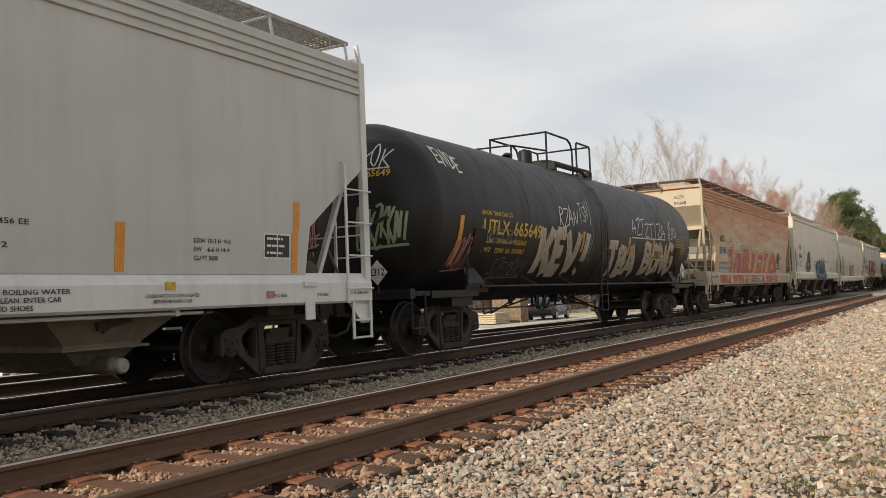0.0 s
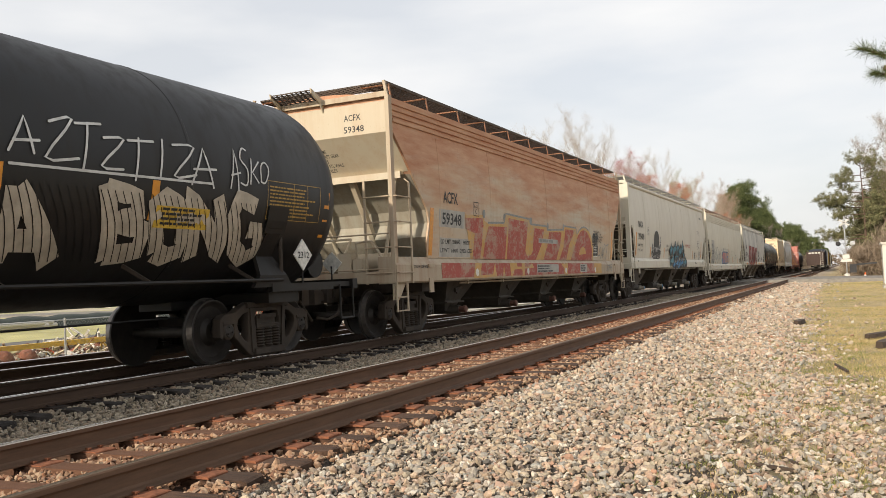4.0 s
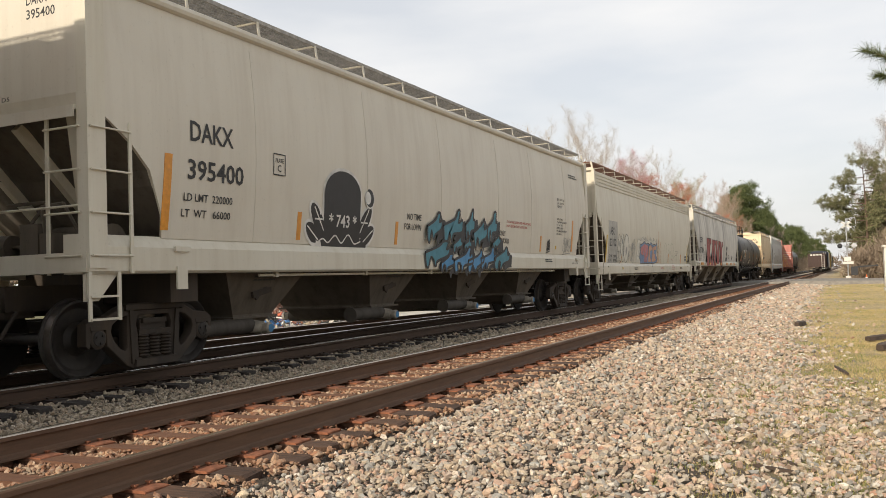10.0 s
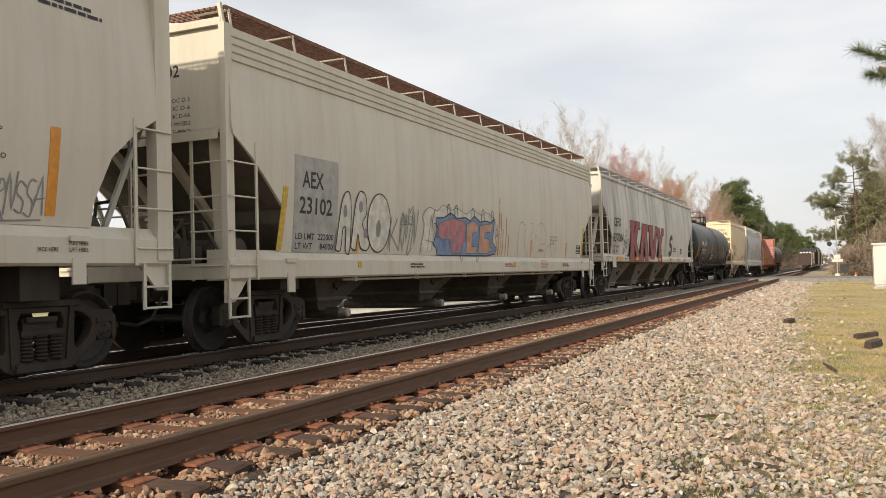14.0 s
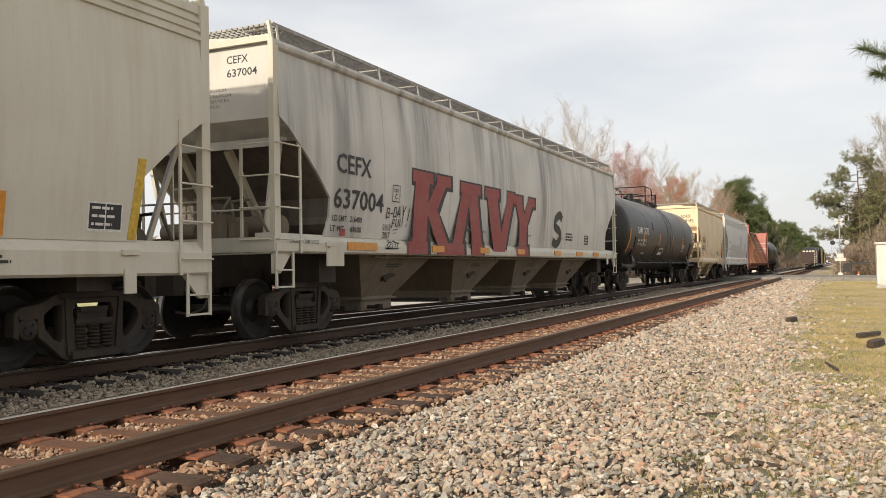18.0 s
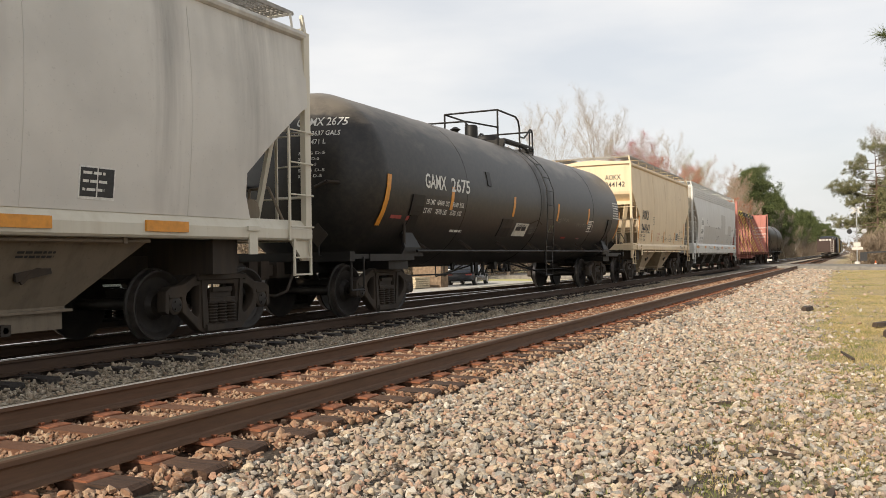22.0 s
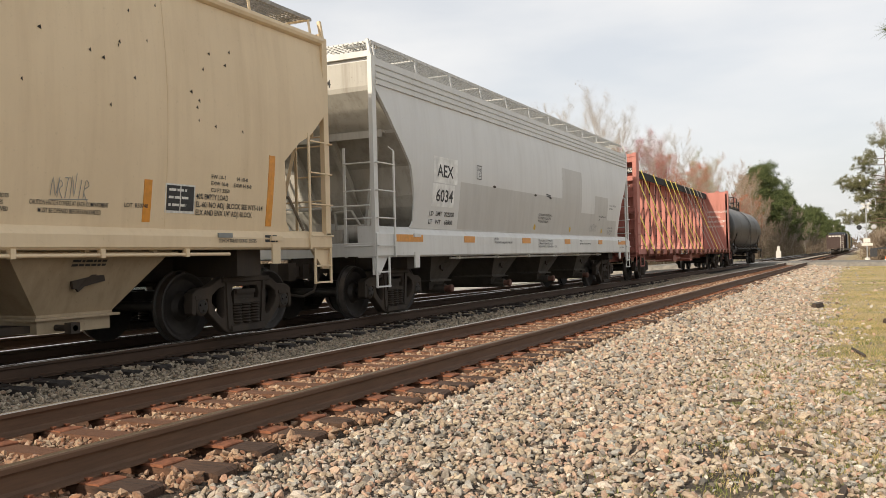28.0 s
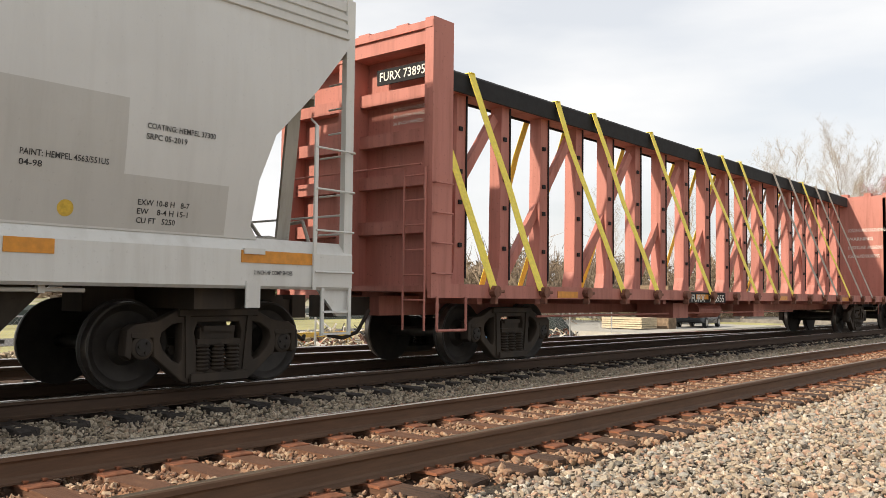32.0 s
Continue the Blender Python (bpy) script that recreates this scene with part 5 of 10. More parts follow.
for i, (y0, y1, z0, z1) in enumerate(((-1.73, -1.02, 1.76, 2.36), (-0.93, 0.0, 1.75, 2.45), (0.16, 0.7, 1.81, 2.51), (0.6, 1.38, 1.68, 2.34), (1.41, 2.05, 1.83, 2.53), (-0.5, -0.03, 1.56, 1.92), (0.04, 0.47, 1.56, 1.92), (1.73, 2.25, 1.6, 2.09))):
    chisel(th, y0, y1, z0, z1, i, SPRAY["blue"], side_skin, "teal sprayed letter with dripping feet")
for i, (y0, y1, z0, z1) in enumerate(((-1.85, -0.7, 1.25, 1.8), (-1.16, -0.5, 1.16, 1.54), (-0.52, 0.5, 1.15, 1.68), (0.23, 1.18, 1.15, 1.64), (0.95, 1.9, 1.18, 1.71), (1.78, 2.8, 1.18, 1.74))):
    chisel(th, y0, y1, z0, z1, i + 8, SPRAY["blue" if i in (0, 5) else "azure"], side_skin, "bright blue sprayed letter with dripping feet")
letter(th, "NO TIME", -2.5, 2.16, 0.12, SPRAY["black"], pf, 0.6)
letter(th, "FOR LOVIN", -2.6, 1.97, 0.12, SPRAY["black"], pf, 0.7)
letter(th, "ONLY", 2.3, 2.02, 0.12, SPRAY["black"], pf, 0.4)
letter(th, "QUICKIES", 2.36, 1.84, 0.12, SPRAY["black"], pf, 0.6)
letter(th, "DO CAR-WEAR RUBBER SHOES WHEN ENTERING", 2.75, 2.34, 0.06, RED_INK, pf, 1.76)
letter(th, "SHARP OBJECTS MUST NOT CONTACT LINING.", 2.75, 2.24, 0.06, RED_INK, pf, 1.55)
for i, t in enumerate(("EXW 10-8 H   8-3", "EW    8-2 H 15-2", "CU FT 5851")):
    letter(th, t, 6.82, 3.16 - 0.1 * i, 0.062, INK, pf, (0.68, 0.68, 0.45)[i])
for i, t in enumerate(("EXTERIOR PAINT", "STRATHMORE EE-2020RP", "PLT  443  05-17", "INTERIOR LINING", "PPG AMERCOAT 428PCLO", "PLT  443  05-17")):
    letter(th, t, 6.76, 2.6 - 0.085 * i, 0.055, INK, pf, (0.6, 0.95, 0.58, 0.62, 1.0, 0.58)[i])
bars(th, 8.17, 4.0, 0.95, 2, 0.04, INK, pf)
strokes(th, scribble(35, 7.4, 8.2, 1.68, 2.1, 7, 0.0), 0.018, SPRAY["grey"], pf, name="graffiti")
strokes(th, scribble(36, 5.9, 6.2, 1.7, 2.0, 5, 0.0), 0.03, SPRAY["black"], pf, name="graffiti")
letter(th, "PULL HERE", 8.5, 1.42, 0.045, INK, sill_prof, 0.26)
letter(th, "LIFT HERE", 8.5, 1.35, 0.045, INK, sill_prof, 0.26)
letter(th, "JACK HERE", 8.1, 1.35, 0.045, INK, sill_prof, 0.26)
bars(th, 5.6, 1.45, 0.7, 2, 0.03, INK, sill_prof)
patch(th, 6.7, 6.8, 1.76, 1.86, YELLOW_INK, pf)
letter_end(th, "DAKX", 0.64, ef, 4.28, 0.11, INK, 0.34)
letter_end(th, "395400", 0.64, ef, 4.12, 0.11, INK, 0.46)
for i in range(5):
    letter_end(th, "SPRG 5 DC D5 5 IC D5", -0.75, ef, 3.62 - 0.1 * i, 0.05, INK, (0.8, 0.95, 0.6, 0.85, 1.1)[i])

def side_edge(z):
    """The outer skin where a side meets its sill."""
    return max(pf(z), 1.583)


# cream hopper with grey number panel
CUT_X = [(1.25, 1.4), (1.35, 2.03), (0.56, 2.7), (0.14, 2.98), (0.1, 3.1), (0.1, 4.45)]
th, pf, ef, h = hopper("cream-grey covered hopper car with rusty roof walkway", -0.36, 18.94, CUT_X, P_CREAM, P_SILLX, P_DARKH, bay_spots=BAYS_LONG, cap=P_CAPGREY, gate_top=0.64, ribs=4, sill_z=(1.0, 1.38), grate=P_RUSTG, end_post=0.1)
patch(th, -8.06, -6.8, 1.4, 2.88, SPRAY["patch"], pf, 0.004)
letter(th, "AEX", -7.85, 2.4, 0.26, INK, pf, 0.6)
letter(th, "23102", -7.93, 2.0, 0.26, INK, pf, 0.95)
letter(th, "LD LMT  222000", -8.0, 1.6, 0.1, INK, pf, 1.1)
letter(th, "LT WT     84000", -8.0, 1.45, 0.1, INK, pf, 1.1)
reflectors(th, pf, (-8.4, 8.3), 1.42, 2.37, 0.13, YELLOW_INK, 0.12)
# cream bubble letters with thin dark outlines
BUBBLES = ([(-6.82, 1.45), (-6.7, 2.2), (-6.55, 2.42), (-6.4, 2.3), (-6.36, 1.45), (-6.5, 1.45), (-6.52, 1.8), (-6.62, 1.8), (-6.66, 1.45)], [(-6.33, 1.5), (-6.25, 2.2), (-6.1, 2.46), (-5.9, 2.4), (-5.85, 2.1), (-5.98, 1.9), (-5.7, 1.6), (-5.78, 1.46), (-6.0, 1.5), (-6.12, 1.75), (-6.16, 1.46)], oval(-5.38, 1.95, 0.42, 0.52))
for ring in BUBBLES:
    blot(th, ring, SPRAY["cream"], pf, 0.008, "cream bubble letter")
    strokes(th, [smooth_line(ring + ring[:1], 3)], 0.022, SPRAY["black"], pf, 0.011, "graffiti", "thin black outline")
for cy, cz, ry, rz in ((-6.57, 2.1, 0.06, 0.11), (-6.06, 2.2, 0.07, 0.1), (-5.4, 1.85, 0.09, 0.16), (-5.86, 1.75, 0.06, 0.09)):
    blot(th, oval(cy, cz, ry, rz, n=12), SPRAY["grey"], pf, 0.012)
strokes(th, [[(-6.85, 1.46), (-6.72, 2.1)], [(-6.9, 1.46), (-6.8, 1.8)], [(-5.0, 1.5), (-4.9, 2.1)], [(-4.94, 2.0), (-4.92, 1.45)], [(-4.67, 2.06), (-4.88, 1.75), (-4.56, 1.48)]], 0.025, SPRAY["grey"], pf, 0.01, "graffiti")
strokes(th, scribble(47, -4.55, -4.0, 1.98, 2.14, 5, 0.0), 0.014, SPRAY["grey"], pf, 0.01, "graffiti")
reflectors(th, pf, (-6.14,), 1.42, 2.0, 0.13)
# sketched older outline behind a blue-edged piece with pink and peach letters
OLDER = [(-3.63, 1.44), (-3.5, 2.0), (-3.6, 2.15), (-3.33, 2.36), (-2.9, 2.3), (-2.65, 2.44), (-2.2, 2.36), (-1.9, 2.42), (-1.4, 2.32), (-1.0, 2.44), (-0.5, 2.34), (-0.2, 2.42), (0.3, 2.3), (0.5, 2.1), (0.44, 1.5)]
blot(th, OLDER, SPRAY["cream"], pf, 0.005)
strokes(th, [smooth_line(OLDER, 3), [(-3.3, 1.5), (-3.2, 2.2)], [(-3.42, 1.7), (-3.05, 1.66)], [(-3.1, 1.5), (-3.0, 2.1)]], 0.018, SPRAY["grey"], pf, 0.007, "graffiti", "thin grey sketched outline")
PIECE = [(-3.05, 1.62), (-2.9, 1.9), (-2.98, 2.16), (-2.6, 2.18), (-2.24, 2.3), (-1.9, 2.2), (-1.42, 2.24), (-1.15, 2.18), (-0.93, 2.3), (-0.55, 2.18), (-0.21, 2.22), (0.1, 2.2), (0.36, 2.3), (0.28, 1.74), (0.56, 1.6), (0.5, 1.46), (-0.03, 1.41), (-2.82, 1.4), (-2.9, 1.55)]
blot(th, PIECE, SPRAY["azure2"], pf, 0.009, "blue edge of a sprayed piece")
strokes(th, [PIECE + PIECE[:1]], 0.028, SPRAY["black"], pf, 0.011, "graffiti")
INNER = ([(-2.82, 2.05), (-2.2, 2.2), (-1.46, 2.14), (-1.4, 1.8), (-1.62, 1.45), (-2.1, 1.45), (-2.25, 1.75), (-2.6, 1.72), (-2.85, 1.8)], [(-1.36, 2.1), (-0.95, 2.2), (-0.66, 2.1), (-0.72, 1.95), (-1.0, 1.9), (-1.0, 1.62), (-0.7, 1.62), (-0.75, 1.46), (-1.3, 1.45)], [(-0.58, 2.1), (0.24, 2.18), (0.16, 1.98), (-0.25, 1.94), (-0.25, 1.82), (0.1, 1.8), (0.12, 1.62), (0.42, 1.56), (-0.05, 1.47), (-0.58, 1.46)])
for k, ring in enumerate(INNER):
    blot(th, ring, SPRAY["pink" if k == 0 else "salmon"], pf, 0.013, "pink sprayed letter" if k == 0 else "peach sprayed letter")
    strokes(th, [ring + ring[:1]], 0.022, SPRAY["blue"], pf, 0.016, "graffiti")
strokes(th, [[(-2.5, 1.62), (-2.15, 1.6), (-1.75, 1.95)], [(-2.6, 1.5), (-2.3, 1.9)], [(-1.95, 1.5), (-1.7, 1.62)]], 0.05, SPRAY["azure2"], pf, 0.017, "graffiti")
for cy in (-2.35, -1.95, -1.0, -0.4, 0.2):
    strokes(th, [smooth_line([(cy - 0.08, 2.2), (cy - 0.06, 2.42), (cy + 0.04, 2.46), (cy + 0.1, 2.24)])], 0.02, SPRAY["black"], pf, 0.012, "graffiti")
strokes(th, [smooth_line([(-3.05, 2.3), (-3.2, 2.0), (-2.95, 1.75)]), smooth_line([(-3.1, 2.05), (-2.95, 2.0), (-3.0, 1.9)]), smooth_line([(0.4, 2.1), (0.5, 1.95), (0.35, 1.85)]), smooth_line([(-1.8, 1.38), (-1.75, 1.28), (-1.65, 1.36)]), smooth_line([(-0.9, 1.38), (-0.85, 1.26), (-0.75, 1.36)])], 0.022, SPRAY["black"], side_edge, 0.012, "graffiti")
for y, q, w in ((0.72, 1.35, 0.08), (0.86, 1.0, 0.05), (0.6, 0.7, 0.05), (1.0, 0.6, 0.06), (1.22, 0.9, 0.05), (1.42, 0.5, 0.05), (-1.6, 1.1, 0.04)):
    strokes(th, [[(y, 1.45 + q), (y + 0.01, 1.45 + 0.5 * q), (y - 0.01, 1.45)]], w, RUST_RUN, pf, 0.003, "rust_run", "orange rust run")
FAINT = ([(2.2, 1.18), (2.12, 1.7), (2.2, 2.2), (2.42, 2.32), (2.6, 2.24), (2.72, 2.26), (2.64, 1.95), (2.68, 1.6), (2.86, 1.44), (2.96, 1.5)], [(3.12, 2.3), (3.3, 2.28), (3.32, 2.1), (3.1, 1.95), (3.2, 1.9), (3.36, 1.75), (3.3, 1.6), (3.14, 1.6)], [(3.5, 1.86), (3.6, 2.15), (3.9, 2.34), (4.25, 2.3), (4.5, 2.06), (4.45, 1.84), (4.3, 1.76), (4.05, 1.78), (4.02, 1.62), (4.14, 1.56)], [(3.5, 1.9), (3.64, 1.98), (3.8, 1.84)], [(4.42, 1.42), (4.5, 1.6), (4.72, 1.76), (4.98, 1.7), (5.1, 1.5), (5.08, 1.42)])
strokes(th, [smooth_line(list(q), 4) for q in FAINT], 0.034, SPRAY["moss"], pf, 0.003, "graffiti", "faint moss green sprayed outline")
strokes(th, [smooth_line([(3.0, 1.34), (3.1, 1.18), (3.3, 1.16), (3.4, 1.3)]), smooth_line([(5.05, 1.33), (4.95, 1.16), (4.8, 1.1)]), smooth_line([(2.2, 1.33), (2.35, 1.2), (2.6, 1.3)])], 0.026, SPRAY["moss"], sill_prof, 0.003, "graffiti")
strokes(th, [smooth_line([(5.32, 1.76), (5.22, 1.66), (5.24, 1.57), (5.34, 1.6), (5.28, 1.68)]), smooth_line([(5.38, 1.75), (5.48, 1.72), (5.42, 1.66), (5.5, 1.6), (5.4, 1.57)])], 0.016, SPRAY["moss"], pf, 0.003, "graffiti")
for y in (1.75, 6.0):
    blot(th, oval(y, 1.2, 0.07, 0.07), YELLOW_INK, sill_prof, 0.006, "round yellow sticker", "sticker")
strokes(th, scribble(44, -4.6, -3.9, 1.5, 2.2, 4, 0.0, 4), 0.025, SPRAY["grey"], pf, 0.01, "graffiti")
reflectors(th, pf, (-2.6, 3.2, 6.55), 1.42, 1.86, 0.1)
for i, t in enumerate(("EXW 10-3   H   9-0", "EW    8-6   H 14-4", "CU FT 5800")):
    letter(th, t, 4.88, 1.97 - 0.1 * i, 0.06, INK, pf, (0.7, 0.7, 0.42)[i])
letter(th, "CAUTION", 3.84, 1.56, 0.08, RED_INK, pf, 0.46)
for i, t in enumerate(("OPEN HATCH", "BEFORE UNLOADING", "COMPARTMENT")):
    letter(th, t, 3.85, 1.27 - 0.08 * i, 0.05, RED_INK, sill_prof, (0.5, 0.66, 0.54)[i])
placard(th, pf, 7.64, 1.5)
for y in (-4.2, 1.0, 6.0):
    bars(th, y, 1.2, 0.7, 2, 0.03, RED_INK if y == 1.0 else INK, sill_prof)
patch(th, -6.2, -6.08, 1.16, 1.26, YELLOW_INK, sill_prof)
letter_end(th, "AEX", 0.1, ef, 4.1, 0.17, INK, 0.42)
letter_end(th, "23102", 0.1, ef, 3.86, 0.17, INK, 0.62)
for i, t in enumerate(("4 OC D-5", "4 IC D-6", "2 IIC D-6A", "36 WHEELS", "TF-88Q")):
    letter_end(th, t, 0.5, ef, 3.5 - 0.11 * i, 0.06, INK, 0.4)

# stained grey hopper with large red letters
CUT_C = [(1.4, 1.58), (1.53, 1.9), (1.53, 2.2), (1.1, 2.58), (0.83, 2.8), (0.3, 3.2), (0.12, 3.3), (0.1, 4.4)]
th, pf, ef, h = hopper("stained light-grey covered hopper car with big red letters", 20.33, 41.59, CUT_C, P_STREAK, P_CREAM, P_DUSTY, top=4.38, ribs=0, bay_spots=[(-6.25, 1.5, 0.6), (-2.1, 1.5, 0.6), (1.95, 1.5, 0.6), (6.1, 1.5, 0.6)], outlet="gate", gate_top=0.5, gate_x=0.8, pipe_paint=P_DUSTY, sill_z=(1.3, 1.56), seams=(-7.3, -4.4, -1.0, 2.4, 5.6, 8.0), gate_z=0.27, end_post=0.09)
letter(th, "CEFX", -8.95, 2.64, 0.32, INK, pf, 1.16)
letter(th, "637004", -9.02, 2.06, 0.33, INK, pf, 1.7)
letter(th, "LD LMT   216400", -9.02, 1.84, 0.1, INK, pf, 0.96)
letter(th, "LT WT     69600", -9.06, 1.67, 0.1, INK, pf, 1.0)
plate_box(th, pf, -6.98, 2.28, 0.28, 0.3)
patch(th, -8.75, -8.58, 1.6, 1.72, SPRAY["red"], pf)
def slab_skin(z):
    return max(pf(z), 1.583)


# stems (foot, head, width) and serifs (from, to, height) of four slab letters
STEMS = (((-5.95, 1.42), (-5.72, 2.9), 0.62), ((-5.4, 2.1), (-4.75, 2.9), 0.52), ((-5.3, 2.2), (-4.75, 1.42), 0.56), ((-4.15, 1.42), (-3.45, 2.86), 0.5), ((-3.2, 2.86), (-2.95, 1.42), 0.56), ((-3.75, 1.92), (-2.95, 1.92), 0.26), ((-2.0, 2.86), (-1.62, 1.42), 0.66), ((-0.72, 2.86), (-1.42, 1.42), 0.46), ((-0.2, 2.84), (0.22, 2.1), 0.5), ((0.82, 2.84), (0.28, 2.1), 0.46), ((0.2, 2.3), (0.12, 1.42), 0.56))
SERIFS = ((-6.2, -5.28, 2.84), (-6.42, -5.55, 1.5), (-5.1, -4.42, 2.84), (-5.1, -4.48, 1.5), (-3.9, -2.75, 2.8), (-4.48, -3.72, 1.5), (-3.3, -2.65, 1.5), (-2.48, -1.55, 2.8), (-1.0, -0.5, 2.8), (-0.52, 0.12, 2.76), (0.6, 1.12, 2.76), (-0.3, 0.56, 1.5))
for grow, dy, mt, o, words in ((0.08, 0.06, SPRAY["black"], 0.008, "black edge of large red sprayed letters"), (0.0, 0.0, WORN_RED2, 0.012, "large faded red slab letters with black edges")):
    for k, (a, b, w) in enumerate(STEMS):
        lo_z = a[1] - 0.1 if a[1] < 1.5 else a[1] - grow
        hi_z = b[1] + grow * 0.5
        hw = w / 2 + grow
        bl = (b[0] - a[0]) * 0.06
        blot(th, [(a[0] + dy - hw - bl, max(lo_z, 1.32)), (a[0] + dy + hw - bl, max(lo_z, 1.32)), (b[0] + dy + hw, hi_z), (b[0] + dy - hw, hi_z)], mt, slab_skin, o + 0.0003 * k, words)
    for k, (a, b, z) in enumerate(SERIFS):
        zb, zt = (1.32, 1.56 + grow) if z < 2 else (z - 0.12 - grow, z + 0.1 + grow * 0.5)
        blot(th, [(a + dy - grow, zb), (b + dy + grow, zb), (b + dy + grow * 0.8, zt), (a + dy - grow * 0.8, zt)], mt, slab_skin, o + 0.0003 * (k + 11), words)
strokes(th, [smooth_line([(3.72, 2.42), (3.5, 2.55), (3.12, 2.42), (3.1, 2.2), (3.5, 2.08), (3.62, 1.86), (3.3, 1.7), (2.9, 1.78)])], 0.24, SPRAY["black"], pf, 0.01, "graffiti")
strokes(th, glyphs([("B", -7.22, -7.06, 1.96, 2.16, 0.2), ("D", -6.94, -6.8, 1.99, 2.18, 0.2), ("A", -6.8, -6.64, 2.0, 2.2, 0.2), ("Y", -6.62, -6.46, 1.98, 2.22, 0.2), ("!", -6.42, -6.3, 1.84, 2.2, 0.2), ("F", -6.98, -6.86, 1.8, 1.95, 0.2), ("U", -6.84, -6.7, 1.82, 1.96, 0.2), ("N", -6.68, -6.54, 1.82, 1.98, 0.2)]) + [[(-7.03, 2.05), (-6.96, 2.06)]], 0.026, SPRAY["black"], pf, 0.01, "graffiti", "black marker lettering")
for t, y, z, w in (("01/13", -7.3, 1.74, 0.3), ("2017", -7.29, 1.6, 0.28)):
    letter(th, t, y, z, 0.12, SPRAY["black"], pf, w)
strokes(th, scribble(52, -7.3, -6.8, 1.42, 1.54, 5, 0.1), 0.02, SPRAY["black"], sill_prof, 0.01, "graffiti")
strokes(th, [[(-6.9, 1.76), (-6.72, 1.77)], [(-6.88, 1.7), (-6.76, 1.71)]], 0.015, SPRAY["black"], pf, 0.01, "graffiti")
for y0, y1 in ((-8.63, -7.64), (-5.35, -4.78), (-2.8, -2.24), (-0.3, 0.26), (2.9, 3.5), (5.2, 5.9), (7.2, 7.9)):
    patch(th, y0, y1, 1.37, 1.5, ORANGE, sill_prof, 0.024, 0, "reflector")
letter(th, "2 INCH HF COMP SHOES", -10.3, 1.45, 0.06, INK, sill_prof, 0.8)
patch(th, -9.2, -8.75, 1.1, 1.5, P_CREAM, sill_prof, 0.012, 0, "jacking_plate")
bars(th, 4.2, 2.0, 0.9, 3, 0.05, INK, pf)
placard(th, pf, 6.3, 1.7, 0.5, 0.36)
for i in range(4):
    bars(th, -6 + i * 3.1, 1.85, 0.8, 1, 0.05, SPRAY["grey"], pf, seed=i)
letter_end(th, "CEFX", 0.66, ef, 4.16, 0.12, INK, 0.4)
letter_end(th, "637004", 0.66, ef, 3.96, 0.12, INK, 0.56)
for i in range(4):
    letter_end(th, "SPRG 7 OC D-5 7 IC D-5", 0.05, ef, 3.76 - 0.08 * i, 0.045, INK, (0.6, 0.68, 0.64, 0.46)[i])

# short tan hopper
CUT_K = [(1.0, 1.45), (1.1, 1.6), (1.2, 2.45), (0.85, 2.75), (0.55, 2.9), (0.1, 3.3), (0.08, 3.4), (0.08, 4.4)]
th, pf, ef, h = hopper("short tan covered hopper car with black numbers", 62.57, 74.75, CUT_K, P_TAN, P_TAN, P_DUSTY, slope_paint=P_TANB, bay_spots=[(-1.95, 1.15, 0.5), (1.75, 1.15, 0.5)], outlet="gate", gate_top=0.48, bay_paint=P_TANB, top=4.4, ribs=0, sill_z=(1.2, 1.46), seams=(-4.5, -2.2, 0.2, 2.6), gate_z=0.3)
letter(th, "AOKX", -4.5, 2.4, 0.38, INK, pf, 1.2)
letter(th, "244142", -4.58, 1.88, 0.36, INK, pf, 1.5)
letter(th, "LD LMT  222200", -4.8, 1.72, 0.1, INK, pf, 1.0)
letter(th, "LT  WT    53800", -4.8, 1.55, 0.1, INK, pf, 1.0)
plate_box(th, pf, -2.5, 2.24, 0.26, 0.3)
reflectors(th, pf, (-4.98, 4.57), 1.52, 2.5, 0.13)
reflectors(th, pf, (-2.6, -0.11, 2.29), 1.52, 2.01, 0.12)
for i, t in enumerate(("EW 10-1          H 10-0", "EXW 10-8     EXW H 8-8", "CU FT 3250")):
    letter(th, t, 3.36, 2.1 - 0.085 * i, 0.05, INK, pf, (0.72, 0.8, 0.36)[i])
for i, t in enumerate(("40% EMPTY LOAD", "EL-60i NO ADJ. BLOCK SEE NYS-114", "ELX AND ENX 1/4\" ADJ. BLOCK")):
    letter(th, t, 3.1, 1.83 - 0.1 * i, 0.07, INK, pf, (0.6, 1.32, 1.1)[i])
placard(th, pf, 2.58, 1.64, 0.5, 0.35)
letter(th, "CAUTION HATCH COVERS AT EACH COMPARTMENT", 0.73, 1.66, 0.05, INK, pf, 1.0)
letter(th, "MUST BE OPENED BEFORE UNLOADED", 0.83, 1.58, 0.05, INK, pf, 0.8)
letter(th, "LOT  R50740", 1.95, 1.68, 0.05, INK, pf, 0.36)
strokes(th, scribble(61, 0.96, 1.44, 1.74, 1.95, 6, 0.0), 0.009, SPRAY["grey"], pf, 0.01, "graffiti")
letter(th, "2 INCH TREAD COND. SHOES", 3.46, 1.29, 0.05, INK, sill_prof, 0.75)
patch(th, 3.44, 3.71, 1.35, 1.41, SPRAY["grey"], sill_prof, 0.02)
bars(th, 4.4, 1.36, 0.35, 2, 0.035, INK, sill_prof)
r = random.Random(7)
s = Shape()
for i in range(22):
    y, z = r.gauss(2.6, 1.2), r.uniform(2.7, 4.1)
    d = r.uniform(0.02, 0.06)
    s.add([(pf(z) + 0.006, y, z), (pf(z) + 0.006, y + d, z - 0.02), (pf(z) + 0.006, y + d * 0.8, z + 0.03)], [(0, 1, 2)])
part("paint_chips", s, P_CAST, th)
s = Shape()
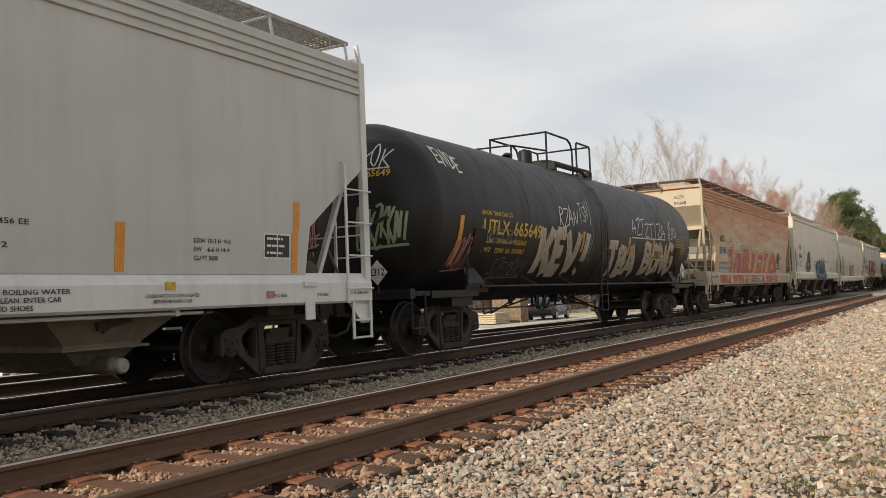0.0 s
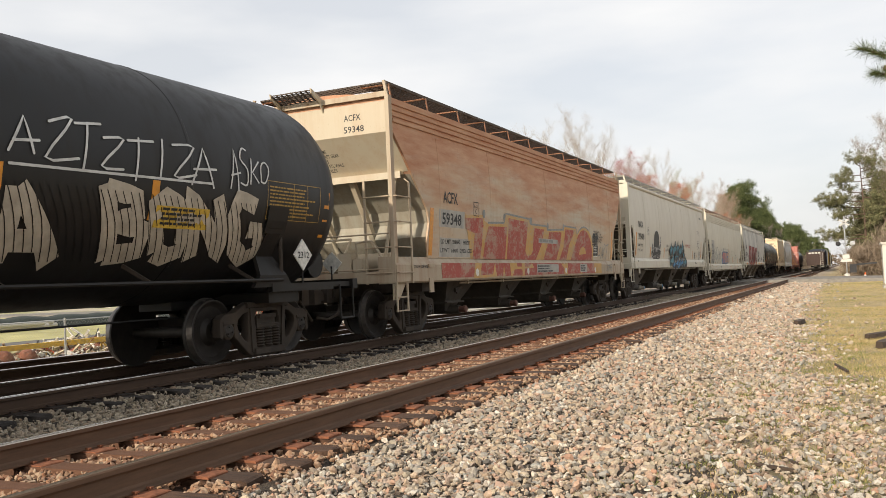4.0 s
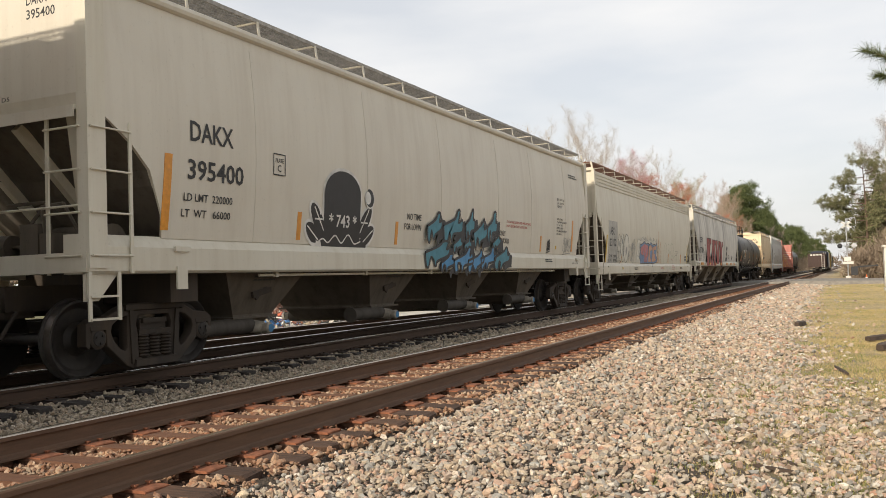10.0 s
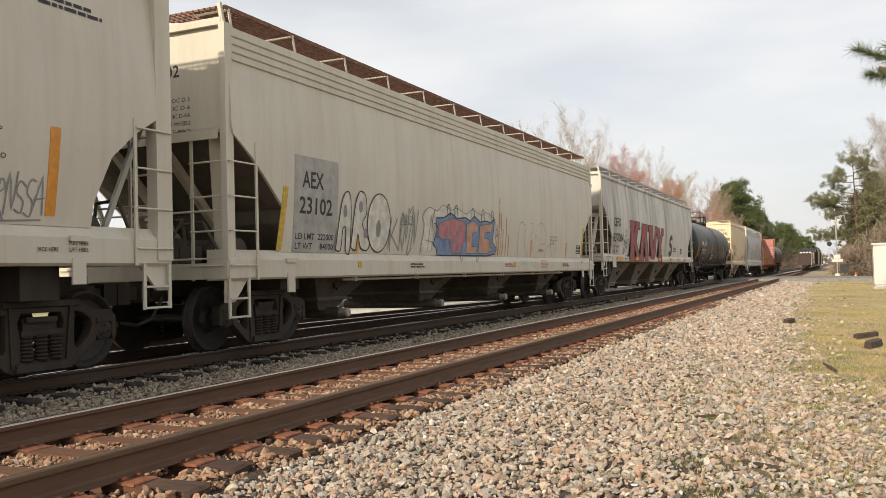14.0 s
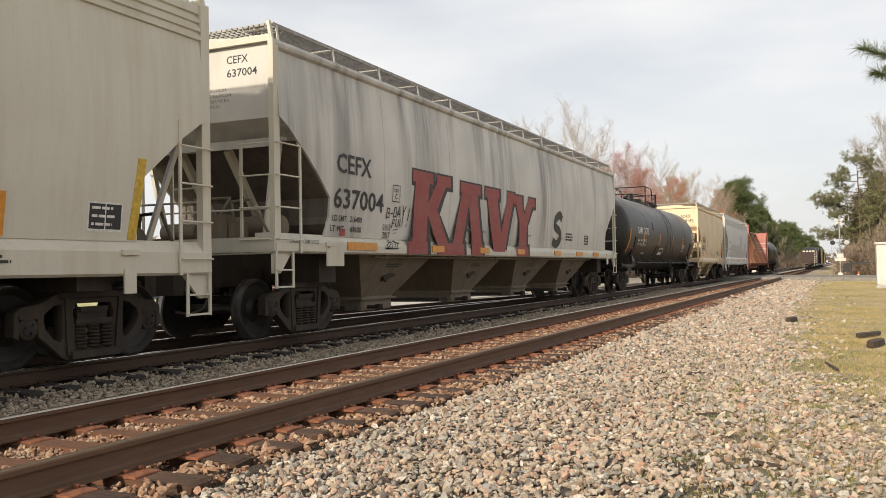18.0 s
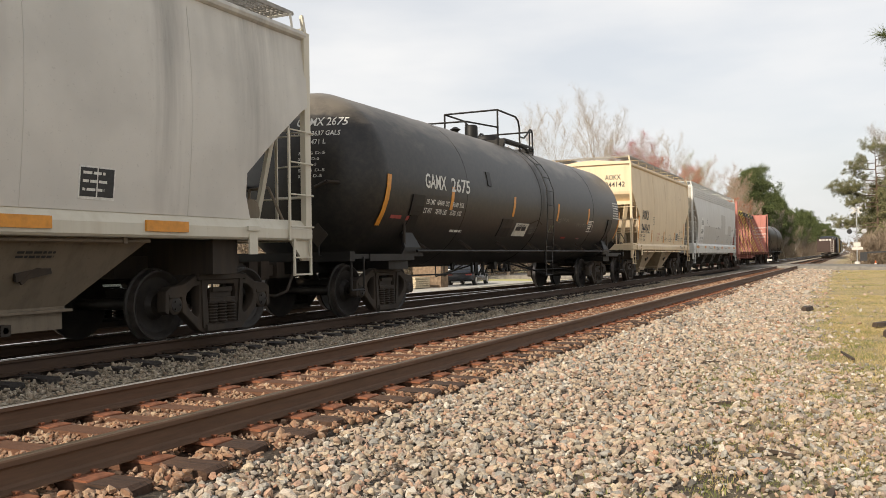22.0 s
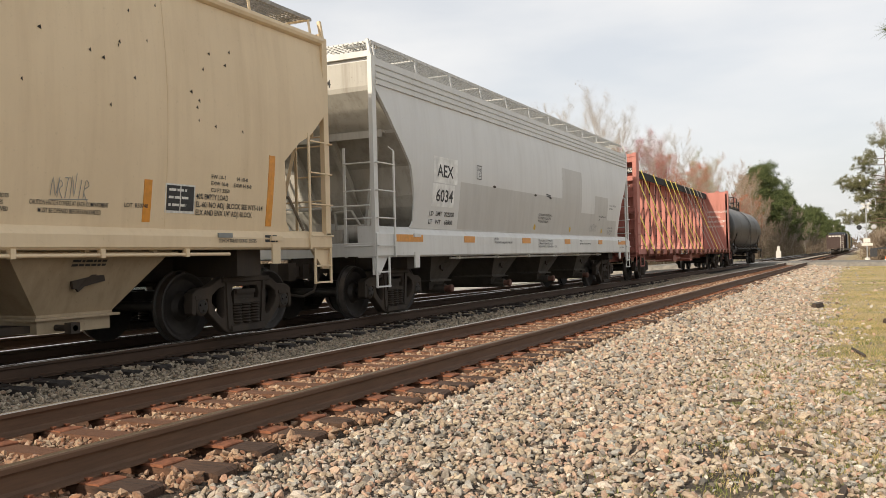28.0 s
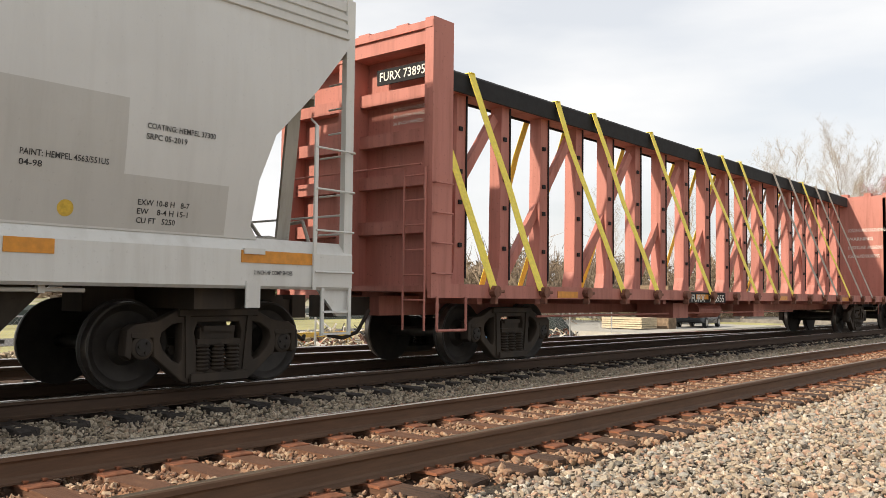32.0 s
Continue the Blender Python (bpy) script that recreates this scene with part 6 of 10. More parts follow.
s.rod((1.55, -4.6, 1.14), (1.55, 3.7, 1.14), 0.022, 10)
rod = part("operating_rod", s, P_TAN, th, "thin tan rod below the side sill", smooth=40)
for y in (-3.6, -2.2, -1.0, 0.5, 1.6, 2.9):
    s = Shape()
    s.box(1.52, 1.585, y - 0.03, y + 0.03, 1.11, 1.21)
    part("rod_clamp", s, P_TAN, rod)
s = Shape()
s.box(-0.55, 0.55, -0.7, 0.4, 0.55, 1.2)
part("centre_housing", s, P_CAST, th)
letter(th, "WARNING", -1.47, 1.84, 0.1, RED_INK, pf, 0.4)
for i, t in enumerate(("DO NOT APPLY VIBRATOR", "TO ANY PART OF CAR BODY", "EXCEPT VIBRATOR BRACKETS", "USE ON LOADED CAR ONLY")):
    letter(th, t, -1.62 + 0.01 * i, 1.77 - 0.065 * i, 0.042, RED_INK, pf, (0.52, 0.56, 0.6, 0.56)[i])
for i, t in enumerate(("PAT NO. U.S. 2362,659", "EXTERIOR PAINT", "STRATHMORE 65-2030PC")):
    letter(th, t, -0.67, (1.76, 1.67, 1.59)[i], 0.042, INK, pf, (0.42, 0.34, 0.5)[i])
for i, t in enumerate(("CLOSE HOPPER SLIDES", "AND ROOF HATCHES", "BEFORE CAR IS MOVED")):
    letter(th, t, 0.0, 1.71 - 0.065 * i, 0.042, INK, pf, (0.5, 0.44, 0.5)[i])
letter_end(th, "AOKX", 0.55, ef, 3.85, 0.19, INK, 0.6)
letter_end(th, "244142", 0.55, ef, 3.58, 0.19, INK, 0.75)
for i in range(5):
    letter_end(th, "2 OC D5 5 IC D5", -0.65, ef, 3.95 - 0.1 * i, 0.05, INK, (0.3, 0.7, 0.9, 0.5, 0.9)[i])

# cool grey hopper with white number patches
CUT_E = [(1.35, 1.58), (1.45, 1.72), (1.4, 2.2), (1.22, 2.71), (0.65, 3.3), (0.12, 3.92), (0.1, 4.0), (0.1, 4.45)]
th, pf, ef, h = hopper("cool grey covered hopper car with white number patches", 76.08, 93.63, CUT_E, P_COOL, P_WHITE, P_DARKX, bay_spots=BAYS_FOUR, cap=P_CAPRUST, grate=P_PALEG, end_paint=P_ENDE, slope_paint=P_ENDE, flange_z=3.3, ribs=4, sill_z=(1.06, 1.56), bulge=0.14)
patch(th, -6.62, -5.56, 2.48, 2.98, SPRAY["clean"], pf, 0.004)
patch(th, -6.66, -5.68, 2.02, 2.46, SPRAY["clean"], pf, 0.004)
letter(th, "AEX", -6.48, 2.6, 0.24, INK, pf, 0.72)
letter(th, "6034", -6.5, 2.12, 0.24, INK, pf, 0.76)
letter(th, "LD  LMT  202200", -6.72, 1.84, 0.09, INK, pf, 1.1)
letter(th, "LT   WT    65800", -6.72, 1.68, 0.09, INK, pf, 1.05)
for y0, y1 in ((-8.09, -7.07), (-5.21, -4.69), (-1.85, -1.29), (1.43, 1.92), (4.78, 5.21), (7.17, 8.18)):
    patch(th, y0, y1, 1.33, 1.46, ORANGE, sill_prof, 0.006, 0, "reflector")
for i, t in enumerate(("CAUTION: DO NOT USE STEAM, BOILING WATER", "OR SHARP OBJECTS TO CLEAN. ENTER CAR", "WITH CLEAN, SOFT SOLED SHOES")):
    letter(th, t, -0.62, 2.04 - 0.085 * i, 0.055, INK, pf, (1.06, 1.0, 0.78)[i])
for i, t in enumerate(("NOTE: THIS CAR HAS FOUR COMPARTMENTS", "EQUIPPED WITH 5 IPS PNEUMATIC OUTLETS", "CAUTION: REMOVE BOTH CAPS BEFORE OPERATING OUTLETS")):
    letter(th, t, -0.72, 1.38 - 0.075 * i, 0.05, INK, sill_prof, (1.1, 1.1, 1.45)[i])
letter(th, "CAUTION:", 2.8, 1.4, 0.045, INK, sill_prof, 0.24)
letter(th, "OPEN HATCH BEFORE UNLOADING COMPARTMENT", 2.8, 1.32, 0.045, INK, sill_prof, 1.1)
letter(th, "CAUTION:", -3.6, 1.4, 0.045, INK, sill_prof, 0.24)
letter(th, "OPEN HATCH BEFORE UNLOADING COMPARTMENT", -3.6, 1.32, 0.045, INK, sill_prof, 1.1)
letter(th, "COATING: HEMPEL 37300", 6.03, 2.55, 0.055, INK, pf, 0.76)
letter(th, "SRPC 05-2019", 6.03, 2.45, 0.055, INK, pf, 0.44)
letter(th, "PAINT: HEMPEL 4563/551US", 4.88, 2.16, 0.055, INK, pf, 0.8)
letter(th, "04-98", 4.88, 2.07, 0.055, INK, pf, 0.2)
for i, t in enumerate(("EXW 10-8 H   8-7", "EW    8-4 H 15-1", "CU FT   5250")):
    letter(th, t, 6.0, 1.83 - 0.085 * i, 0.055, INK, pf, (0.56, 0.55, 0.42)[i])
letter(th, "2 INCH HF COMP SHOES", 7.33, 1.21, 0.045, INK, sill_prof, 0.52)
E_OLD = paint("older_grey_paint", (0.49, 0.48, 0.45), (0.3, 0.28, 0.25), 0.45, 0.25, 0.15)
for y0, y1, zt in ((-5.4, 1.21, 2.56), (1.21, 3.01, 3.4), (3.01, 4.4, 2.24), (4.4, 5.84, 2.8), (5.84, 7.0, 2.1)):
    patch(th, y0, y1, 1.6, zt, E_OLD, pf, 0.003)
for y, z in ((-3.62, 2.57), (-0.95, 2.53), (0.2, 2.52)):
    blot(th, oval(y, z, 0.09, 0.03, n=10), P_CAST, pf, 0.006, name="scuff")
strokes(th, [[(-0.15, 2.6), (0.2, 2.58)], [(-0.1, 2.55), (0.22, 2.54)]], 0.03, SPRAY["black"], pf, 0.007, "scuff")
for y in (-0.9, 2.0, 5.25):
    blot(th, oval(y + 0.07, 1.74, 0.075, 0.075), YELLOW_INK, pf, 0.006, "round yellow sticker", "sticker")
strokes(th, scribble(72, 4.0, 4.7, 1.75, 1.95, 5, 0.0, 4), 0.012, SPRAY["grey"], pf, name="graffiti")
plate_box(th, pf, -4.6, 2.68, 0.24, 0.28)
letter_end(th, "AEX", 0.25, ef, 4.24, 0.14, INK, 0.36)
letter_end(th, "6034", 0.25, ef, 4.04, 0.14, INK, 0.44)


# ---- tank cars ----
def tank(label, a, b, r, zc, paint_mat, rail_from=-1.4, rail_to=1.45, dome_y=-0.7, rung_y=0.0, rung_w=0.42, inset=0.4, rail_h=0.73, square=False):
    h, u = (b - a) / 2, (a + b) / 2
    th = thing("tank_car", label, "railway car", (TRAIN_X, u, 0), group="freight train cars")
    e = h - inset

    def prof(z):
        return math.sqrt(max(r * r - (z - zc) ** 2, 0.05))

    s = Shape()
    s.lathe((0, 0, zc), [(-e, 0.05), (-e + 0.03, 0.275 * r), (-e + 0.13, 0.575 * r), (-e + 0.3, 0.81 * r), (-e + 0.5, 0.941 * r), (-e + 0.68, r - 0.025), (-e + 0.8, r), (-e + 4.2, r), (-e + 4.21, r + 0.006), (-e + 4.25, r + 0.006), (-e + 4.26, r), (-0.02, r), (0.0, r + 0.012), (0.35, r + 0.012), (0.37, r), (e - 4.0, r), (e - 3.99, r + 0.006), (e - 3.95, r + 0.006), (e - 3.94, r), (e - 0.8, r), (e - 0.68, r - 0.025), (e - 0.5, 0.941 * r), (e - 0.3, 0.81 * r), (e - 0.13, 0.575 * r), (e - 0.03, 0.275 * r), (e, 0.05)], 64, "y")
    part("tank_shell", s, P_DUSTSHEEN if paint_mat is P_BLACK2 else paint_mat, th, smooth=30)
    for k in (-1, 1):
        for nm, x0, x1, y0, y1, z0, z1 in (("end_platform", -1.45, 1.45, 0.22, 0.75, 1.02, 1.1), ("stub_sill", -0.3, 0.3, 0.1, 3.2, 0.78, 1.0), ("body_bolster", -1.36, 1.36, 1.6, 2.35, 0.82, 0.975), ("end_beam", -1.5, 1.5, 0.05, 0.2, 0.98, 1.14), ("side_strip", -1.47, -1.37, 0.76, 2.4, 0.98, 1.1), ("side_strip", 1.37, 1.47, 0.76, 2.4, 0.98, 1.1)):
            s = Shape()
            s.box(x0, x1, *sorted((k * (h - y0), k * (h - y1))), z0, z1)
            part(nm, s, P_BLACK2, th)
        for sx in (-1, 1):
            s = Shape()
            s.loft([[(sx * x, k * (h - 2.35) + w, z), (sx * x, k * (h - 2.35) - w, z), (sx * (x - 0.06), k * (h - 2.35) - w, z), (sx * (x - 0.06), k * (h - 2.35) + w, z)] for x, z, w in ((1.46, 1.05, 0.46), (1.47, 1.22, 0.32), (prof(1.5) + 0.03, 1.5, 0.2), (prof(1.9) + 0.03, 1.9, 0.15))])
            part("saddle_brace", s, P_BLACK2, th)
            s = Shape()
            s.loft([[(sx * (prof(z) + d), k * (h - 2.35) + y, z) for y in (-0.24, 0.24) for d in ((-0.02, 0.03) if y < 0 else (0.03, -0.02))] for z in (1.82, 2.0, 2.2)])
            part("brace_pad", s, P_BLACK2, th)
            s = Shape()
            s.pipe([(sx * 1.42, k * (h - 2.1), 1.1), (sx * 1.42, k * (h - 2.1), 2.1), (sx * 1.4, k * (h - 2.03), 2.27), (sx * 1.38, k * (h - 1.85), 2.34), (sx * 0.9, k * (h - 0.3), 2.34), (sx * 0.7, k * (h - 0.25), 2.25)], 0.03, 8)
            part("end_grab_rail", s, P_CAST, th)
            s = Shape()
            s.pipe([(sx * 1.46, k * (h - 0.15), 1.05), (sx * 1.46, k * (h - 0.15), 0.5), (sx * 1.46, k * (h - 0.55), 0.5), (sx * 1.46, k * (h - 0.55), 1.05)], 0.02)
            part("stirrup_step", s, P_BLACK2, th)
        if k > 0:
            s = Shape()
            s.rod((-0.4, h - 0.55, 1.42), (1.0, h - 0.55, 1.42), 0.24, 14)
            part("air_reservoir", s, P_BLACK2, th, smooth=40)
        # placard on its holder
        s = Shape()
        y, d, zp = k * (h + 0.06), 0.2, 1.42
        s.add([(0.95, y, zp + d), (0.95 + d, y, zp), (0.95, y, zp - d), (0.95 - d, y, zp)] + [(0.95, y - k * 0.012, zp + d), (0.95 + d, y - k * 0.012, zp), (0.95, y - k * 0.012, zp - d), (0.95 - d, y - k * 0.012, zp)], [(0, 1, 2, 3), (7, 6, 5, 4), (0, 4, 5, 1), (1, 5, 6, 2), (2, 6, 7, 3), (3, 7, 4, 0)])
        board = part("hazard_placard", s, WHITE_INK if paint_mat is P_BLACK else P_CAST, th, "white diamond hazard placard" if paint_mat is P_BLACK else "")
        s = Shape()
        s.pipe([(0.95, y - k * 0.03, zp - 0.05), (0.95, y - k * 0.03, 1.08), (0.95, k * (h - 0.1), 1.06)], 0.015)
        part("placard_holder", s, P_BLACK2, board)
    for sx in (-1, 1):
        s = Shape()
        s.rod((sx * 1.58, -h + 2.3, 1.15), (sx * 1.58, h - 2.3, 1.15), 0.026, 8)
        part("side_handrail", s, P_BLACK2, th)
        for i in range(7):
            y = -h + 2.9 + i * (2 * h - 5.8) / 6
            s = Shape()
            s.beam((sx * 1.57, y, 1.13), (sx * (prof(1.38) + 0.01), y - 0.1, 1.38), 0.05, 0.014, (0, 1, 0))
            part("rail_brace", s, P_CAST, th)
        for y in (rung_y, rung_y + rung_w):
            pts = [(sx * (prof(z) + 0.09), y, z) for z in (3.8, 3.5, 3.2, 2.8)] + [(sx * (r + 0.07), y, 2.3), (sx * (r + 0.04), y, 1.6), (sx * 1.62, y, 1.12), (sx * 1.62, y, 0.5)]
            s = Shape()
            for a3, b3 in zip(pts, pts[1:]):
                s.beam(a3, b3, 0.014, 0.05, (0, 1, 0))
            part("ladder_stile", s, P_BLACK2, th)
        for i in range(9):
            z = 0.52 + i * 0.37
            x = sx * (1.62 if z < 1.3 else r + 0.06 if z < 2.6 else prof(z) + 0.09)
            s = Shape()
            s.rod((x, rung_y, z), (x, rung_y + rung_w, z), 0.012)
            part("rung", s, P_BLACK2, th)
        s = Shape()
        s.pipe([(sx * 1.62, rung_y + rung_w, 0.5), (sx * 0.6, rung_y - 0.25, 0.86)], 0.022).pipe([(sx * 1.62, rung_y, 0.5), (sx * 0.6, rung_y + 0.6, 0.86)], 0.022)
        part("step_brace", s, P_BLACK2, th)
    # top platform with railing
    zt = zc + r
    s = Shape()
    for x in (-0.75, -0.55, 0.55, 0.75):
        s.box(x - 0.03, x + 0.03, rail_from + 0.4, rail_to, zt + 0.0, zt + 0.05)
    for i in range(14):
        y = rail_from + 0.45 + (rail_to - rail_from - 0.5) * i / 13
        for x in (-0.65, 0.65):
            s.box(x - 0.12, x + 0.12, y - 0.02, y + 0.02, zt + 0.03, zt + 0.05)
    for y in (rail_from + 0.4, rail_to):
        s.box(-0.78, 0.78, y - 0.03, y + 0.03, zt - 0.15, zt + 0.02)
    part("top_platform", s, P_BLACK2, th)
    def rail_line(pts, rad, sides):
        rs = Shape()
        rs.pipe(pts, rad, sides)
        part("guard_rail", rs, P_BLACK2, th)

    zr, bend = zt + rail_h, rail_from + 1.6
    for sx in (-0.75, 0.75):
        rail_line([(sx, rail_from, zt - 0.4), (sx, rail_from, zr), (sx, bend - 0.3, zr), (sx, bend - 0.1, zr - 0.08), (sx, bend, zr - 0.26), (sx, bend + 0.02, zt - 0.3)], 0.026, 8)
        if square:
            rail_line([(sx, bend + 0.3, zt - 0.25), (sx, bend + 0.3, zr - 0.04), (sx, bend + 0.36, zr), (sx, rail_to - 0.06, zr), (sx, rail_to, zr - 0.06), (sx, rail_to, zt - 0.35)], 0.026, 8)
            continue
        rail_line([(sx, bend, zr - 0.5), (sx, bend + 0.35, zr - 0.5), (sx, bend + 0.62, zr - 0.36), (sx, rail_to - 0.2, zr - 0.2), (sx, rail_to - 0.05, zr - 0.2), (sx, rail_to, zr - 0.28), (sx, rail_to, zt - 0.35)], 0.024, 8)
        rail_line([(sx, rail_to - 0.26, zt - 0.1), (sx, rail_to - 0.22, zr - 0.22)], 0.024, 8)
    for y, z in ((rail_from, zr), (rail_to, zr if square else zr - 0.24)):
        rail_line([(0.75, y, z), (-0.75, y, z)], 0.024, 8)
    rail_line([(0.75, rail_from, zr - 0.45), (0.3, rail_from - 1.0, zr - 0.4), (-0.75, rail_from - 1.1, zr - 0.4), (-0.75, rail_from, zr - 0.4)], 0.022, 8)
    rail_line([(0.3, rail_from - 1.0, zr - 0.4), (0.3, rail_from - 1.0, zt - 0.05)], 0.022, 8)
    s = Shape()
    s.lathe((0, dome_y + 0.7, zt - 0.1), [(0, 0.38), (0.26, 0.38), (0.32, 0.33)], 18, "z")
    part("dome", s, P_BLACK2, th, smooth=40)
    s = Shape()
    s.lathe((0, dome_y - 0.3, zt - 0.05), [(0, 0.2), (0.06, 0.2), (0.07, 0.17), (0.4, 0.17), (0.44, 0.14), (0.45, 0.05)], 14, "z")
    part("valve", s, P_BLACK2, th, smooth=40)
    s = Shape()
    s.lathe((0, dome_y - 1.3, zt - 0.05), [(0, 0.08), (0.16, 0.08), (0.2, 0.14), (0.26, 0.05)], 10, "z")
    part("valve", s, P_BLACK2, th, smooth=40)
    # brake gear hung below the belly
    low = zc - r
    s = Shape()
    s.rod((0.45, -h + 3, low - 0.16), (0.45, -1.8, low - 0.19), 0.017).rod((0.45, -1.8, low - 0.19), (0.45, h - 3, low - 0.2), 0.014).rod((0.3, -h + 3, low + 0.06), (0.3, -2.6, low + 0.02), 0.03)
    part("brake_rod", s, P_BLACK2, th)
    for y0, y1, d in ((-1.92, -1.72, 0.19), (-1.66, -1.6, 0.25), (-1.26, -1.2, 0.25), (-3.1, -3.02, 0.1), (0.41, 0.46, 0.2), (0.62, 0.68, 0.18)):
        s = Shape()
        for y in (y0, y1):
            s.box(0.42, 0.47, y - 0.018, y + 0.018, low - d, low + 0.1)
        s.box(0.42, 0.47, y0 - 0.018, y1 + 0.018, low - d, low - d + 0.03)
        part("hanger", s, P_BLACK2, th)
    s = Shape()
    s.beam((0.45, -1.52, low - 0.26), (0.45, -1.2, low + 0.0), 0.03, 0.03).beam((0.45, -1.12, low - 0.26), (0.45, -0.86, low + 0.0), 0.03, 0.03)
    part("brake_lever", s, P_BLACK2, th)
    s = Shape()
    s.box(0.35, 0.55, -0.68, -0.52, low - 0.12, low + 0.06).rod((0.45, -0.6, low - 0.22), (0.45, -0.6, low - 0.1), 0.03)
    part("bottom_valve", s, P_BLACK2, th)
    s = Shape()
    s.pipe([(0.45, -0.1, low + 0.05), (0.45, -0.1, low - 0.1), (0.45, -0.02, low - 0.15), (0.45, 0.16, low - 0.15), (0.45, 0.26, low - 0.1), (0.45, 0.26, low + 0.05)], 0.045, 8)
    part("outlet_bend", s, P_BLACK2, th)
    hand_wheel(th, -0.7, h - 0.2, 2.1, P_CAST)
    trucks(th, (-h + 2.02, h - 2.02))
    coupler(th, h)
    TRAIN.append((th, u))
    return th, prof, h


th, pf, h = tank("black tank car with yellow stencils and beige graffiti", -59.66, -42.01, 1.62, 2.5, P_BLACK, rung_y=-0.47, inset=0.22, rail_h=0.7, square=True)
letter(th, "UTLX", -6.39, 2.13, 0.27, YELLOW_INK, pf, 1.1)
letter(th, "665649", -5.12, 2.13, 0.27, YELLOW_INK, pf, 1.32)
letter(th, "UNION TANK CAR CO.", -6.47, 2.47, 0.085, YELLOW_INK, pf, 1.3)
letter(th, "LD LMT  190100  LB  86250KG", -6.4, 1.96, 0.09, YELLOW_INK, pf, 1.95)
letter(th, "LT WT    72900  LB  33050KG", -6.4, 1.79, 0.09, YELLOW_INK, pf, 1.95)
reflectors(th, pf, (-7.2,), 1.55, 2.4, 0.13)
reflectors(th, pf, (-3.77, -1.42, 1.87, 4.0), 1.9, 2.37, 0.12)
KEV = [("K", -3.72, -2.95, 1.42, 2.34, -0.1), ("E", -2.95, -2.25, 1.42, 2.34, -0.15), ("V", -2.3, -1.45, 1.42, 2.32, -0.15), ("!", -1.4, -0.9, 1.42, 2.34, -0.1)]
strokes(th, glyphs(KEV), 0.28, SPRAY["beige"], pf, 0.01, "graffiti", "faded beige block letters")
TBB = [("T", 0.6, 1.4, 1.38, 2.2, -0.5), ("B", 1.4, 2.1, 1.38, 2.1, -0.45), ("A", 2.05, 2.85, 1.4, 2.15, -0.45), ("B", 3.42, 4.15, 1.44, 2.27, -0.35), ("O", 4.15, 4.85, 1.46, 2.22, -0.4), ("N", 4.85, 5.6, 1.46, 2.25, -0.45), ("G", 5.65, 6.4, 1.44, 2.3, -0.45)]
strokes(th, glyphs(TBB), 0.23, SPRAY["beige"], pf, 0.01, "graffiti", "faded beige block letters")
# run marks down the sprayed letters
strokes(th, [[(y + 0.02 * math.sin(7 * y), 2.3), (y + 0.12, 1.9), (y + 0.24, 1.42)] for y in [-3.75 + 0.085 * i for i in range(30)]], 0.012, P_BLACK, pf, 0.013, "run_mark")
strokes(th, [[(y + 0.02 * math.sin(7 * y), 2.2), (y + 0.18, 1.85), (y + 0.36, 1.42)] for y in [0.2 + 0.11 * i for i in range(54)]], 0.012, P_BLACK, pf, 0.013, "run_mark")
patch(th, 4.05, 5.0, 1.82, 2.08, YELLOW_INK, pf, 0.014)
bars(th, 4.15, 2.03, 0.75, 4, 0.03, INK, pf, 1.9, 0.018)
strokes(th, glyphs([("E", -7.62, -7.42, 3.3, 3.62, 0.1), ("N", -7.42, -7.22, 3.26, 3.6, 0.1), ("D", -7.2, -7.02, 3.24, 3.56, 0.05), ("E", -7.02, -6.84, 3.18, 3.5, 0.05)]), 0.035, SPRAY["white"], pf, 0.012, "graffiti", "white sprayed tag")
strokes(th, scribble(82, -2.9, -1.85, 2.45, 2.9, 4, 0.0, 5), 0.03, SPRAY["white"], pf, 0.012, "graffiti")
strokes(th, scribble(92, -1.7, -0.95, 2.55, 3.05, 4, 0.0, 4), 0.022, SPRAY["pale"], pf, 0.012, "graffiti")
strokes(th, scribble(93, -1.05, -0.7, 1.6, 2.3, 3, 0.0, 5), 0.018, SPRAY["grey"], pf, 0.012, "graffiti")
strokes(th, scribble(83, 2.0, 5.0, 2.42, 2.88, 8, 0.0, 5), 0.03, SPRAY["pale"], pf, 0.012, "graffiti")
strokes(th, scribble(94, 5.35, 6.2, 2.42, 2.93, 4, 0.0, 5), 0.025, SPRAY["pale"], pf, 0.012, "graffiti")
strokes(th, scribble(84, -5.66, -4.1, 1.35, 1.66, 7, 0.1, 6), 0.018, SPRAY["grey"], pf, 0.012, "graffiti")
strokes(th, scribble(95, -6.6, -5.0, 2.0, 2.25, 7, 0.1, 5), 0.015, SPRAY["grey"], pf, 0.012, "graffiti")
strokes(th, scribble(85, -7.4, -6.7, 1.5, 2.05, 7, 0.1, 6), 0.022, SPRAY["rose"], pf, 0.012, "graffiti")
bars(th, 6.25, 2.47, 1.2, 9, 0.022, FADED_YELLOW, pf, 2.3)
strokes(th, [[(6.2, 2.02), (7.55, 2.02), (7.55, 2.56), (6.2, 2.56), (6.2, 2.02)], [(6.85, 2.02), (6.85, 2.56)], [(7.2, 2.02), (7.2, 2.56)]], 0.01, FADED_YELLOW, pf, 0.008, "lettering")


def head_face(e, r, zc, k):
    """Where the domed end of a tank lies at (x, z)."""
    table = [(0.05, 0), (0.275 * r, 0.03), (0.575 * r, 0.13), (0.81 * r, 0.3), (0.941 * r, 0.5), (r - 0.025, 0.68), (r, 0.8)]

    def face(x, z):
        q = math.hypot(x, z - zc)
        return k * (e - float(np.interp(q, [t[0] for t in table], [t[1] for t in table])) + 0.012)
    return face


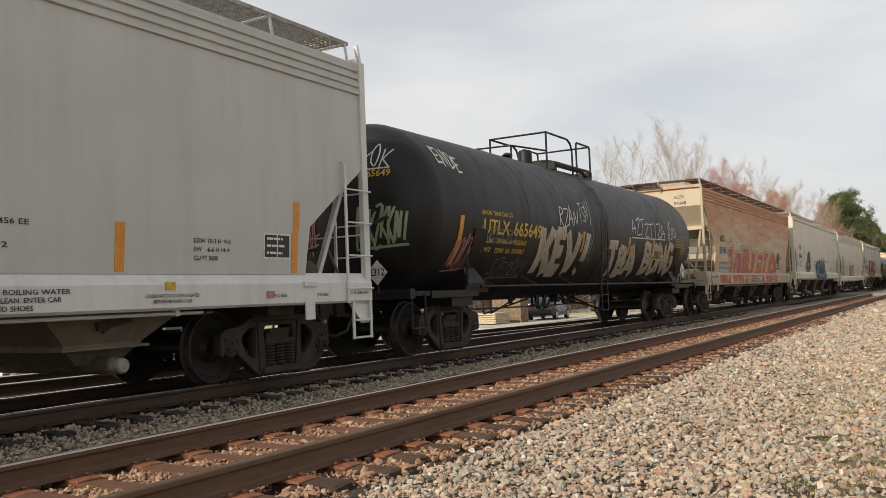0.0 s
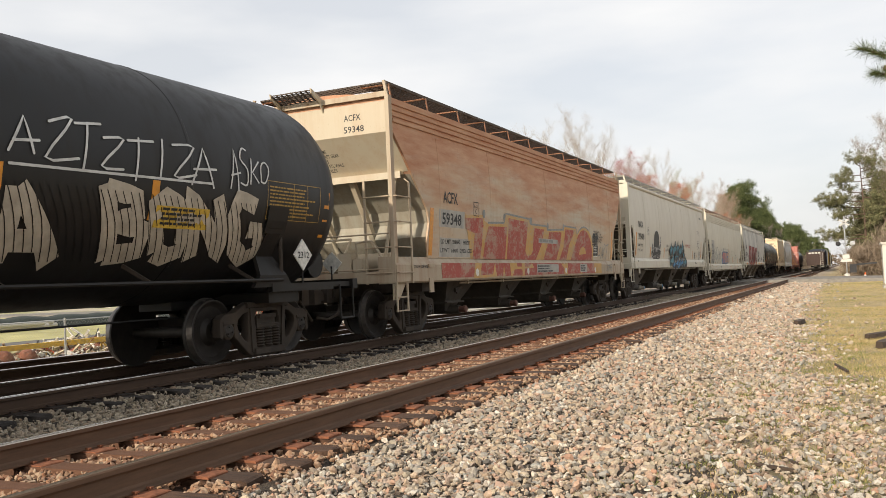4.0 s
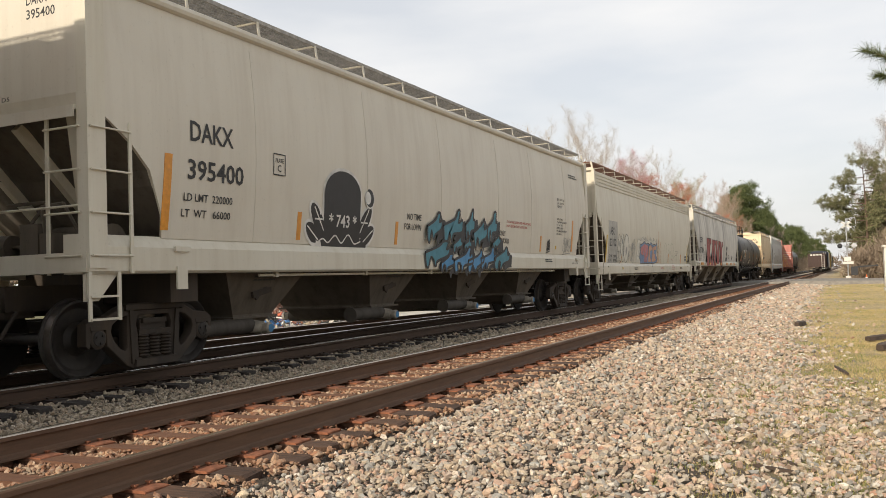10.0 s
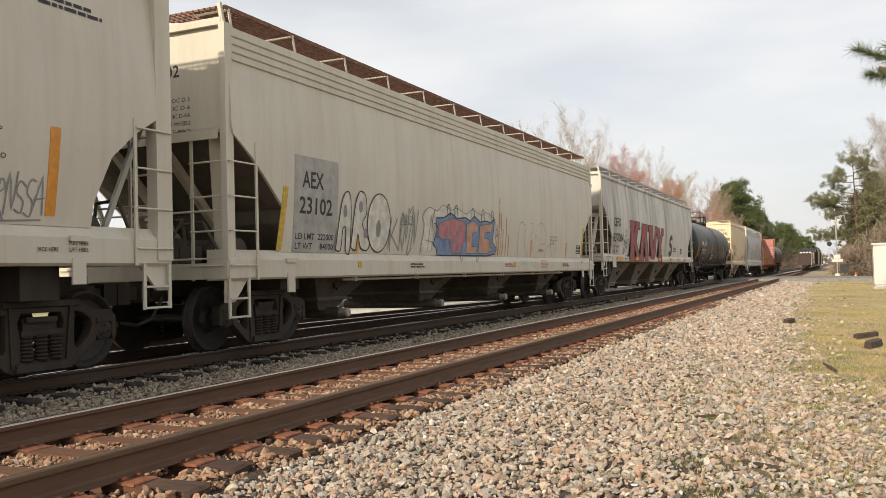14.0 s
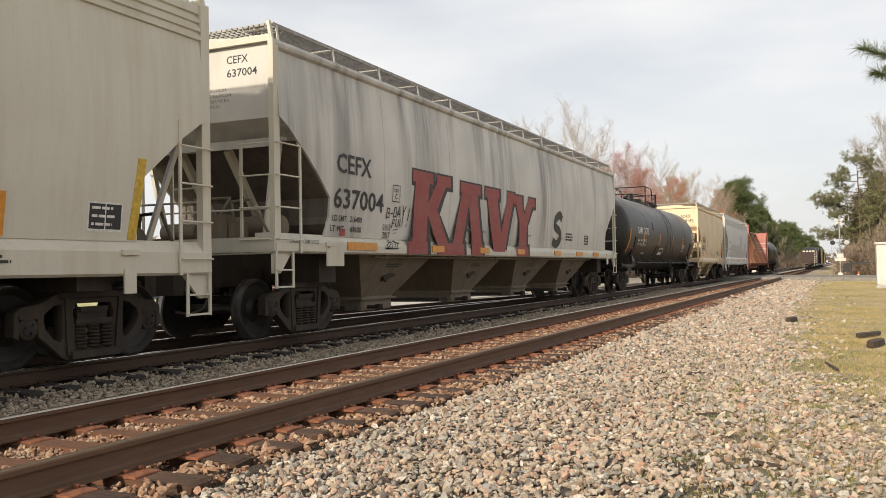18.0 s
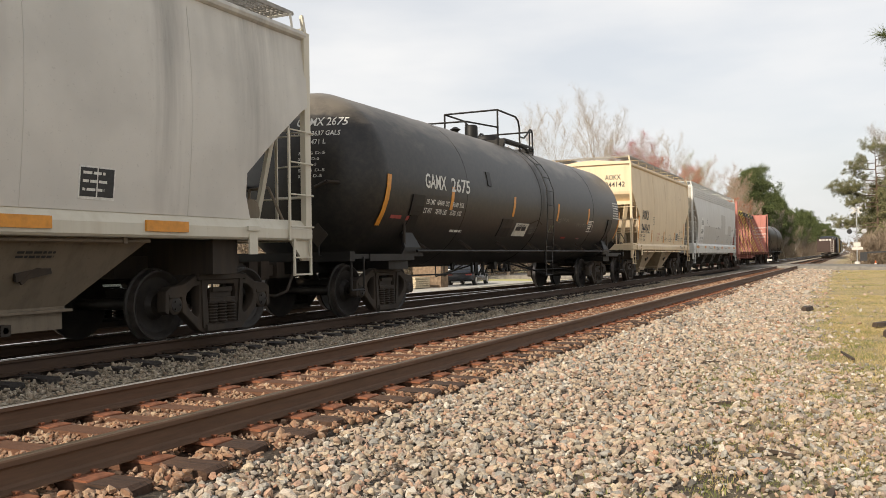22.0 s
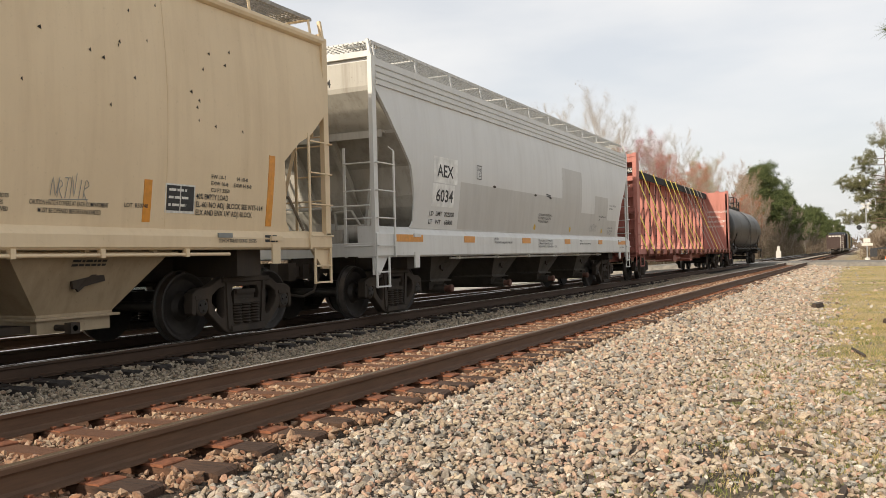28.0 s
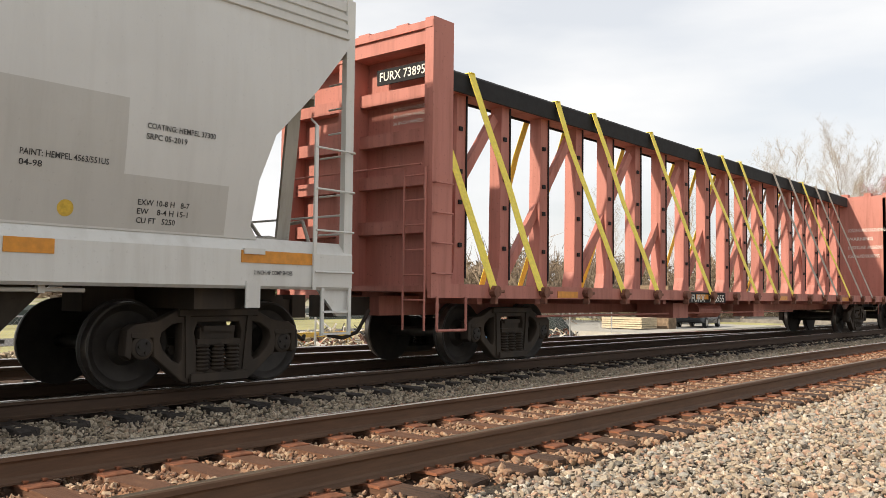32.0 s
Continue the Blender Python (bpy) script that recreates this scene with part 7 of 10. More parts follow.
def head_strokes(parent, lines, width, mat, face, name="graffiti"):
    s = Shape()
    for ln in lines:
        for (a, b), (c, d) in zip(ln, ln[1:]):
            n = max(1, int(math.hypot(c - a, d - b) / 0.1))
            nx, nz = -(d - b), c - a
            q = math.hypot(nx, nz) or 1
            nx, nz = nx / q * width / 2, nz / q * width / 2
            for i in range(n):
                p0, p1 = (a + (c - a) * i / n, b + (d - b) * i / n), (a + (c - a) * (i + 1) / n, b + (d - b) * (i + 1) / n)
                s.add([(p[0] + j * nx, face(p[0] + j * nx, p[1] + j * nz), p[1] + j * nz) for p, j in ((p0, -1), (p1, -1), (p1, 1), (p0, 1))], [(0, 1, 2, 3)])
    return part(name, s, mat, parent)


def head_letter(parent, string, x, z, h, mat, face, width):
    me = text_flat(string, h, width)
    me.materials.append(mat)
    for v in me.vertices:
        v.co = (x + v.co.x, face(x + v.co.x, z + v.co.y), z + v.co.y)
    return part("lettering", me, None, parent)


patch(th, h - 1.18, h - 1.05, 1.6, 2.5, ORANGE, lambda z: pf(z) - 0.05, 0.05, 0.06)
hf = head_face(h - 0.22, 1.62, 2.5, -1)
head_letter(th, "UTLX 665649", 0.0, 3.05, 0.12, YELLOW_INK, hf, 0.95)
head_strokes(th, scribble(86, 0.3, 1.2, 1.9, 2.5, 8, 0.0, 5), 0.045, SPRAY["green"], hf)
head_strokes(th, scribble(87, -0.3, 0.9, 3.2, 3.6, 7, 0.0, 5), 0.025, SPRAY["pale"], hf)
head_strokes(th, scribble(88, -1.2, -0.5, 2.0, 3.3, 7, 0.0, 5), 0.03, SPRAY["rose"], hf)
for k in (-1, 1):
    me = text_flat("2312", 0.12, 0.3)
    me.materials.append(INK)
    for v in me.vertices:
        v.co = (0.8 + v.co.x if k < 0 else 1.1 - v.co.x, k * (h + 0.06) + k * 0.006, 1.37 + v.co.y)
    part("lettering", me, None, th)
s = Shape()
s.add([(x, h - 1.66 + a * 0.24, 1.52 + b * 0.24) for x in (1.52, 1.5) for a, b in ((0, 1), (1, 0), (0, -1), (-1, 0))], [(0, 1, 2, 3)[::-1], (4, 5, 6, 7), (0, 1, 5, 4), (1, 2, 6, 5), (2, 3, 7, 6), (3, 0, 4, 7)])
board = part("hazard_placard", s, WHITE_INK, th, "white diamond hazard placard")
s = Shape()
s.pipe([(1.49, h - 1.66, 1.5), (1.49, h - 1.66, 1.1)], 0.015)
part("placard_holder", s, P_BLACK2, board)
letter(th, "2312", h - 1.81, 1.47, 0.1, INK, lambda z: 1.52, 0.3)

th, pf, h = tank("dusty black tank car with white stencilled numbers", 42.72, 61.47, 1.625, 2.445, P_BLACK2, -0.8, 1.85, -0.48, 0.29, 0.55)
letter(th, "GAMX", -6.78, 2.36, 0.28, WHITE_INK, pf, 0.95)
letter(th, "2675", -5.6, 2.36, 0.28, WHITE_INK, pf, 0.95)
letter(th, "LD LMT  184300  LBS     83600  KGS", -6.66, 2.05, 0.1, WHITE_INK, pf, 1.75)
letter(th, "LT WT     78700  LBS     35700  KGS", -6.7, 1.88, 0.1, WHITE_INK, pf, 1.75)
reflectors(th, pf, (-8.25,), 1.6, 2.5, 0.14, None, 0.1)
reflectors(th, pf, (-5.5, -1.95, 1.47, 4.49), 1.98, 2.45, 0.13)
patch(th, -7.3, -7.05, 1.72, 1.8, SPRAY["red"], pf)
patch(th, -7.9, -7.5, 1.74, 1.8, SPRAY["red"], pf)
patch(th, 2.4, 2.8, 1.52, 1.57, SPRAY["red"], pf)
patch(th, 3.9, 4.2, 1.52, 1.56, SPRAY["rose"], pf)
bars(th, -5.2, 1.55, 0.8, 1, 0.05, WHITE_INK, pf)
board = patch(th, -1.56, -0.67, 1.53, 1.84, SPRAY["cream"], pf, 0.012, 0.0, "emergency_sign", "cream emergency call sign")
letter(th, "FOR CHEMICAL EMERGENCY", -1.46, 1.76, 0.05, INK, pf, 0.68, 0.016)
letter(th, "CALL", -1.4, 1.69, 0.05, INK, pf, 0.16, 0.016)
bars(th, -1.2, 1.715, 0.4, 1, 0.045, INK, pf, 1.0, 0.016, 4)
bars(th, -1.5, 1.66, 0.76, 1, 0.09, INK, pf, 1.0, 0.016, 5)
# jacket pads, chevron above the data marks, bolted boxes
for y0, y1, z0, z1 in ((-2.55, -1.86, 1.5, 1.91), (-3.64, -3.42, 2.6, 2.92)):
    patch(th, y0, y1, z0, z1, P_BLACK, pf, 0.02, 0.0, "jacket_pad", "flat black pad on the jacket")
strokes(th, [[(-0.67, 1.84), (-0.14, 1.95), (0.26, 1.86)]], 0.025, P_CAST, pf, 0.02, "rain_strip")
for y, n, w in ((-0.52, 5, 0.36), (-0.1, 4, 0.34), (1.6, 3, 0.26)):
    bars(th, y, 1.76 if y < 1 else 2.02, w, n, 0.022, FADED_WHITE, pf, 1.9)
strokes(th, [[(1.02, 1.62), (1.06, 1.74), (1.03, 1.85)], [(1.24, 1.66), (1.3, 1.88)], [(1.22, 1.82), (1.3, 1.9), (1.37, 1.8)]], 0.02, SPRAY["green"], pf, 0.01, "graffiti", "yellow-green sprayed arrows")
strokes(th, [smooth_line([(y0 + 0.1 * i, z + d * ((-1) ** i) * (1 + (i * 7 % 3) * 0.5)) for i in range(n)], 3) for y0, z, d, n in ((1.8, 2.04, 0.025, 8), (3.3, 1.93, 0.03, 11))], 0.012, SPRAY["grey"], pf, 0.01, "graffiti")
strokes(th, [[(4.55, 1.76), (5.1, 1.76), (5.1, 2.08), (4.55, 2.08), (4.55, 1.76)], [(4.82, 1.76), (4.82, 2.08)]], 0.02, WHITE_INK, pf, 0.01, "lettering")
bars(th, 4.6, 2.02, 0.44, 4, 0.03, WHITE_INK, pf, 2.0)
bars(th, 7.4, 2.75, 0.9, 7, 0.04, WHITE_INK, pf, 2.1)
patch(th, h - 1.18, h - 1.05, 1.6, 2.5, ORANGE, lambda z: pf(z) - 0.05, 0.05, 0.06)
hf = head_face(h - 0.4, 1.625, 2.445, -1)
head_letter(th, "GAMX 2675", 0.15, 3.35, 0.15, WHITE_INK, hf, 0.9)
head_letter(th, "CAPY 23637 GALS", 0.12, 3.17, 0.09, WHITE_INK, hf, 0.85)
head_letter(th, "89471 L", 0.35, 3.02, 0.09, WHITE_INK, hf, 0.4)
for i in range(5):
    head_letter(th, "SPRG D-5", 0.25, 2.84 - 0.1 * i, 0.05, WHITE_INK, hf, (0.5, 0.4, 0.35, 0.5, 0.45)[i])

tank("plain black tank car with weathered shell", 120.25, 138.05, 1.6, 2.5, P_BLACK2)

# ---- centre-beam lumber car, empty but for its straps ----
P_WINCH = plain("rusty_winch", (0.2, 0.085, 0.055), 0.7, 0.2, 0.4)
P_STRAP = plain("yellow_webbing", (0.86, 0.7, 0.09), 0.6, 0, 0.12, 20)
P_STRAP2 = plain("grey_strap", (0.36, 0.31, 0.25), 0.7, 0, 0.2)
P_FELT = plain("black_rubber", (0.012, 0.012, 0.013), 0.85, 0, 0.4)


def centre_beam(a, b):
    h, u = (b - a) / 2, (a + b) / 2
    th = thing("lumber_car", "faded red centre-beam lumber car with yellow straps", "railway car", (TRAIN_X, u, 0), group="freight train cars")
    s = Shape()
    s.box(-0.35, 0.35, -h + 0.3, h - 0.3, 0.72, 1.0).box(-1.5, 1.5, -h + 0.1, h - 0.1, 1.06, 1.14)
    for i in range(16):
        y = -h + 1.2 + i * (2 * h - 2.4) / 15
        s.box(-1.45, 1.45, y - 0.06, y + 0.06, 0.9, 1.06)
    part("deck", s, P_RED, th)
    for k in (-1, 1):
        s = Shape()
        s.box(*sorted((k * 1.5, k * 1.56)), -h + 0.02, h - 0.02, 0.98, 1.17)
        part("side_sill", s, P_RED, th)
        for i in range(18):
            y = -10.75 + i * 1.265
            s = Shape()
            s.lathe((k * 1.53 if k > 0 else -1.66, y, 1.08), [(0, 0.085), (0.13, 0.085)], 10)
            s.box(*sorted((k * 1.54, k * 1.64)), y - 0.03, y + 0.03, 0.9, 1.05).rod((k * 1.6, y - 0.1, 1.08), (k * 1.6, y + 0.22, 1.08), 0.025)
            part("strap_winch", s, P_WINCH, th)
        for y0 in (-9.05, -3.9, 0.9, 6.2):
            patch(th, y0, y0 + 0.6, 1.0, 1.1, ORANGE, lambda z: k * 1.563 if k > 0 else 1.563, 0.004, 0, "reflector") if k > 0 else None
    # bulkheads
    for k in (-1, 1):
        yb = k * (h - 0.42)
        s = Shape()
        s.box(-1.5, 1.5, yb - 0.03, yb + 0.03, 1.14, 4.55)
        part("bulkhead_sheet", s, P_RED, th)
        for sx in (-1, 1):
            s = Shape()
            s.box(*sorted((sx * 1.55, sx * 1.4)), *sorted((k * (h - 0.03), k * (h - 0.45))), 1.1, 4.72)
            part("bulkhead_post", s, P_RED, th)
        s = Shape()
        s.box(-0.32, -0.02, *sorted((k * (h - 0.08), k * (h - 0.42))), 1.1, 4.45)
        part("bulkhead_post", s, P_RED, th)
        for z in (1.95, 2.6, 3.2, 3.8):
            s = Shape()
            s.box(-1.4, 1.4, *sorted((k * (h - 0.22), k * (h - 0.4))), z - 0.09, z + 0.09)
            part("bulkhead_rib", s, P_RED, th)
        s = Shape()
        s.box(-1.54, 1.54, *sorted((k * (h - 0.06), k * (h - 0.42))), 4.38, 4.62)
        for x in (-0.9, 0.05, 0.8):
            s.box(x, x + 0.22, *sorted((k * (h - 0.1), k * (h - 0.4))), 4.62, 4.74)
        s.box(-1.54, 1.54, *sorted((k * (h - 0.02), k * (h - 0.06))), 4.58, 4.68)
        part("bulkhead_top", s, P_RED, th)
        s = Shape()
        s.box(-1.3, -0.3, *sorted((k * (h - 0.05), k * (h - 0.6))), 0.95, 1.14)
        part("end_platform", s, P_RED, th)
        for x in (1.1, 1.48):
            s = Shape()
            s.rod((x, k * (h + 0.02), 0.55), (x, k * (h + 0.02), 2.7), 0.016)
            part("ladder_stile", s, P_RED, th)
        for i in range(6):
            z = 0.95 + i * 0.33
            s = Shape()
            s.rod((1.1, k * (h + 0.02), z), (1.48, k * (h + 0.02), z), 0.013)
            part("rung", s, P_RED, th)
        s = Shape()
        s.pipe([(1.6, k * (h - 0.1), 1.0), (1.6, k * (h - 0.1), 0.55), (1.6, k * (h - 0.7), 0.55), (1.6, k * (h - 0.7), 1.0)], 0.02)
        part("stirrup_step", s, P_RED, th)
        for i in range(4):
            z = 1.3 + i * 0.4
            s = Shape()
            s.pipe([(1.55, k * (h - 0.05), z), (1.61, k * (h - 0.05), z), (1.61, k * (h - 0.4), z)], 0.013)
            part("grab_iron", s, P_RED, th)
        s = Shape()
        s.pipe([(-1.4, k * (h + 0.01), 2.75), (1.4, k * (h + 0.01), 2.75)], 0.014)
        part("end_handrail", s, P_RED, th)
    # centre beam: top chord, uprights, diagonals
    s = Shape()
    s.box(-0.2, 0.2, -h + 0.45, h - 0.45, 4.3, 4.42)
    part("top_chord", s, P_RED, th)
    s = Shape()
    s.loft([[(x, y, z) for x, z in ((-0.28, 4.28), (-0.24, 4.28), (-0.24, 4.424), (0.24, 4.424), (0.24, 4.28), (0.28, 4.28), (0.28, 4.58), (0.24, 4.62), (-0.24, 4.62), (-0.28, 4.58))] for y in (-h + 0.46, h - 0.46)])
    part("top_padding", s, P_FELT, th, "black rubber padding on the top chord")
    for i in range(19):
        y = -10.98 + i * 1.22
        if abs(y) > h - 0.5:
            continue
        up = Shape()
        up.loft([[(-0.12, y - d0, z), (-0.12, y + 0.16, z), (0.12, y + 0.16, z), (0.12, y - d0, z)] for d0, z in ((0.2, 1.14), (0.1, 1.5), (0.06, 4.3))])
        u2 = part("upright", up, P_RED, th)
        s = Shape()
        s.box(-0.125, 0.14, y + 0.162, y + 0.19, 1.3, 4.3)
        for z in (1.8, 2.5, 3.0, 3.7):
            s.box(0.122, 0.15, y - 0.02, y + 0.06, z, z + 0.07)
        part("edge_strip", s, P_FELT, u2, "black rubber edge strip")
    for i in range(9):
        y = -10.98 + 2 * i * 1.22 + 0.1
        s = Shape()
        s.beam((0.0, y, 1.25), (0.0, y + 2.2, 4.1), 0.1, 0.17)
        if y + 2.2 < h - 0.5:
            part("diagonal_brace", s, P_RED, th)
    for i, y in enumerate((-10.75, -9.55, -6.97, -5.65, -3.2, -0.6, 0.7, 1.9, 4.4, 5.7, 6.9, 8.2, 9.4)):
        for k in (-1, 1):
            s = Shape()
            w = 0.085
            s.loft([[(k * x, y + d - w, z), (k * x, y + d + w, z), (k * (x - 0.008), y + d + w, z), (k * (x - 0.008), y + d - w, z)] for x, z, d in ((0.3, 4.64, -0.12), (0.31, 4.58, -0.12), (0.62, 3.7, -0.11 + 0.05 * math.sin(i * 2.3)), (0.95, 2.8, -0.06 + 0.06 * math.sin(i * 1.7)), (1.27, 1.95, -0.02), (1.6, 1.1, 0.0))])
            part("strap", s, P_STRAP2 if i in (8, 9, 11, 12) else P_STRAP, th)
        s = Shape()
        s.box(-0.32, 0.32, y - 0.17, y - 0.07, 4.635, 4.645)
        part("strap", s, P_STRAP2 if i in (8, 9, 11, 12) else P_STRAP, th)
    s = Shape()
    s.box(0.5, 1.3, -4.4, -3.7, 0.62, 0.92).rod((0.9, -2.6, 0.75), (0.9, -1.4, 0.75), 0.16, 12).rod((1.2, -h + 3, 0.7), (1.2, 3, 0.72), 0.018).box(0.7, 1.2, 0.2, 0.9, 0.6, 0.92)
    part("brake_rigging", s, P_RED, th)
    ef = lambda z: -h + 0.02
    letter(th, "FURX   738955", -4.15, 0.95, 0.15, WHITE_INK, lambda z: 1.566, 1.65)
    s = Shape()
    s.box(1.566 - 0.01, 1.566 - 0.002, -4.25, -2.4, 0.93, 1.14)
    part("number_panel", s, P_FELT, th)
    s = Shape()
    s.box(0.35, 1.38, -h + 0.19, -h + 0.215, 3.98, 4.2)
    part("number_panel", s, P_FELT, th)
    letter_end(th, "FURX 738955", 0.4, lambda z: -h + 0.19, 4.03, 0.13, WHITE_INK, 0.95)
    for i in range(3):
        letter_end(th, "36 INCH WHEELS", 0.5, lambda z: -h + 0.38, 3.62 - 0.1 * i, 0.05, WHITE_INK, (0.6, 0.72, 0.62)[i])
    for i in range(4):
        z = 3.4 - i * 0.3
        me = text_flat("WARNING" if i == 1 else "LOADING AND UNLOADING", 0.12, (1.2, 0.8, 1.1, 1.0)[i])
        me.materials.append(WHITE_INK)
        for v in me.vertices:
            v.co = (0.28 + v.co.x, h - 0.42 - 0.036, z + v.co.y)
        part("lettering", me, None, th)
    trucks(th, (-h + 2.5, h - 2.5))
    coupler(th, h)
    TRAIN.append((th, u))


centre_beam(95.03, 119.23)


# ---- road crossing ----
M_ROAD = plain("worn_road", (0.19, 0.172, 0.145), 0.9, 0, 0.3, 3, 0.4)
M_ASPHALT = plain("asphalt", (0.11, 0.105, 0.1), 0.9, 0, 0.3, 3, 0.4)
M_CONC = plain("pale_concrete", (0.42, 0.4, 0.35), 0.9, 0, 0.2, 3, 0.3)
M_WHITE = paint("white_paint", (0.6, 0.58, 0.53), (0.45, 0.4, 0.33), 0.5, 0.3, 0.2)
M_DKSTEEL = plain("dark_steel", (0.03, 0.03, 0.032), 0.6, 0.3, 0.3)
M_ALU = plain("aluminium", (0.5, 0.5, 0.5), 0.4, 0.8, 0.15)
M_ORANGE = plain("cone_orange", (0.7, 0.14, 0.03), 0.6, 0, 0.1)
M_WOODG = plain("grey_wood", (0.2, 0.14, 0.09), 0.9, 0, 0.4, 6, 0.5)

RX = [-120, -40, -22, -17, -2.4, 0.5, 4, 12, 60, 200]
RZ = [-0.75, -0.7, -0.6, -0.03, -0.025, -0.1, -0.2, -0.28, -0.34, -0.36]
s = Shape()
s.loft([[(x, 71.9 - 0.04 * x, z), (x, 86.5 - 0.04 * x, z), (x, 86.9 - 0.04 * x, z - 0.6), (x, 71.5 - 0.04 * x, z - 0.6)] for x, z in zip(RX, RZ)])
road = new("road", s.mesh("road", M_ROAD))
tagged(road, "worn grey asphalt road over the level crossing", "road", kind="structure")


def crossing_signal(x, y, z0):
    th = thing("crossing_signal", "silver level-crossing signal mast with lamps and signs", "signal", (x, y, z0))
    s = Shape()
    s.lathe((0, 0, 0), [(0, 0.26), (0.4, 0.24), (0.45, 0.1)], 10, "z")
    part("base", s, M_WHITE, th)
    s = Shape()
    s.rod((0, 0, 0.4), (0, 0, 5.9), 0.06, 10)
    part("mast", s, M_ALU, th)
    for k in (-1, 1):
        s = Shape()
        s.lathe((k * 0.62, -0.12, 3.3), [(0, 0.23), (0.03, 0.23)], 16, "y")
        s.lathe((k * 0.62, -0.3, 3.3), [(0, 0.12), (0.2, 0.12)], 12, "y")
        lamp = part("lamp", s, M_DKSTEEL if k < 0 else M_ALU, th)
        s = Shape()
        s.rod((0, -0.05, 3.3), (k * 0.55, -0.05, 3.3), 0.03)
        part("lamp_arm", s, M_ALU, lamp)
    s = Shape()
    s.box(-0.45, 0.5, -0.13, -0.1, 1.55, 1.8)
    part("sign", s, M_WHITE, th)
    s = Shape()
    s.box(-0.3, 0.3, -0.14, -0.11, 1.85, 2.25)
    part("sign", s, M_WHITE, th)
    for a in (35, -35):
        s = Shape()
        s.box(-0.5, 0.5, -0.03, 0, -0.08, 0.08, pose(0, -0.1, 5.3, 0, a, 0))
        part("crossbuck_board", s, M_WHITE, th)
    s = Shape()
    s.box(0.25, 0.85, -0.1, 0.3, 0.5, 1.3)
    part("gate_box", s, M_DKSTEEL, th)
    s = Shape()
    s.beam((0.6, 0.1, 1.25), (2.6, 0.1, 1.35), 0.06, 0.16)
    part("arm", s, M_DKSTEEL, th)
    s = Shape()
    s.pipe([(0, 0, 5.8), (0.5, 0, 6.0), (0.8, 0, 5.95), (0.85, 0, 5.4)], 0.03)
    part("bell_bracket", s, M_ALU, th)


crossing_signal(0.3, 91.0, -0.36)
th = thing("traffic_cone", "orange traffic cone beside the road", "traffic cone", (1.8, 88.6, -0.36))
s = Shape()
s.lathe((0, 0, 0.03), [(0, 0.14), (0.5, 0.025), (0.51, 0.0)], 14, "z")
part("body", s, M_ORANGE, th)
s = Shape()
s.box(-0.17, 0.17, -0.17, 0.17, 0, 0.035)
part("foot", s, M_ORANGE, th)
s = Shape()
s.lathe((0, 0, 0.2), [(0, 0.108), (0.1, 0.085)], 14, "z")
part("band", s, M_WHITE, th)

th = thing("equipment_cabinet", "white metal trackside equipment cabinet on a concrete base", "cabinet", (2.68, 52.0, -0.4))
s = Shape()
s.box(-0.8, 0.8, -0.8, 0.8, 0.0, 0.18)
part("foot", s, M_CONC, th)
s = Shape()
s.box(-0.75, 0.75, -0.75, 0.75, 0.25, 2.35).box(-0.7, 0.7, -0.7, 0.7, 0.18, 0.25)
part("body", s, M_WHITE, th)
s = Shape()
s.box(-0.82, 0.82, -0.82, 0.82, 2.35, 2.45)
part("roof", s, M_WHITE, th)
s = Shape()
s.box(-0.62, 0.62, -0.78, -0.755, 0.4, 2.2)
d = part("door", s, M_WHITE, th)
s = Shape()
s.box(0.45, 0.5, -0.82, -0.78, 1.1, 1.35)
part("handle", s, M_ALU, d)

th = thing("marker_post", "short white marker post beside the far track", "post", (-11.5, 139, -0.35))
s = Shape()
s.box(-0.35, 0.35, -0.15, 0.15, 0, 1.2).box(-0.2, 0.2, -0.1, 0.1, 1.2, 1.9)
part("post", s, M_WHITE, th)


# ---- train standing beyond the crossing ----
def boxcar(y, paint_mat, top, L, label):
    th = thing("boxcar", label, "railway car", (-4.75, y, 0), group="standing train cars")
    h = L / 2
    s = Shape()
    s.box(-1.52, 1.52, -h, h, 1.0, top)
    part("body", s, paint_mat, th)
    s = Shape()
    s.loft([[(x, yy, top + 0.02 + 0.12 * (1 - (x / 1.55) ** 2)) for x in (1.55, 0.8, 0, -0.8, -1.55)] + [(-1.55, yy, top), (1.55, yy, top)] for yy in (-h, h)])
    part("roof", s, paint_mat, th)
    for i in range(5):
        z = 1.2 + (top - 1.4) * i / 4
        s = Shape()
        s.box(-1.4, 1.4, -h - 0.07, -h, z, z + 0.14)
        part("end_rib", s, paint_mat, th)
    for i in range(int(L / 1.5)):
        s = Shape()
        yy = -h + 0.7 + i * 1.5
        s.box(1.52, 1.58, yy - 0.06, yy + 0.06, 1.05, top - 0.05)
        part("side_rib", s, paint_mat, th)
    s = Shape()
    for x in (0.9, 1.35):
        s.rod((x, -h - 0.1, 0.6), (x, -h - 0.1, top - 0.2), 0.025)
    for i in range(7):
        s.rod((0.9, -h - 0.1, 0.7 + i * 0.4), (1.35, -h - 0.1, 0.7 + i * 0.4), 0.02)
    part("end_ladder", s, M_WHITE, th)
    for k in (-1, 1):
        for d in (-0.9, 0.9):
            s = Shape()
            s.rod((-0.8, k * (h - 1.8) + d, 0.46), (0.8, k * (h - 1.8) + d, 0.46), 0.46, 14)
            part("wheelset", s, P_WHEEL, th)
    s = Shape()
    s.box(-0.3, 0.3, -h - 0.3, h, 0.7, 1.0)
    part("underframe", s, P_CAST, th)
    return th


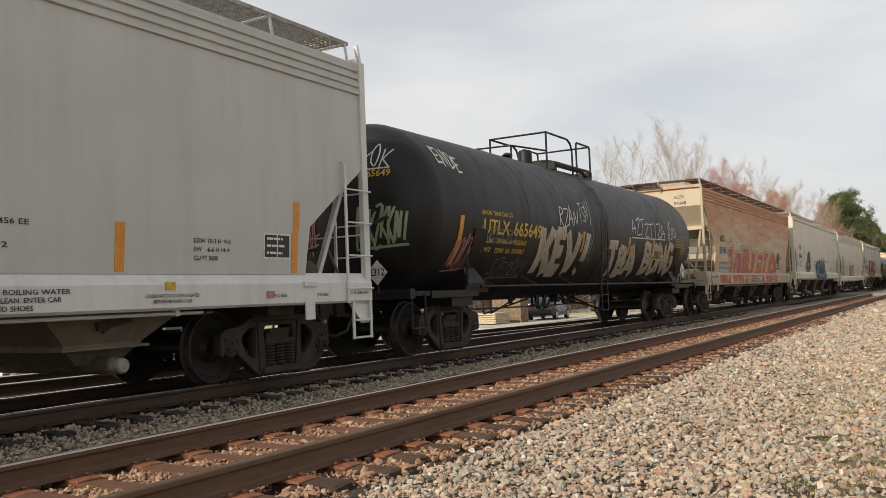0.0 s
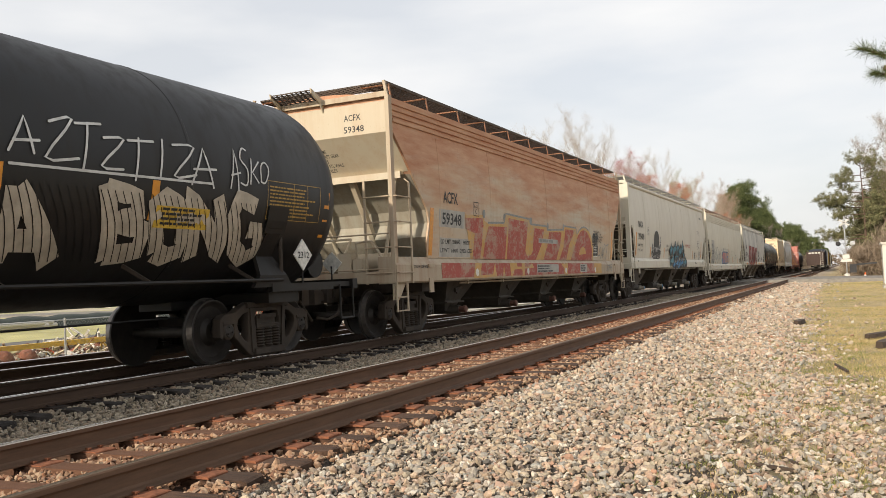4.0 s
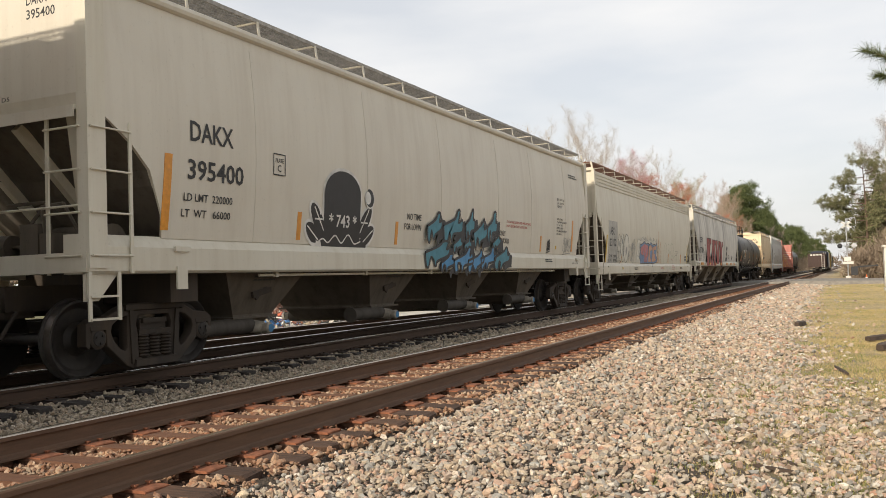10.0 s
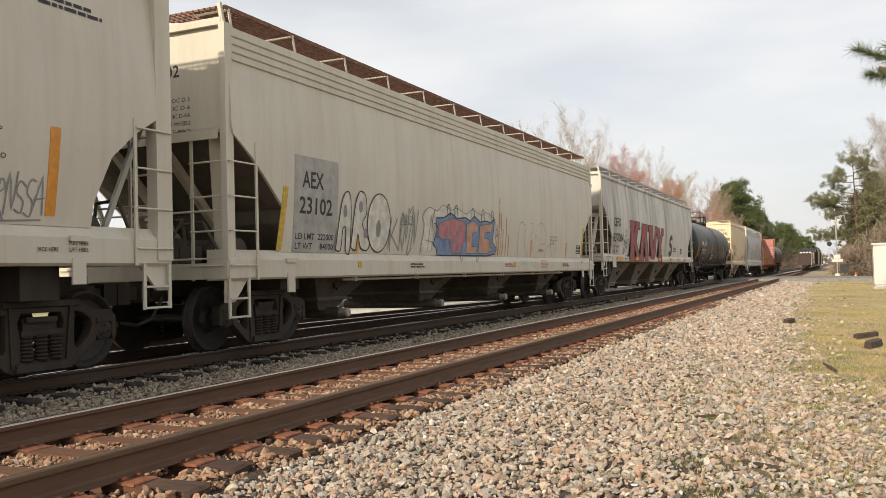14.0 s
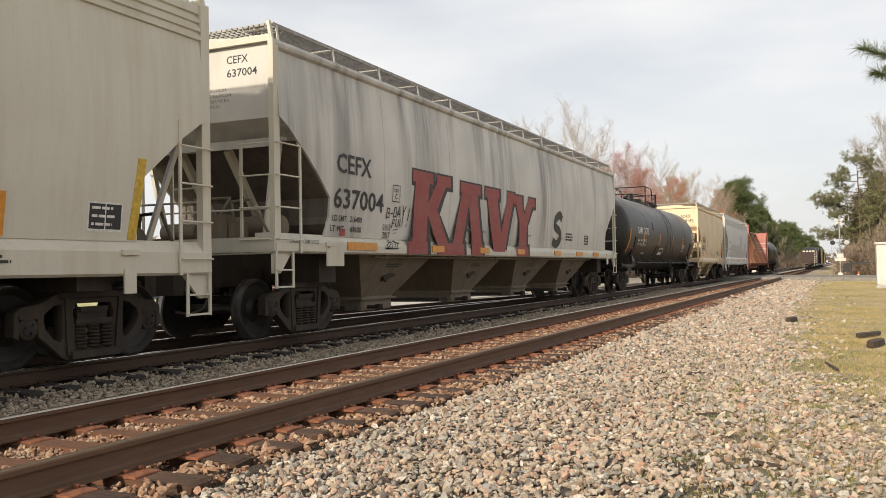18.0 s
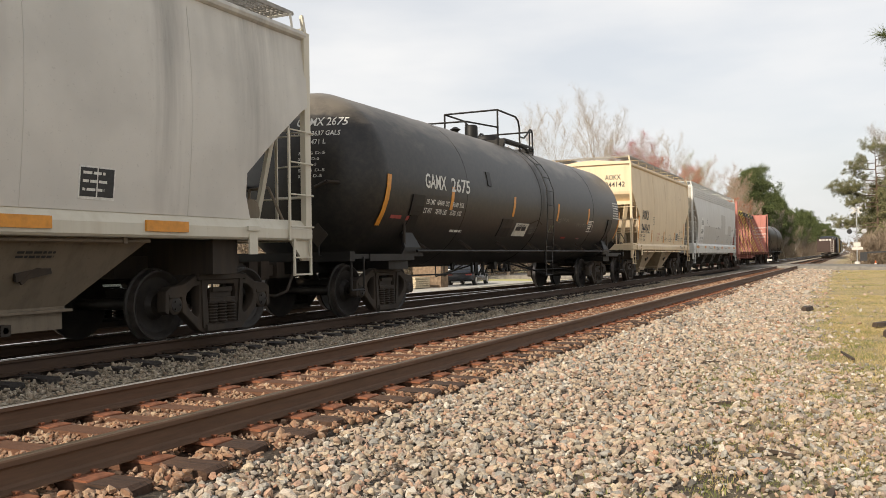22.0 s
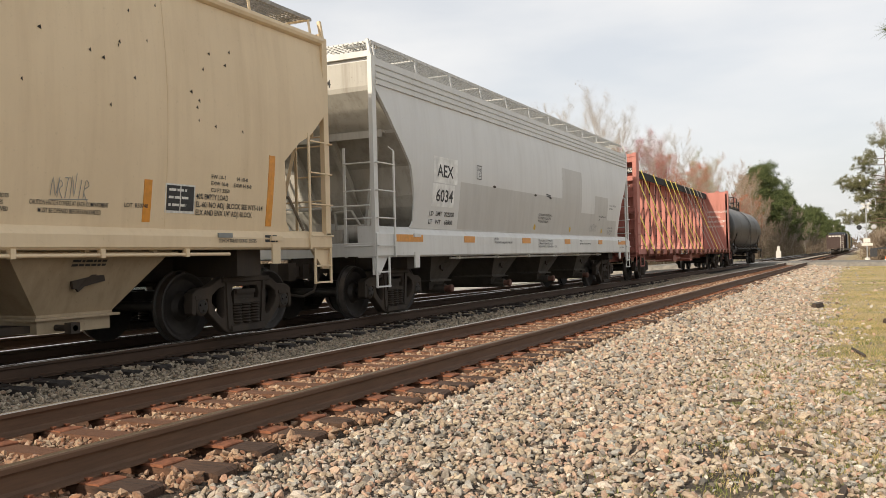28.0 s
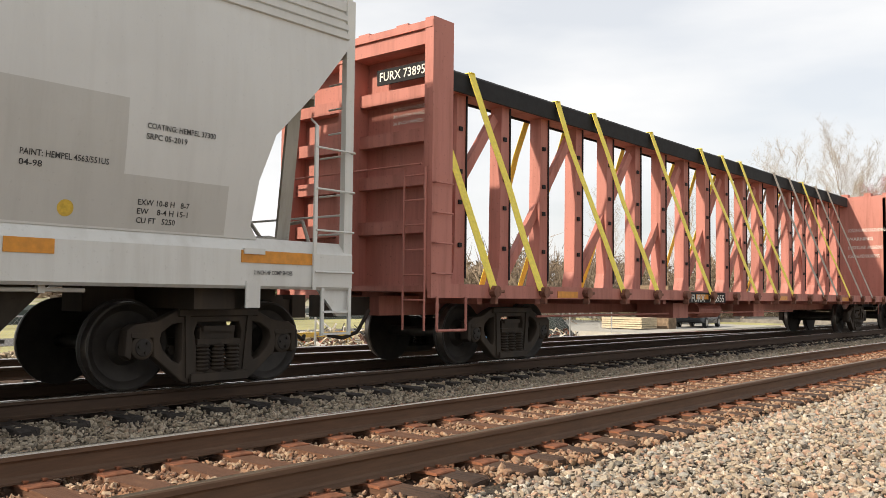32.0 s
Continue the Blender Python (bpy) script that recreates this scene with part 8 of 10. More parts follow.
P_BROWN = paint("brown_car_paint", (0.06, 0.035, 0.028), (0.05, 0.035, 0.03), 0.7, 0.5, 0.4)
P_BLUE = paint("blue_car_paint", (0.02, 0.03, 0.05), (0.04, 0.04, 0.05), 0.6, 0.4, 0.3)
P_YELL = paint("yellow_car_paint", (0.45, 0.32, 0.08), (0.2, 0.14, 0.06), 0.6, 0.4, 0.3)
bx = boxcar(186, P_BROWN, 3.5, 15, "brown steel boxcar standing at the end of a parked train")
for x in (-1.1, -0.55, 0.0, 0.55):
    s = Shape()
    s.box(x, x + 0.4, -7.62, -7.58, 3.2, 3.45)
    part("end_marking", s, M_WHITE, bx)
boxcar(203, P_BLUE, 4.2, 16, "dark blue steel boxcar of a parked train")
boxcar(220, P_GREY, 4.4, 16, "light grey steel boxcar of a parked train")
boxcar(237, P_YELL, 4.3, 16, "yellow steel boxcar of a parked train")
boxcar(254, P_BROWN, 4.4, 16, "brown steel boxcar of a parked train")
boxcar(271, P_CREAM, 4.4, 16, "cream steel boxcar of a parked train")
boxcar(288, P_BLUE, 4.4, 16, "dark blue steel boxcar of a parked train")


# ---- trees ----
def leaf_mat(name, a, b, rough=0.8):
    m, n, l, bs = node_mat(name)
    rnd = n.new("ShaderNodeNewGeometry").outputs["Random Per Island"]
    l.new(mixed(n, l, rnd, a, b), bs.inputs["Base Color"])
    bs.inputs["Roughness"].default_value = rough
    bs.inputs["Specular IOR Level"].default_value = 0.2
    return m


M_BARK = plain("grey_bark", (0.36, 0.31, 0.255), 0.95, 0, 0.3, 2, 0.6)
M_PBARK = plain("pine_bark", (0.13, 0.085, 0.06), 0.95, 0, 0.4, 2, 0.6)
M_RED = leaf_mat("red_buds", (0.33, 0.045, 0.05), (0.46, 0.15, 0.13))
M_EMBER = leaf_mat("ember_buds", (0.42, 0.1, 0.05), (0.5, 0.22, 0.12))
M_TAN = leaf_mat("tan_buds", (0.3, 0.22, 0.15), (0.42, 0.33, 0.22))
M_LIME = leaf_mat("spring_leaves", (0.2, 0.2, 0.09), (0.38, 0.35, 0.2))
M_RUST = leaf_mat("rusty_buds", (0.33, 0.18, 0.12), (0.42, 0.3, 0.22))
M_PINE = leaf_mat("pine_needles", (0.05, 0.07, 0.025), (0.15, 0.175, 0.07))
M_OLIVE = leaf_mat("olive_needles", (0.09, 0.1, 0.045), (0.27, 0.25, 0.13))
M_BRUSH = leaf_mat("brush_twigs", (0.14, 0.105, 0.075), (0.28, 0.22, 0.16))


def blades(rng, centres, size, per, spread_r, droop=0.0, slim=0.28):
    """Small leaf-like triangles round each centre."""
    n = len(centres) * per
    c = np.repeat(np.asarray(centres), per, 0) + rng.normal(0, spread_r, (n, 3))
    d = rng.normal(0, 1, (n, 3))
    d[:, 2] -= droop
    d /= np.linalg.norm(d, axis=1)[:, None]
    e = np.cross(d, rng.normal(0, 1, (n, 3)))
    e /= np.linalg.norm(e, axis=1)[:, None] + 1e-6
    L = size * rng.uniform(0.6, 1.3, n)[:, None]
    v = np.stack([c - e * L * slim, c + e * L * slim, c + d * L], 1).reshape(-1, 3)
    f = np.arange(3 * n).reshape(-1, 3)
    me = bpy.data.meshes.new("crown")
    me.from_pydata(v.tolist(), [], f.tolist())
    return me


def bare_tree(name, seed, height, bud, label, buds=9, spreadw=0.42, bud_size=0.1, bark=None, reach=0.3):
    """A leader with curved ascending limbs, branches and fine twigs, and buds toward the twig ends."""
    r = random.Random(seed)
    rng = np.random.default_rng(seed)
    th = thing(name, label, "tree", kind="")
    s, tw, tips = Shape(), Shape(), []

    def limb(p, d, L, rad, steps, lift, into, sides):
        """A bent tapering limb; returns its points and directions."""
        pts = [(Vector(p), Vector(d).normalized())]
        for k in range(steps):
            q, e = pts[-1]
            e = (e + Vector((r.gauss(0, 0.1), r.gauss(0, 0.1), lift))).normalized()
            w = q + e * (L / steps)
            into.rod(q, w, max(rad * (1 - k / steps), 0.006), sides, max(rad * (1 - (k + 1) / steps), 0.005))
            pts.append((w, e))
        return pts

    lead = limb((0, 0, -0.3), (r.uniform(-0.04, 0.04), r.uniform(-0.04, 0.04), 1), height, height * 0.0085, 9, 0.08, s, 7)
    for i in range(24):
        t = 0.22 + 0.76 * (i + r.random()) / 24
        k = min(int(t * 9), 8)
        p = lead[k][0].lerp(lead[k + 1][0], t * 9 - k)
        a = i * 2.4 + r.uniform(-0.5, 0.5)
        out = r.uniform(0.75, 1.2) * (spreadw * 1.9)
        L = height * reach * (0.55 + 0.75 * (1.0 - t)) * r.uniform(0.75, 1.2)
        main = limb(p, (math.cos(a) * out, math.sin(a) * out, 0.75), L, height * 0.0032 * (1.15 - t), 5, 0.12, s, 5)
        for j in range(8):
            u = 0.25 + 0.75 * (j + r.random()) / 8
            m = min(int(u * 5), 4)
            q = main[m][0].lerp(main[m + 1][0], u * 5 - m)
            e = main[m][1]
            side = Vector((r.gauss(0, 1), r.gauss(0, 1), r.uniform(-0.1, 0.7))).normalized()
            sub = limb(q, e * 0.75 + side * 0.7, L * r.uniform(0.28, 0.5) * (1.15 - 0.6 * u), 0.022, 3, 0.15, tw, 3)
            for v in range(6):
                f, g = sub[min(v // 2, 2)], sub[min(v // 2 + 1, 3)]
                o = f[0].lerp(g[0], r.random())
                side = Vector((r.gauss(0, 1), r.gauss(0, 1), r.uniform(0, 0.8))).normalized()
                end = o + (f[1] * 0.7 + side * 0.75).normalized() * r.uniform(0.35, 0.95)
                tw.rod(o, end, 0.0075, 3, 0.004)
                tips += [end, o.lerp(end, 0.55)]
    part("trunk", s, bark or M_BARK, th)
    part("twig_mass", tw, bark or M_BARK, th)
    if buds:
        me = blades(rng, [tuple(t) for t in tips], bud_size, buds, 0.16)
        me.materials.append(bud)
        part("crown", me, None, th)
    return th


def pine_tree(name, seed, height, label, start=0.45, wide=0.2, blobs=12, per=14, blob=0.09, fill=40, tuft=0.5, mat=None):
    """A trunk with boughs, each carrying flat clouds of needle tufts; size is the true height."""
    r = random.Random(seed)
    rng = np.random.default_rng(seed)
    th = thing(name, label, "tree")
    s = Shape()
    s.rod((0, 0, -0.3), (0.1, 0.05, height * 0.6), height * 0.011, 8, height * 0.007).rod((0.1, 0.05, height * 0.6), (0, 0, height * 0.94), height * 0.007, 6, 0.03)
    cs = []
    for i in range(blobs):
        t = (i + r.uniform(0.2, 0.8)) / blobs
        z = height * (start + (0.93 - start) * t)
        R = height * wide * math.sin(math.pi * (0.2 + 0.68 * t)) * r.uniform(0.55, 1.1)
        a = i * 2.4 + r.uniform(-0.5, 0.5)
        c = Vector((R * math.cos(a), R * math.sin(a), z))
        s.rod((0, 0, z - R * 0.35), c, 0.07, 4, 0.03)
        w = height * blob * r.uniform(0.7, 1.25)
        for _ in range(per):
            cs.append((c.x + r.gauss(0, w), c.y + r.gauss(0, w), c.z + r.gauss(0, w * 0.42)))
    part("trunk", s, M_PBARK, th)
    me = blades(rng, cs, tuft, fill, height * 0.017)
    me.materials.append(mat or M_PINE)
    part("crown", me, None, th)
    return th


def layered_pine(name, label, boughs, height, seed):
    """An open pine: long bare boughs that fork and carry needle tufts on their upper ends."""
    r = random.Random(seed)
    rng = np.random.default_rng(seed)
    th = thing(name, label, "tree")
    s, cs = Shape(), []
    s.rod((0, 0, -0.3), (0.1, 0, height * 0.5), 0.17, 8, 0.12).rod((0.1, 0, height * 0.5), (-0.1, 0, height * 0.97), 0.12, 6, 0.03)
    for z, dx, dy, rise in boughs:
        root, tip = Vector((0, 0, z)), Vector((dx, dy, z + rise))
        mid = root.lerp(tip, 0.5) + Vector((0, 0, -0.25))
        s.rod(root, mid, 0.06, 5, 0.045).rod(mid, tip, 0.045, 5, 0.02)
        n = max(7, int(5.5 * (tip - root).length))
        for k in range(n):
            u = 0.42 + 0.58 * (k + r.random()) / n
            q = (root.lerp(mid, u * 2) if u < 0.5 else mid.lerp(tip, u * 2 - 1))
            e = q + Vector((r.gauss(0, 0.42) + 0.2 * dx / abs(dx), r.gauss(0, 0.6), r.uniform(-0.35, 0.85)))
            s.rod(q, e, 0.015, 3, 0.008)
            for _ in range(5):
                cs.append((e.x + r.gauss(0, 0.24), e.y + r.gauss(0, 0.24), e.z + r.gauss(0.05, 0.2)))
    part("trunk", s, M_PBARK, th)
    me = blades(rng, cs, 0.2, 34, 0.1, 0.0, 0.1)
    me.materials.append(M_OLIVE)
    part("crown", me, None, th)
    return th


def plant(ob, spots):
    """Moves a tree to the first spot and sets copies at the rest: (x, y, turn, size)."""
    for i, (x, y, turn, size) in enumerate(spots):
        m = pose(x, y, ground_z(x, y), 0, 0, turn) @ Matrix.Scale(size, 4)
        if i:
            copy_thing(ob, m)
        else:
            first = m
    ob.matrix_basis = first


def stand(ob, made, spots):
    """Sets a tree of the height it was made with at (x, y, turn, height)."""
    plant(ob, [(x, y, turn, hgt / made) for x, y, turn, hgt in spots])


stand(bare_tree("bare_tree", 1, 20, M_TAN, "tall leafless pale grey tree with fine twigs", 2, 0.36, 0.09, reach=0.34), 23.2, [(-25.8, 102, 0, 22.6), (-28.6, 88, 70, 18.4), (-29.3, 76, 160, 16.5), (-28, 104, 200, 21), (-26.6, 100, 40, 19.5), (-34, 72, 140, 14), (-24.2, 132, 250, 21.4), (-25.5, 134, 20, 19), (-27.5, 118, 10, 17.5), (-36, 66, 300, 12), (-24.5, 106, 120, 17.5)])
stand(bare_tree("budding_tree", 2, 20, M_LIME, "spring tree with pale green young leaves", 5, 0.42, 0.14), 23.8, [(-25.7, 162, 0, 21.0), (-27.6, 158, 90, 19.6), (-32, 79, 50, 10), (-26.5, 152, 210, 17.5), (-24.5, 170, 300, 18.5), (-30, 112, 20, 12), (12, 190, 10, 15)])
stand(bare_tree("red_maple", 3, 17, M_RED, "maple tree in red spring flower", 5, 0.4, 0.11), 19.8, [(-25.8, 114, 0, 18.8), (-26.8, 112, 80, 17.6), (-25.0, 124, 140, 17.2), (-24.4, 118, 200, 16), (-24, 160, 30, 14.2), (-22.5, 171, 220, 14.0)])
stand(bare_tree("orange_maple", 13, 17, M_EMBER, "maple tree in orange-red spring flower", 6, 0.46, 0.12), 18.9, [(-24.2, 125, 0, 16.2), (-23.6, 136, 120, 16.0), (-21.5, 197, 200, 14.0), (-22, 181, 60, 13.5)])
stand(bare_tree("rusty_tree", 4, 19, M_RUST, "leafless tree with rusty brown buds", 3, 0.42, 0.11), 21.7, [(-22.6, 172, 0, 19.4), (-20.2, 180, 90, 18.6), (-23.5, 148, 40, 18.5), (-21, 192, 150, 18), (-23.4, 141, 210, 17), (-24.5, 158, 200, 17), (-20.5, 205, 10, 14.0), (-19.5, 240, 70, 11.0), (-26, 120, 100, 12.5), (-22, 186, 300, 18), (-18, 322, 160, 11.0), (-17, 380, 30, 13.0), (-16, 540, 80, 15), (-15.5, 620, 10, 16)])
stand(bare_tree("thicket_tree", 5, 15, M_BRUSH, "slender grey-brown leafless tree in a thicket", 3, 0.34, 0.1), 15, [(5.0, 122, 0, 14.5), (6.6, 121, 0, 17.6), (8.2, 118, 90, 18.6), (7.6, 124, 200, 17.0), (9.3, 121, 20, 19), (5.6, 131, 140, 14), (6.0, 140, 50, 13), (10.5, 126, 100, 20), (4.8, 152, 150, 12), (12, 132, 200, 21), (7, 165, 250, 13), (-22, 212, 10, 13), (-20, 232, 50, 12), (-19, 262, 100, 12), (-24, 185, 150, 13), (-27, 145, 250, 14), (-21, 222, 330, 12), (-18.5, 276, 200, 11), (-18, 300, 90, 10), (-17, 335, 30, 10)])
stand(pine_tree("pine_tree", 6, 20, "tall dark green pine tree with a billowing crown", 0.42, 0.165, 22, 20, 0.05, 64, 0.3), 20, [(-21, 210, 0, 22.8), (-19.5, 240, 60, 18.6), (-19.3, 268, 200, 17.4), (-18, 326, 60, 16.4), (-16.5, 405, 150, 18.0), (-16, 600, 10, 20.5), (-14, 860, 140, 18), (9, 260, 90, 15), (9, 380, 30, 16), (-24, 233, 120, 17)])
stand(pine_tree("pine_tree", 16, 19, "dark green pine tree with an uneven crown", 0.3, 0.185, 20, 20, 0.055, 64, 0.3), 19, [(-21.8, 219, 40, 21.0), (-19.6, 254, 130, 18.2), (-19, 286, 10, 16.0), (-17.2, 350, 100, 18.6), (-17, 375, 220, 18.6), (-16, 470, 80, 17.5), (-15, 700, 40, 19), (9, 310, 90, 15), (10, 450, 30, 17), (-22.5, 246, 300, 16), (-15, 1000, 10, 18)])
BOUGHS = [(5.6, 2.6, -0.5, 0.3), (7.4, -2.4, 0.8, 0.5), (7.8, 2.8, 0.7, 0.4), (9.0, -4.0, -0.5, 0.6), (10.4, 2.6, -0.5, 0.6), (11.8, 1.9, 0.4, 0.6), (13.0, 1.2, 0.3, 0.7), (13.9, -0.4, 0.3, 0.5), (4.4, -4.9, -0.6, 0.5), (4.9, -3.2, 1.0, 0.4), (6.3, 3.4, 0.5, 0.3), (6.9, -3.4, -0.9, 0.5), (8.2, -5.0, 0.4, 0.9), (8.6, -3.0, -1.2, 0.7), (9.4, 3.0, -0.6, 0.4), (10.0, -2.8, 0.9, 1.0), (10.9, 2.4, 0.6, 0.7), (11.4, -2.6, -0.7, 0.6), (12.2, -1.9, 0.8, 0.6), (12.6, 1.7, -0.4, 0.9), (13.3, -0.9, -0.4, 1.0), (13.6, 0.9, 0.6, 0.7)]
stand(layered_pine("open_pine", "ragged pine tree with long open layered boughs", BOUGHS, 14.4, 9), 14.4, [(2.7, 120, 0, 14.6)])
stand(pine_tree("verge_pine", 19, 16, "olive green pine tree among bare brush", 0.12, 0.17, 24, 18, 0.055, 46, 0.3, M_OLIVE), 16, [(4.0, 124, 0, 11.6), (4.9, 119, 80, 11.0), (6.6, 128, 150, 13.5), (2.6, 134, 220, 8.5), (9.0, 121, 300, 12.5), (4.0, 150, 30, 10)])


def thicket(name, seed, boxes, size, mat, label, per=12, droop=0.0, slim=0.28):
    rng = np.random.default_rng(seed)
    cs = np.concatenate([np.stack([rng.uniform(x0, x1, n), rng.uniform(y0, y1, n), rng.uniform(0, 1, n) ** 1.4 * h - 0.5], 1) for x0, x1, y0, y1, h, n in boxes])
    me = blades(rng, cs, size, per, 0.6, droop, slim)
    me.materials.append(mat)
    tagged(new(name, me), label, "bushes", kind="stuff")


thicket("brush", 11, [(1.0, 4.2, 97, 132, 2.2, 260), (3.6, 12, 93, 112, 3.6, 420), (5.5, 10, 100, 112, 7, 160), (4.6, 12, 112, 125, 5, 420), (4.0, 12, 125, 200, 7, 700), (-40, -24, 85, 170, 5, 800), (-36, -30, 40, 85, 4, 300), (-26, -17.5, 170, 330, 7, 700), (-20, -14, 330, 620, 7, 400), (7, 14, 200, 330, 7, 300)], 1.3, M_BRUSH, "tangled leafless brush under the trees", 40, -1.2, 0.028)
thicket("evergreen_brush", 12, [(1.4, 4.4, 98, 130, 1.5, 60), (4.2, 11, 94, 112, 2.2, 110), (5.6, 9, 108, 118, 7.5, 110), (3.6, 12, 112, 160, 4, 260), (-36, -27, 95, 170, 3, 80), (-23, -19, 215, 300, 6, 160)], 0.4, M_OLIVE, "dark evergreen undergrowth", 26, 0.0, 0.2)
thicket("far_woods", 13, [(-330, -70, 330, 380, 17, 1500), (-330, -190, 60, 330, 13, 1400), (-70, -20, 420, 450, 14, 300), (-60, 60, 1300, 1380, 14, 400), (14, 90, 350, 420, 16, 400)], 2.6, M_BRUSH, "distant band of leafless woods")
thicket("far_pines", 14, [(-330, -60, 340, 390, 15, 500), (-330, -240, 150, 330, 13, 260), (-40, -22, 240, 420, 13, 260)], 2.6, M_PINE, "distant dark pine woods")

# overhanging pine beside the camera
th = thing("near_pine", "pine tree whose needled branch hangs over the verge", "tree", (5.6, 13.0, -0.72))
s = Shape()
s.rod((0, 0, -0.2), (0.1, 0, 9), 0.2, 10, 0.12)
part("trunk", s, M_PBARK, th)
s = Shape()
tip = [(0, 0, 3.2), (-2.2, -0.5, 3.75), (-4.2, -0.8, 3.95), (-5.0, -0.9, 4.15)]
s.pipe(tip, 0.035)
tw = [((-4.2, -0.8, 3.95), (-5.25, -0.95, 4.42)), ((-4.0, -0.8, 3.93), (-4.85, -0.7, 4.45)), ((-4.4, -0.8, 3.97), (-5.1, -1.1, 4.05)), ((-3.6, -0.7, 3.9), (-4.5, -0.5, 4.5))]
for a, b in tw:
    s.rod(a, b, 0.012, 4)
part("branch", s, M_PBARK, th)
rng = np.random.default_rng(5)
n = 1500
v, f = [], []
for a, b in tw:
    a, b = np.array(a), np.array(b)
    for i in range(n // 2):
        q = rng.uniform(0.35, 1.0)
        c = a + (b - a) * q
        d = (b - a) / np.linalg.norm(b - a) * 0.7 + rng.normal(0, 0.55, 3)
        d /= np.linalg.norm(d)
        e = np.cross(d, rng.normal(0, 1, 3))
        e /= np.linalg.norm(e)
        k = len(v)
        v += [tuple(c - e * 0.0035), tuple(c + e * 0.0035), tuple(c + d * rng.uniform(0.13, 0.22))]
        f.append((k, k + 1, k + 2))
me = bpy.data.meshes.new("needles")
me.from_pydata(v, [], f)
me.materials.append(M_PINE)
part("needles", me, None, th)

# ---- yard behind the tracks ----
M_JUNK = plain("bleached_scrap", (0.78, 0.74, 0.66), 0.7, 0, 0.25)
M_YEL = plain("yellow_steel", (0.66, 0.42, 0.06), 0.6, 0, 0.3)
M_RUSTY = plain("rusty_scrap", (0.19, 0.075, 0.045), 0.9, 0.1, 0.5)
M_CRATE = plain("orange_plastic", (0.6, 0.14, 0.07), 0.6, 0, 0.25)
M_NET = plain("dark_netting", (0.035, 0.045, 0.04), 0.9, 0, 0.3)
M_REEL = plain("pale_reel", (0.5, 0.42, 0.29), 0.85, 0, 0.25)
M_RED2 = plain("red_sheet", (0.4, 0.03, 0.035), 0.5, 0, 0.2)
M_BLUE = plain("blue_plastic", (0.04, 0.2, 0.5), 0.5, 0, 0.2)
M_FIELD = plain("field_grass", (0.4, 0.37, 0.16), 0.95, 0, 0.3, 0.4)
M_CARP = plain("car_paint", (0.06, 0.065, 0.075), 0.25, 0.3, 0.1)
M_GLASS = plain("dark_glass", (0.02, 0.022, 0.025), 0.1, 0, 0.1)
M_RUBBER = plain("tyre_rubber", (0.02, 0.02, 0.02), 0.9, 0, 0.2)
YZ, PZ = -0.93, -0.66

s = Shape()
s.box(-110, -24, 10, 120, -1.2, -0.93)
tagged(new("field", s.mesh("field", M_FIELD)), "mown green and straw coloured field", "field", kind="structure")
s = Shape()
s.box(-36.5, -31.5, 0, 140, -1.1, -0.91)
tagged(new("yard_road", s.mesh("yard_road", M_ASPHALT)), "grey gravel lane behind the yard", "road", kind="structure")
s = Shape()
s.box(-36, -19.5, 38, 57, -1.1, -0.66)
tagged(new("pavement", s.mesh("pavement", M_CONC)), "pale concrete yard paving", "pavement", kind="structure")

fence = thing("chain_link_fence", "galvanised chain-link fence along the yard", "fence", (-21.2, 3.35, YZ), kind="structure")
for i in range(10):
    s = Shape()
    s.rod((0, i * 3.85, -0.1), (0, i * 3.85, 1.4), 0.032, 8)
    part("post", s, M_ALU, fence)
s = Shape()
s.rod((0, 0, 1.34), (0, 34.65, 1.34), 0.018).rod((0, 0, 0.05), (0, 34.65, 0.05), 0.008)
part("top_rail", s, M_ALU, fence)
s = Shape()
for i in range(320):
    y = -1.3 + i * 0.11
    for k in (-1, 1):
        a, b = (y, y + 1.29) if k > 0 else (y + 1.29, y)
        if 0 < a < 34.65 and 0 < b < 34.65:
            s.rod((0, a, 0.05), (0, b, 1.34), 0.0022, 3)
part("wire_mesh", s, M_ALU, fence)["kind"] = "stuff"

r = random.Random(12)


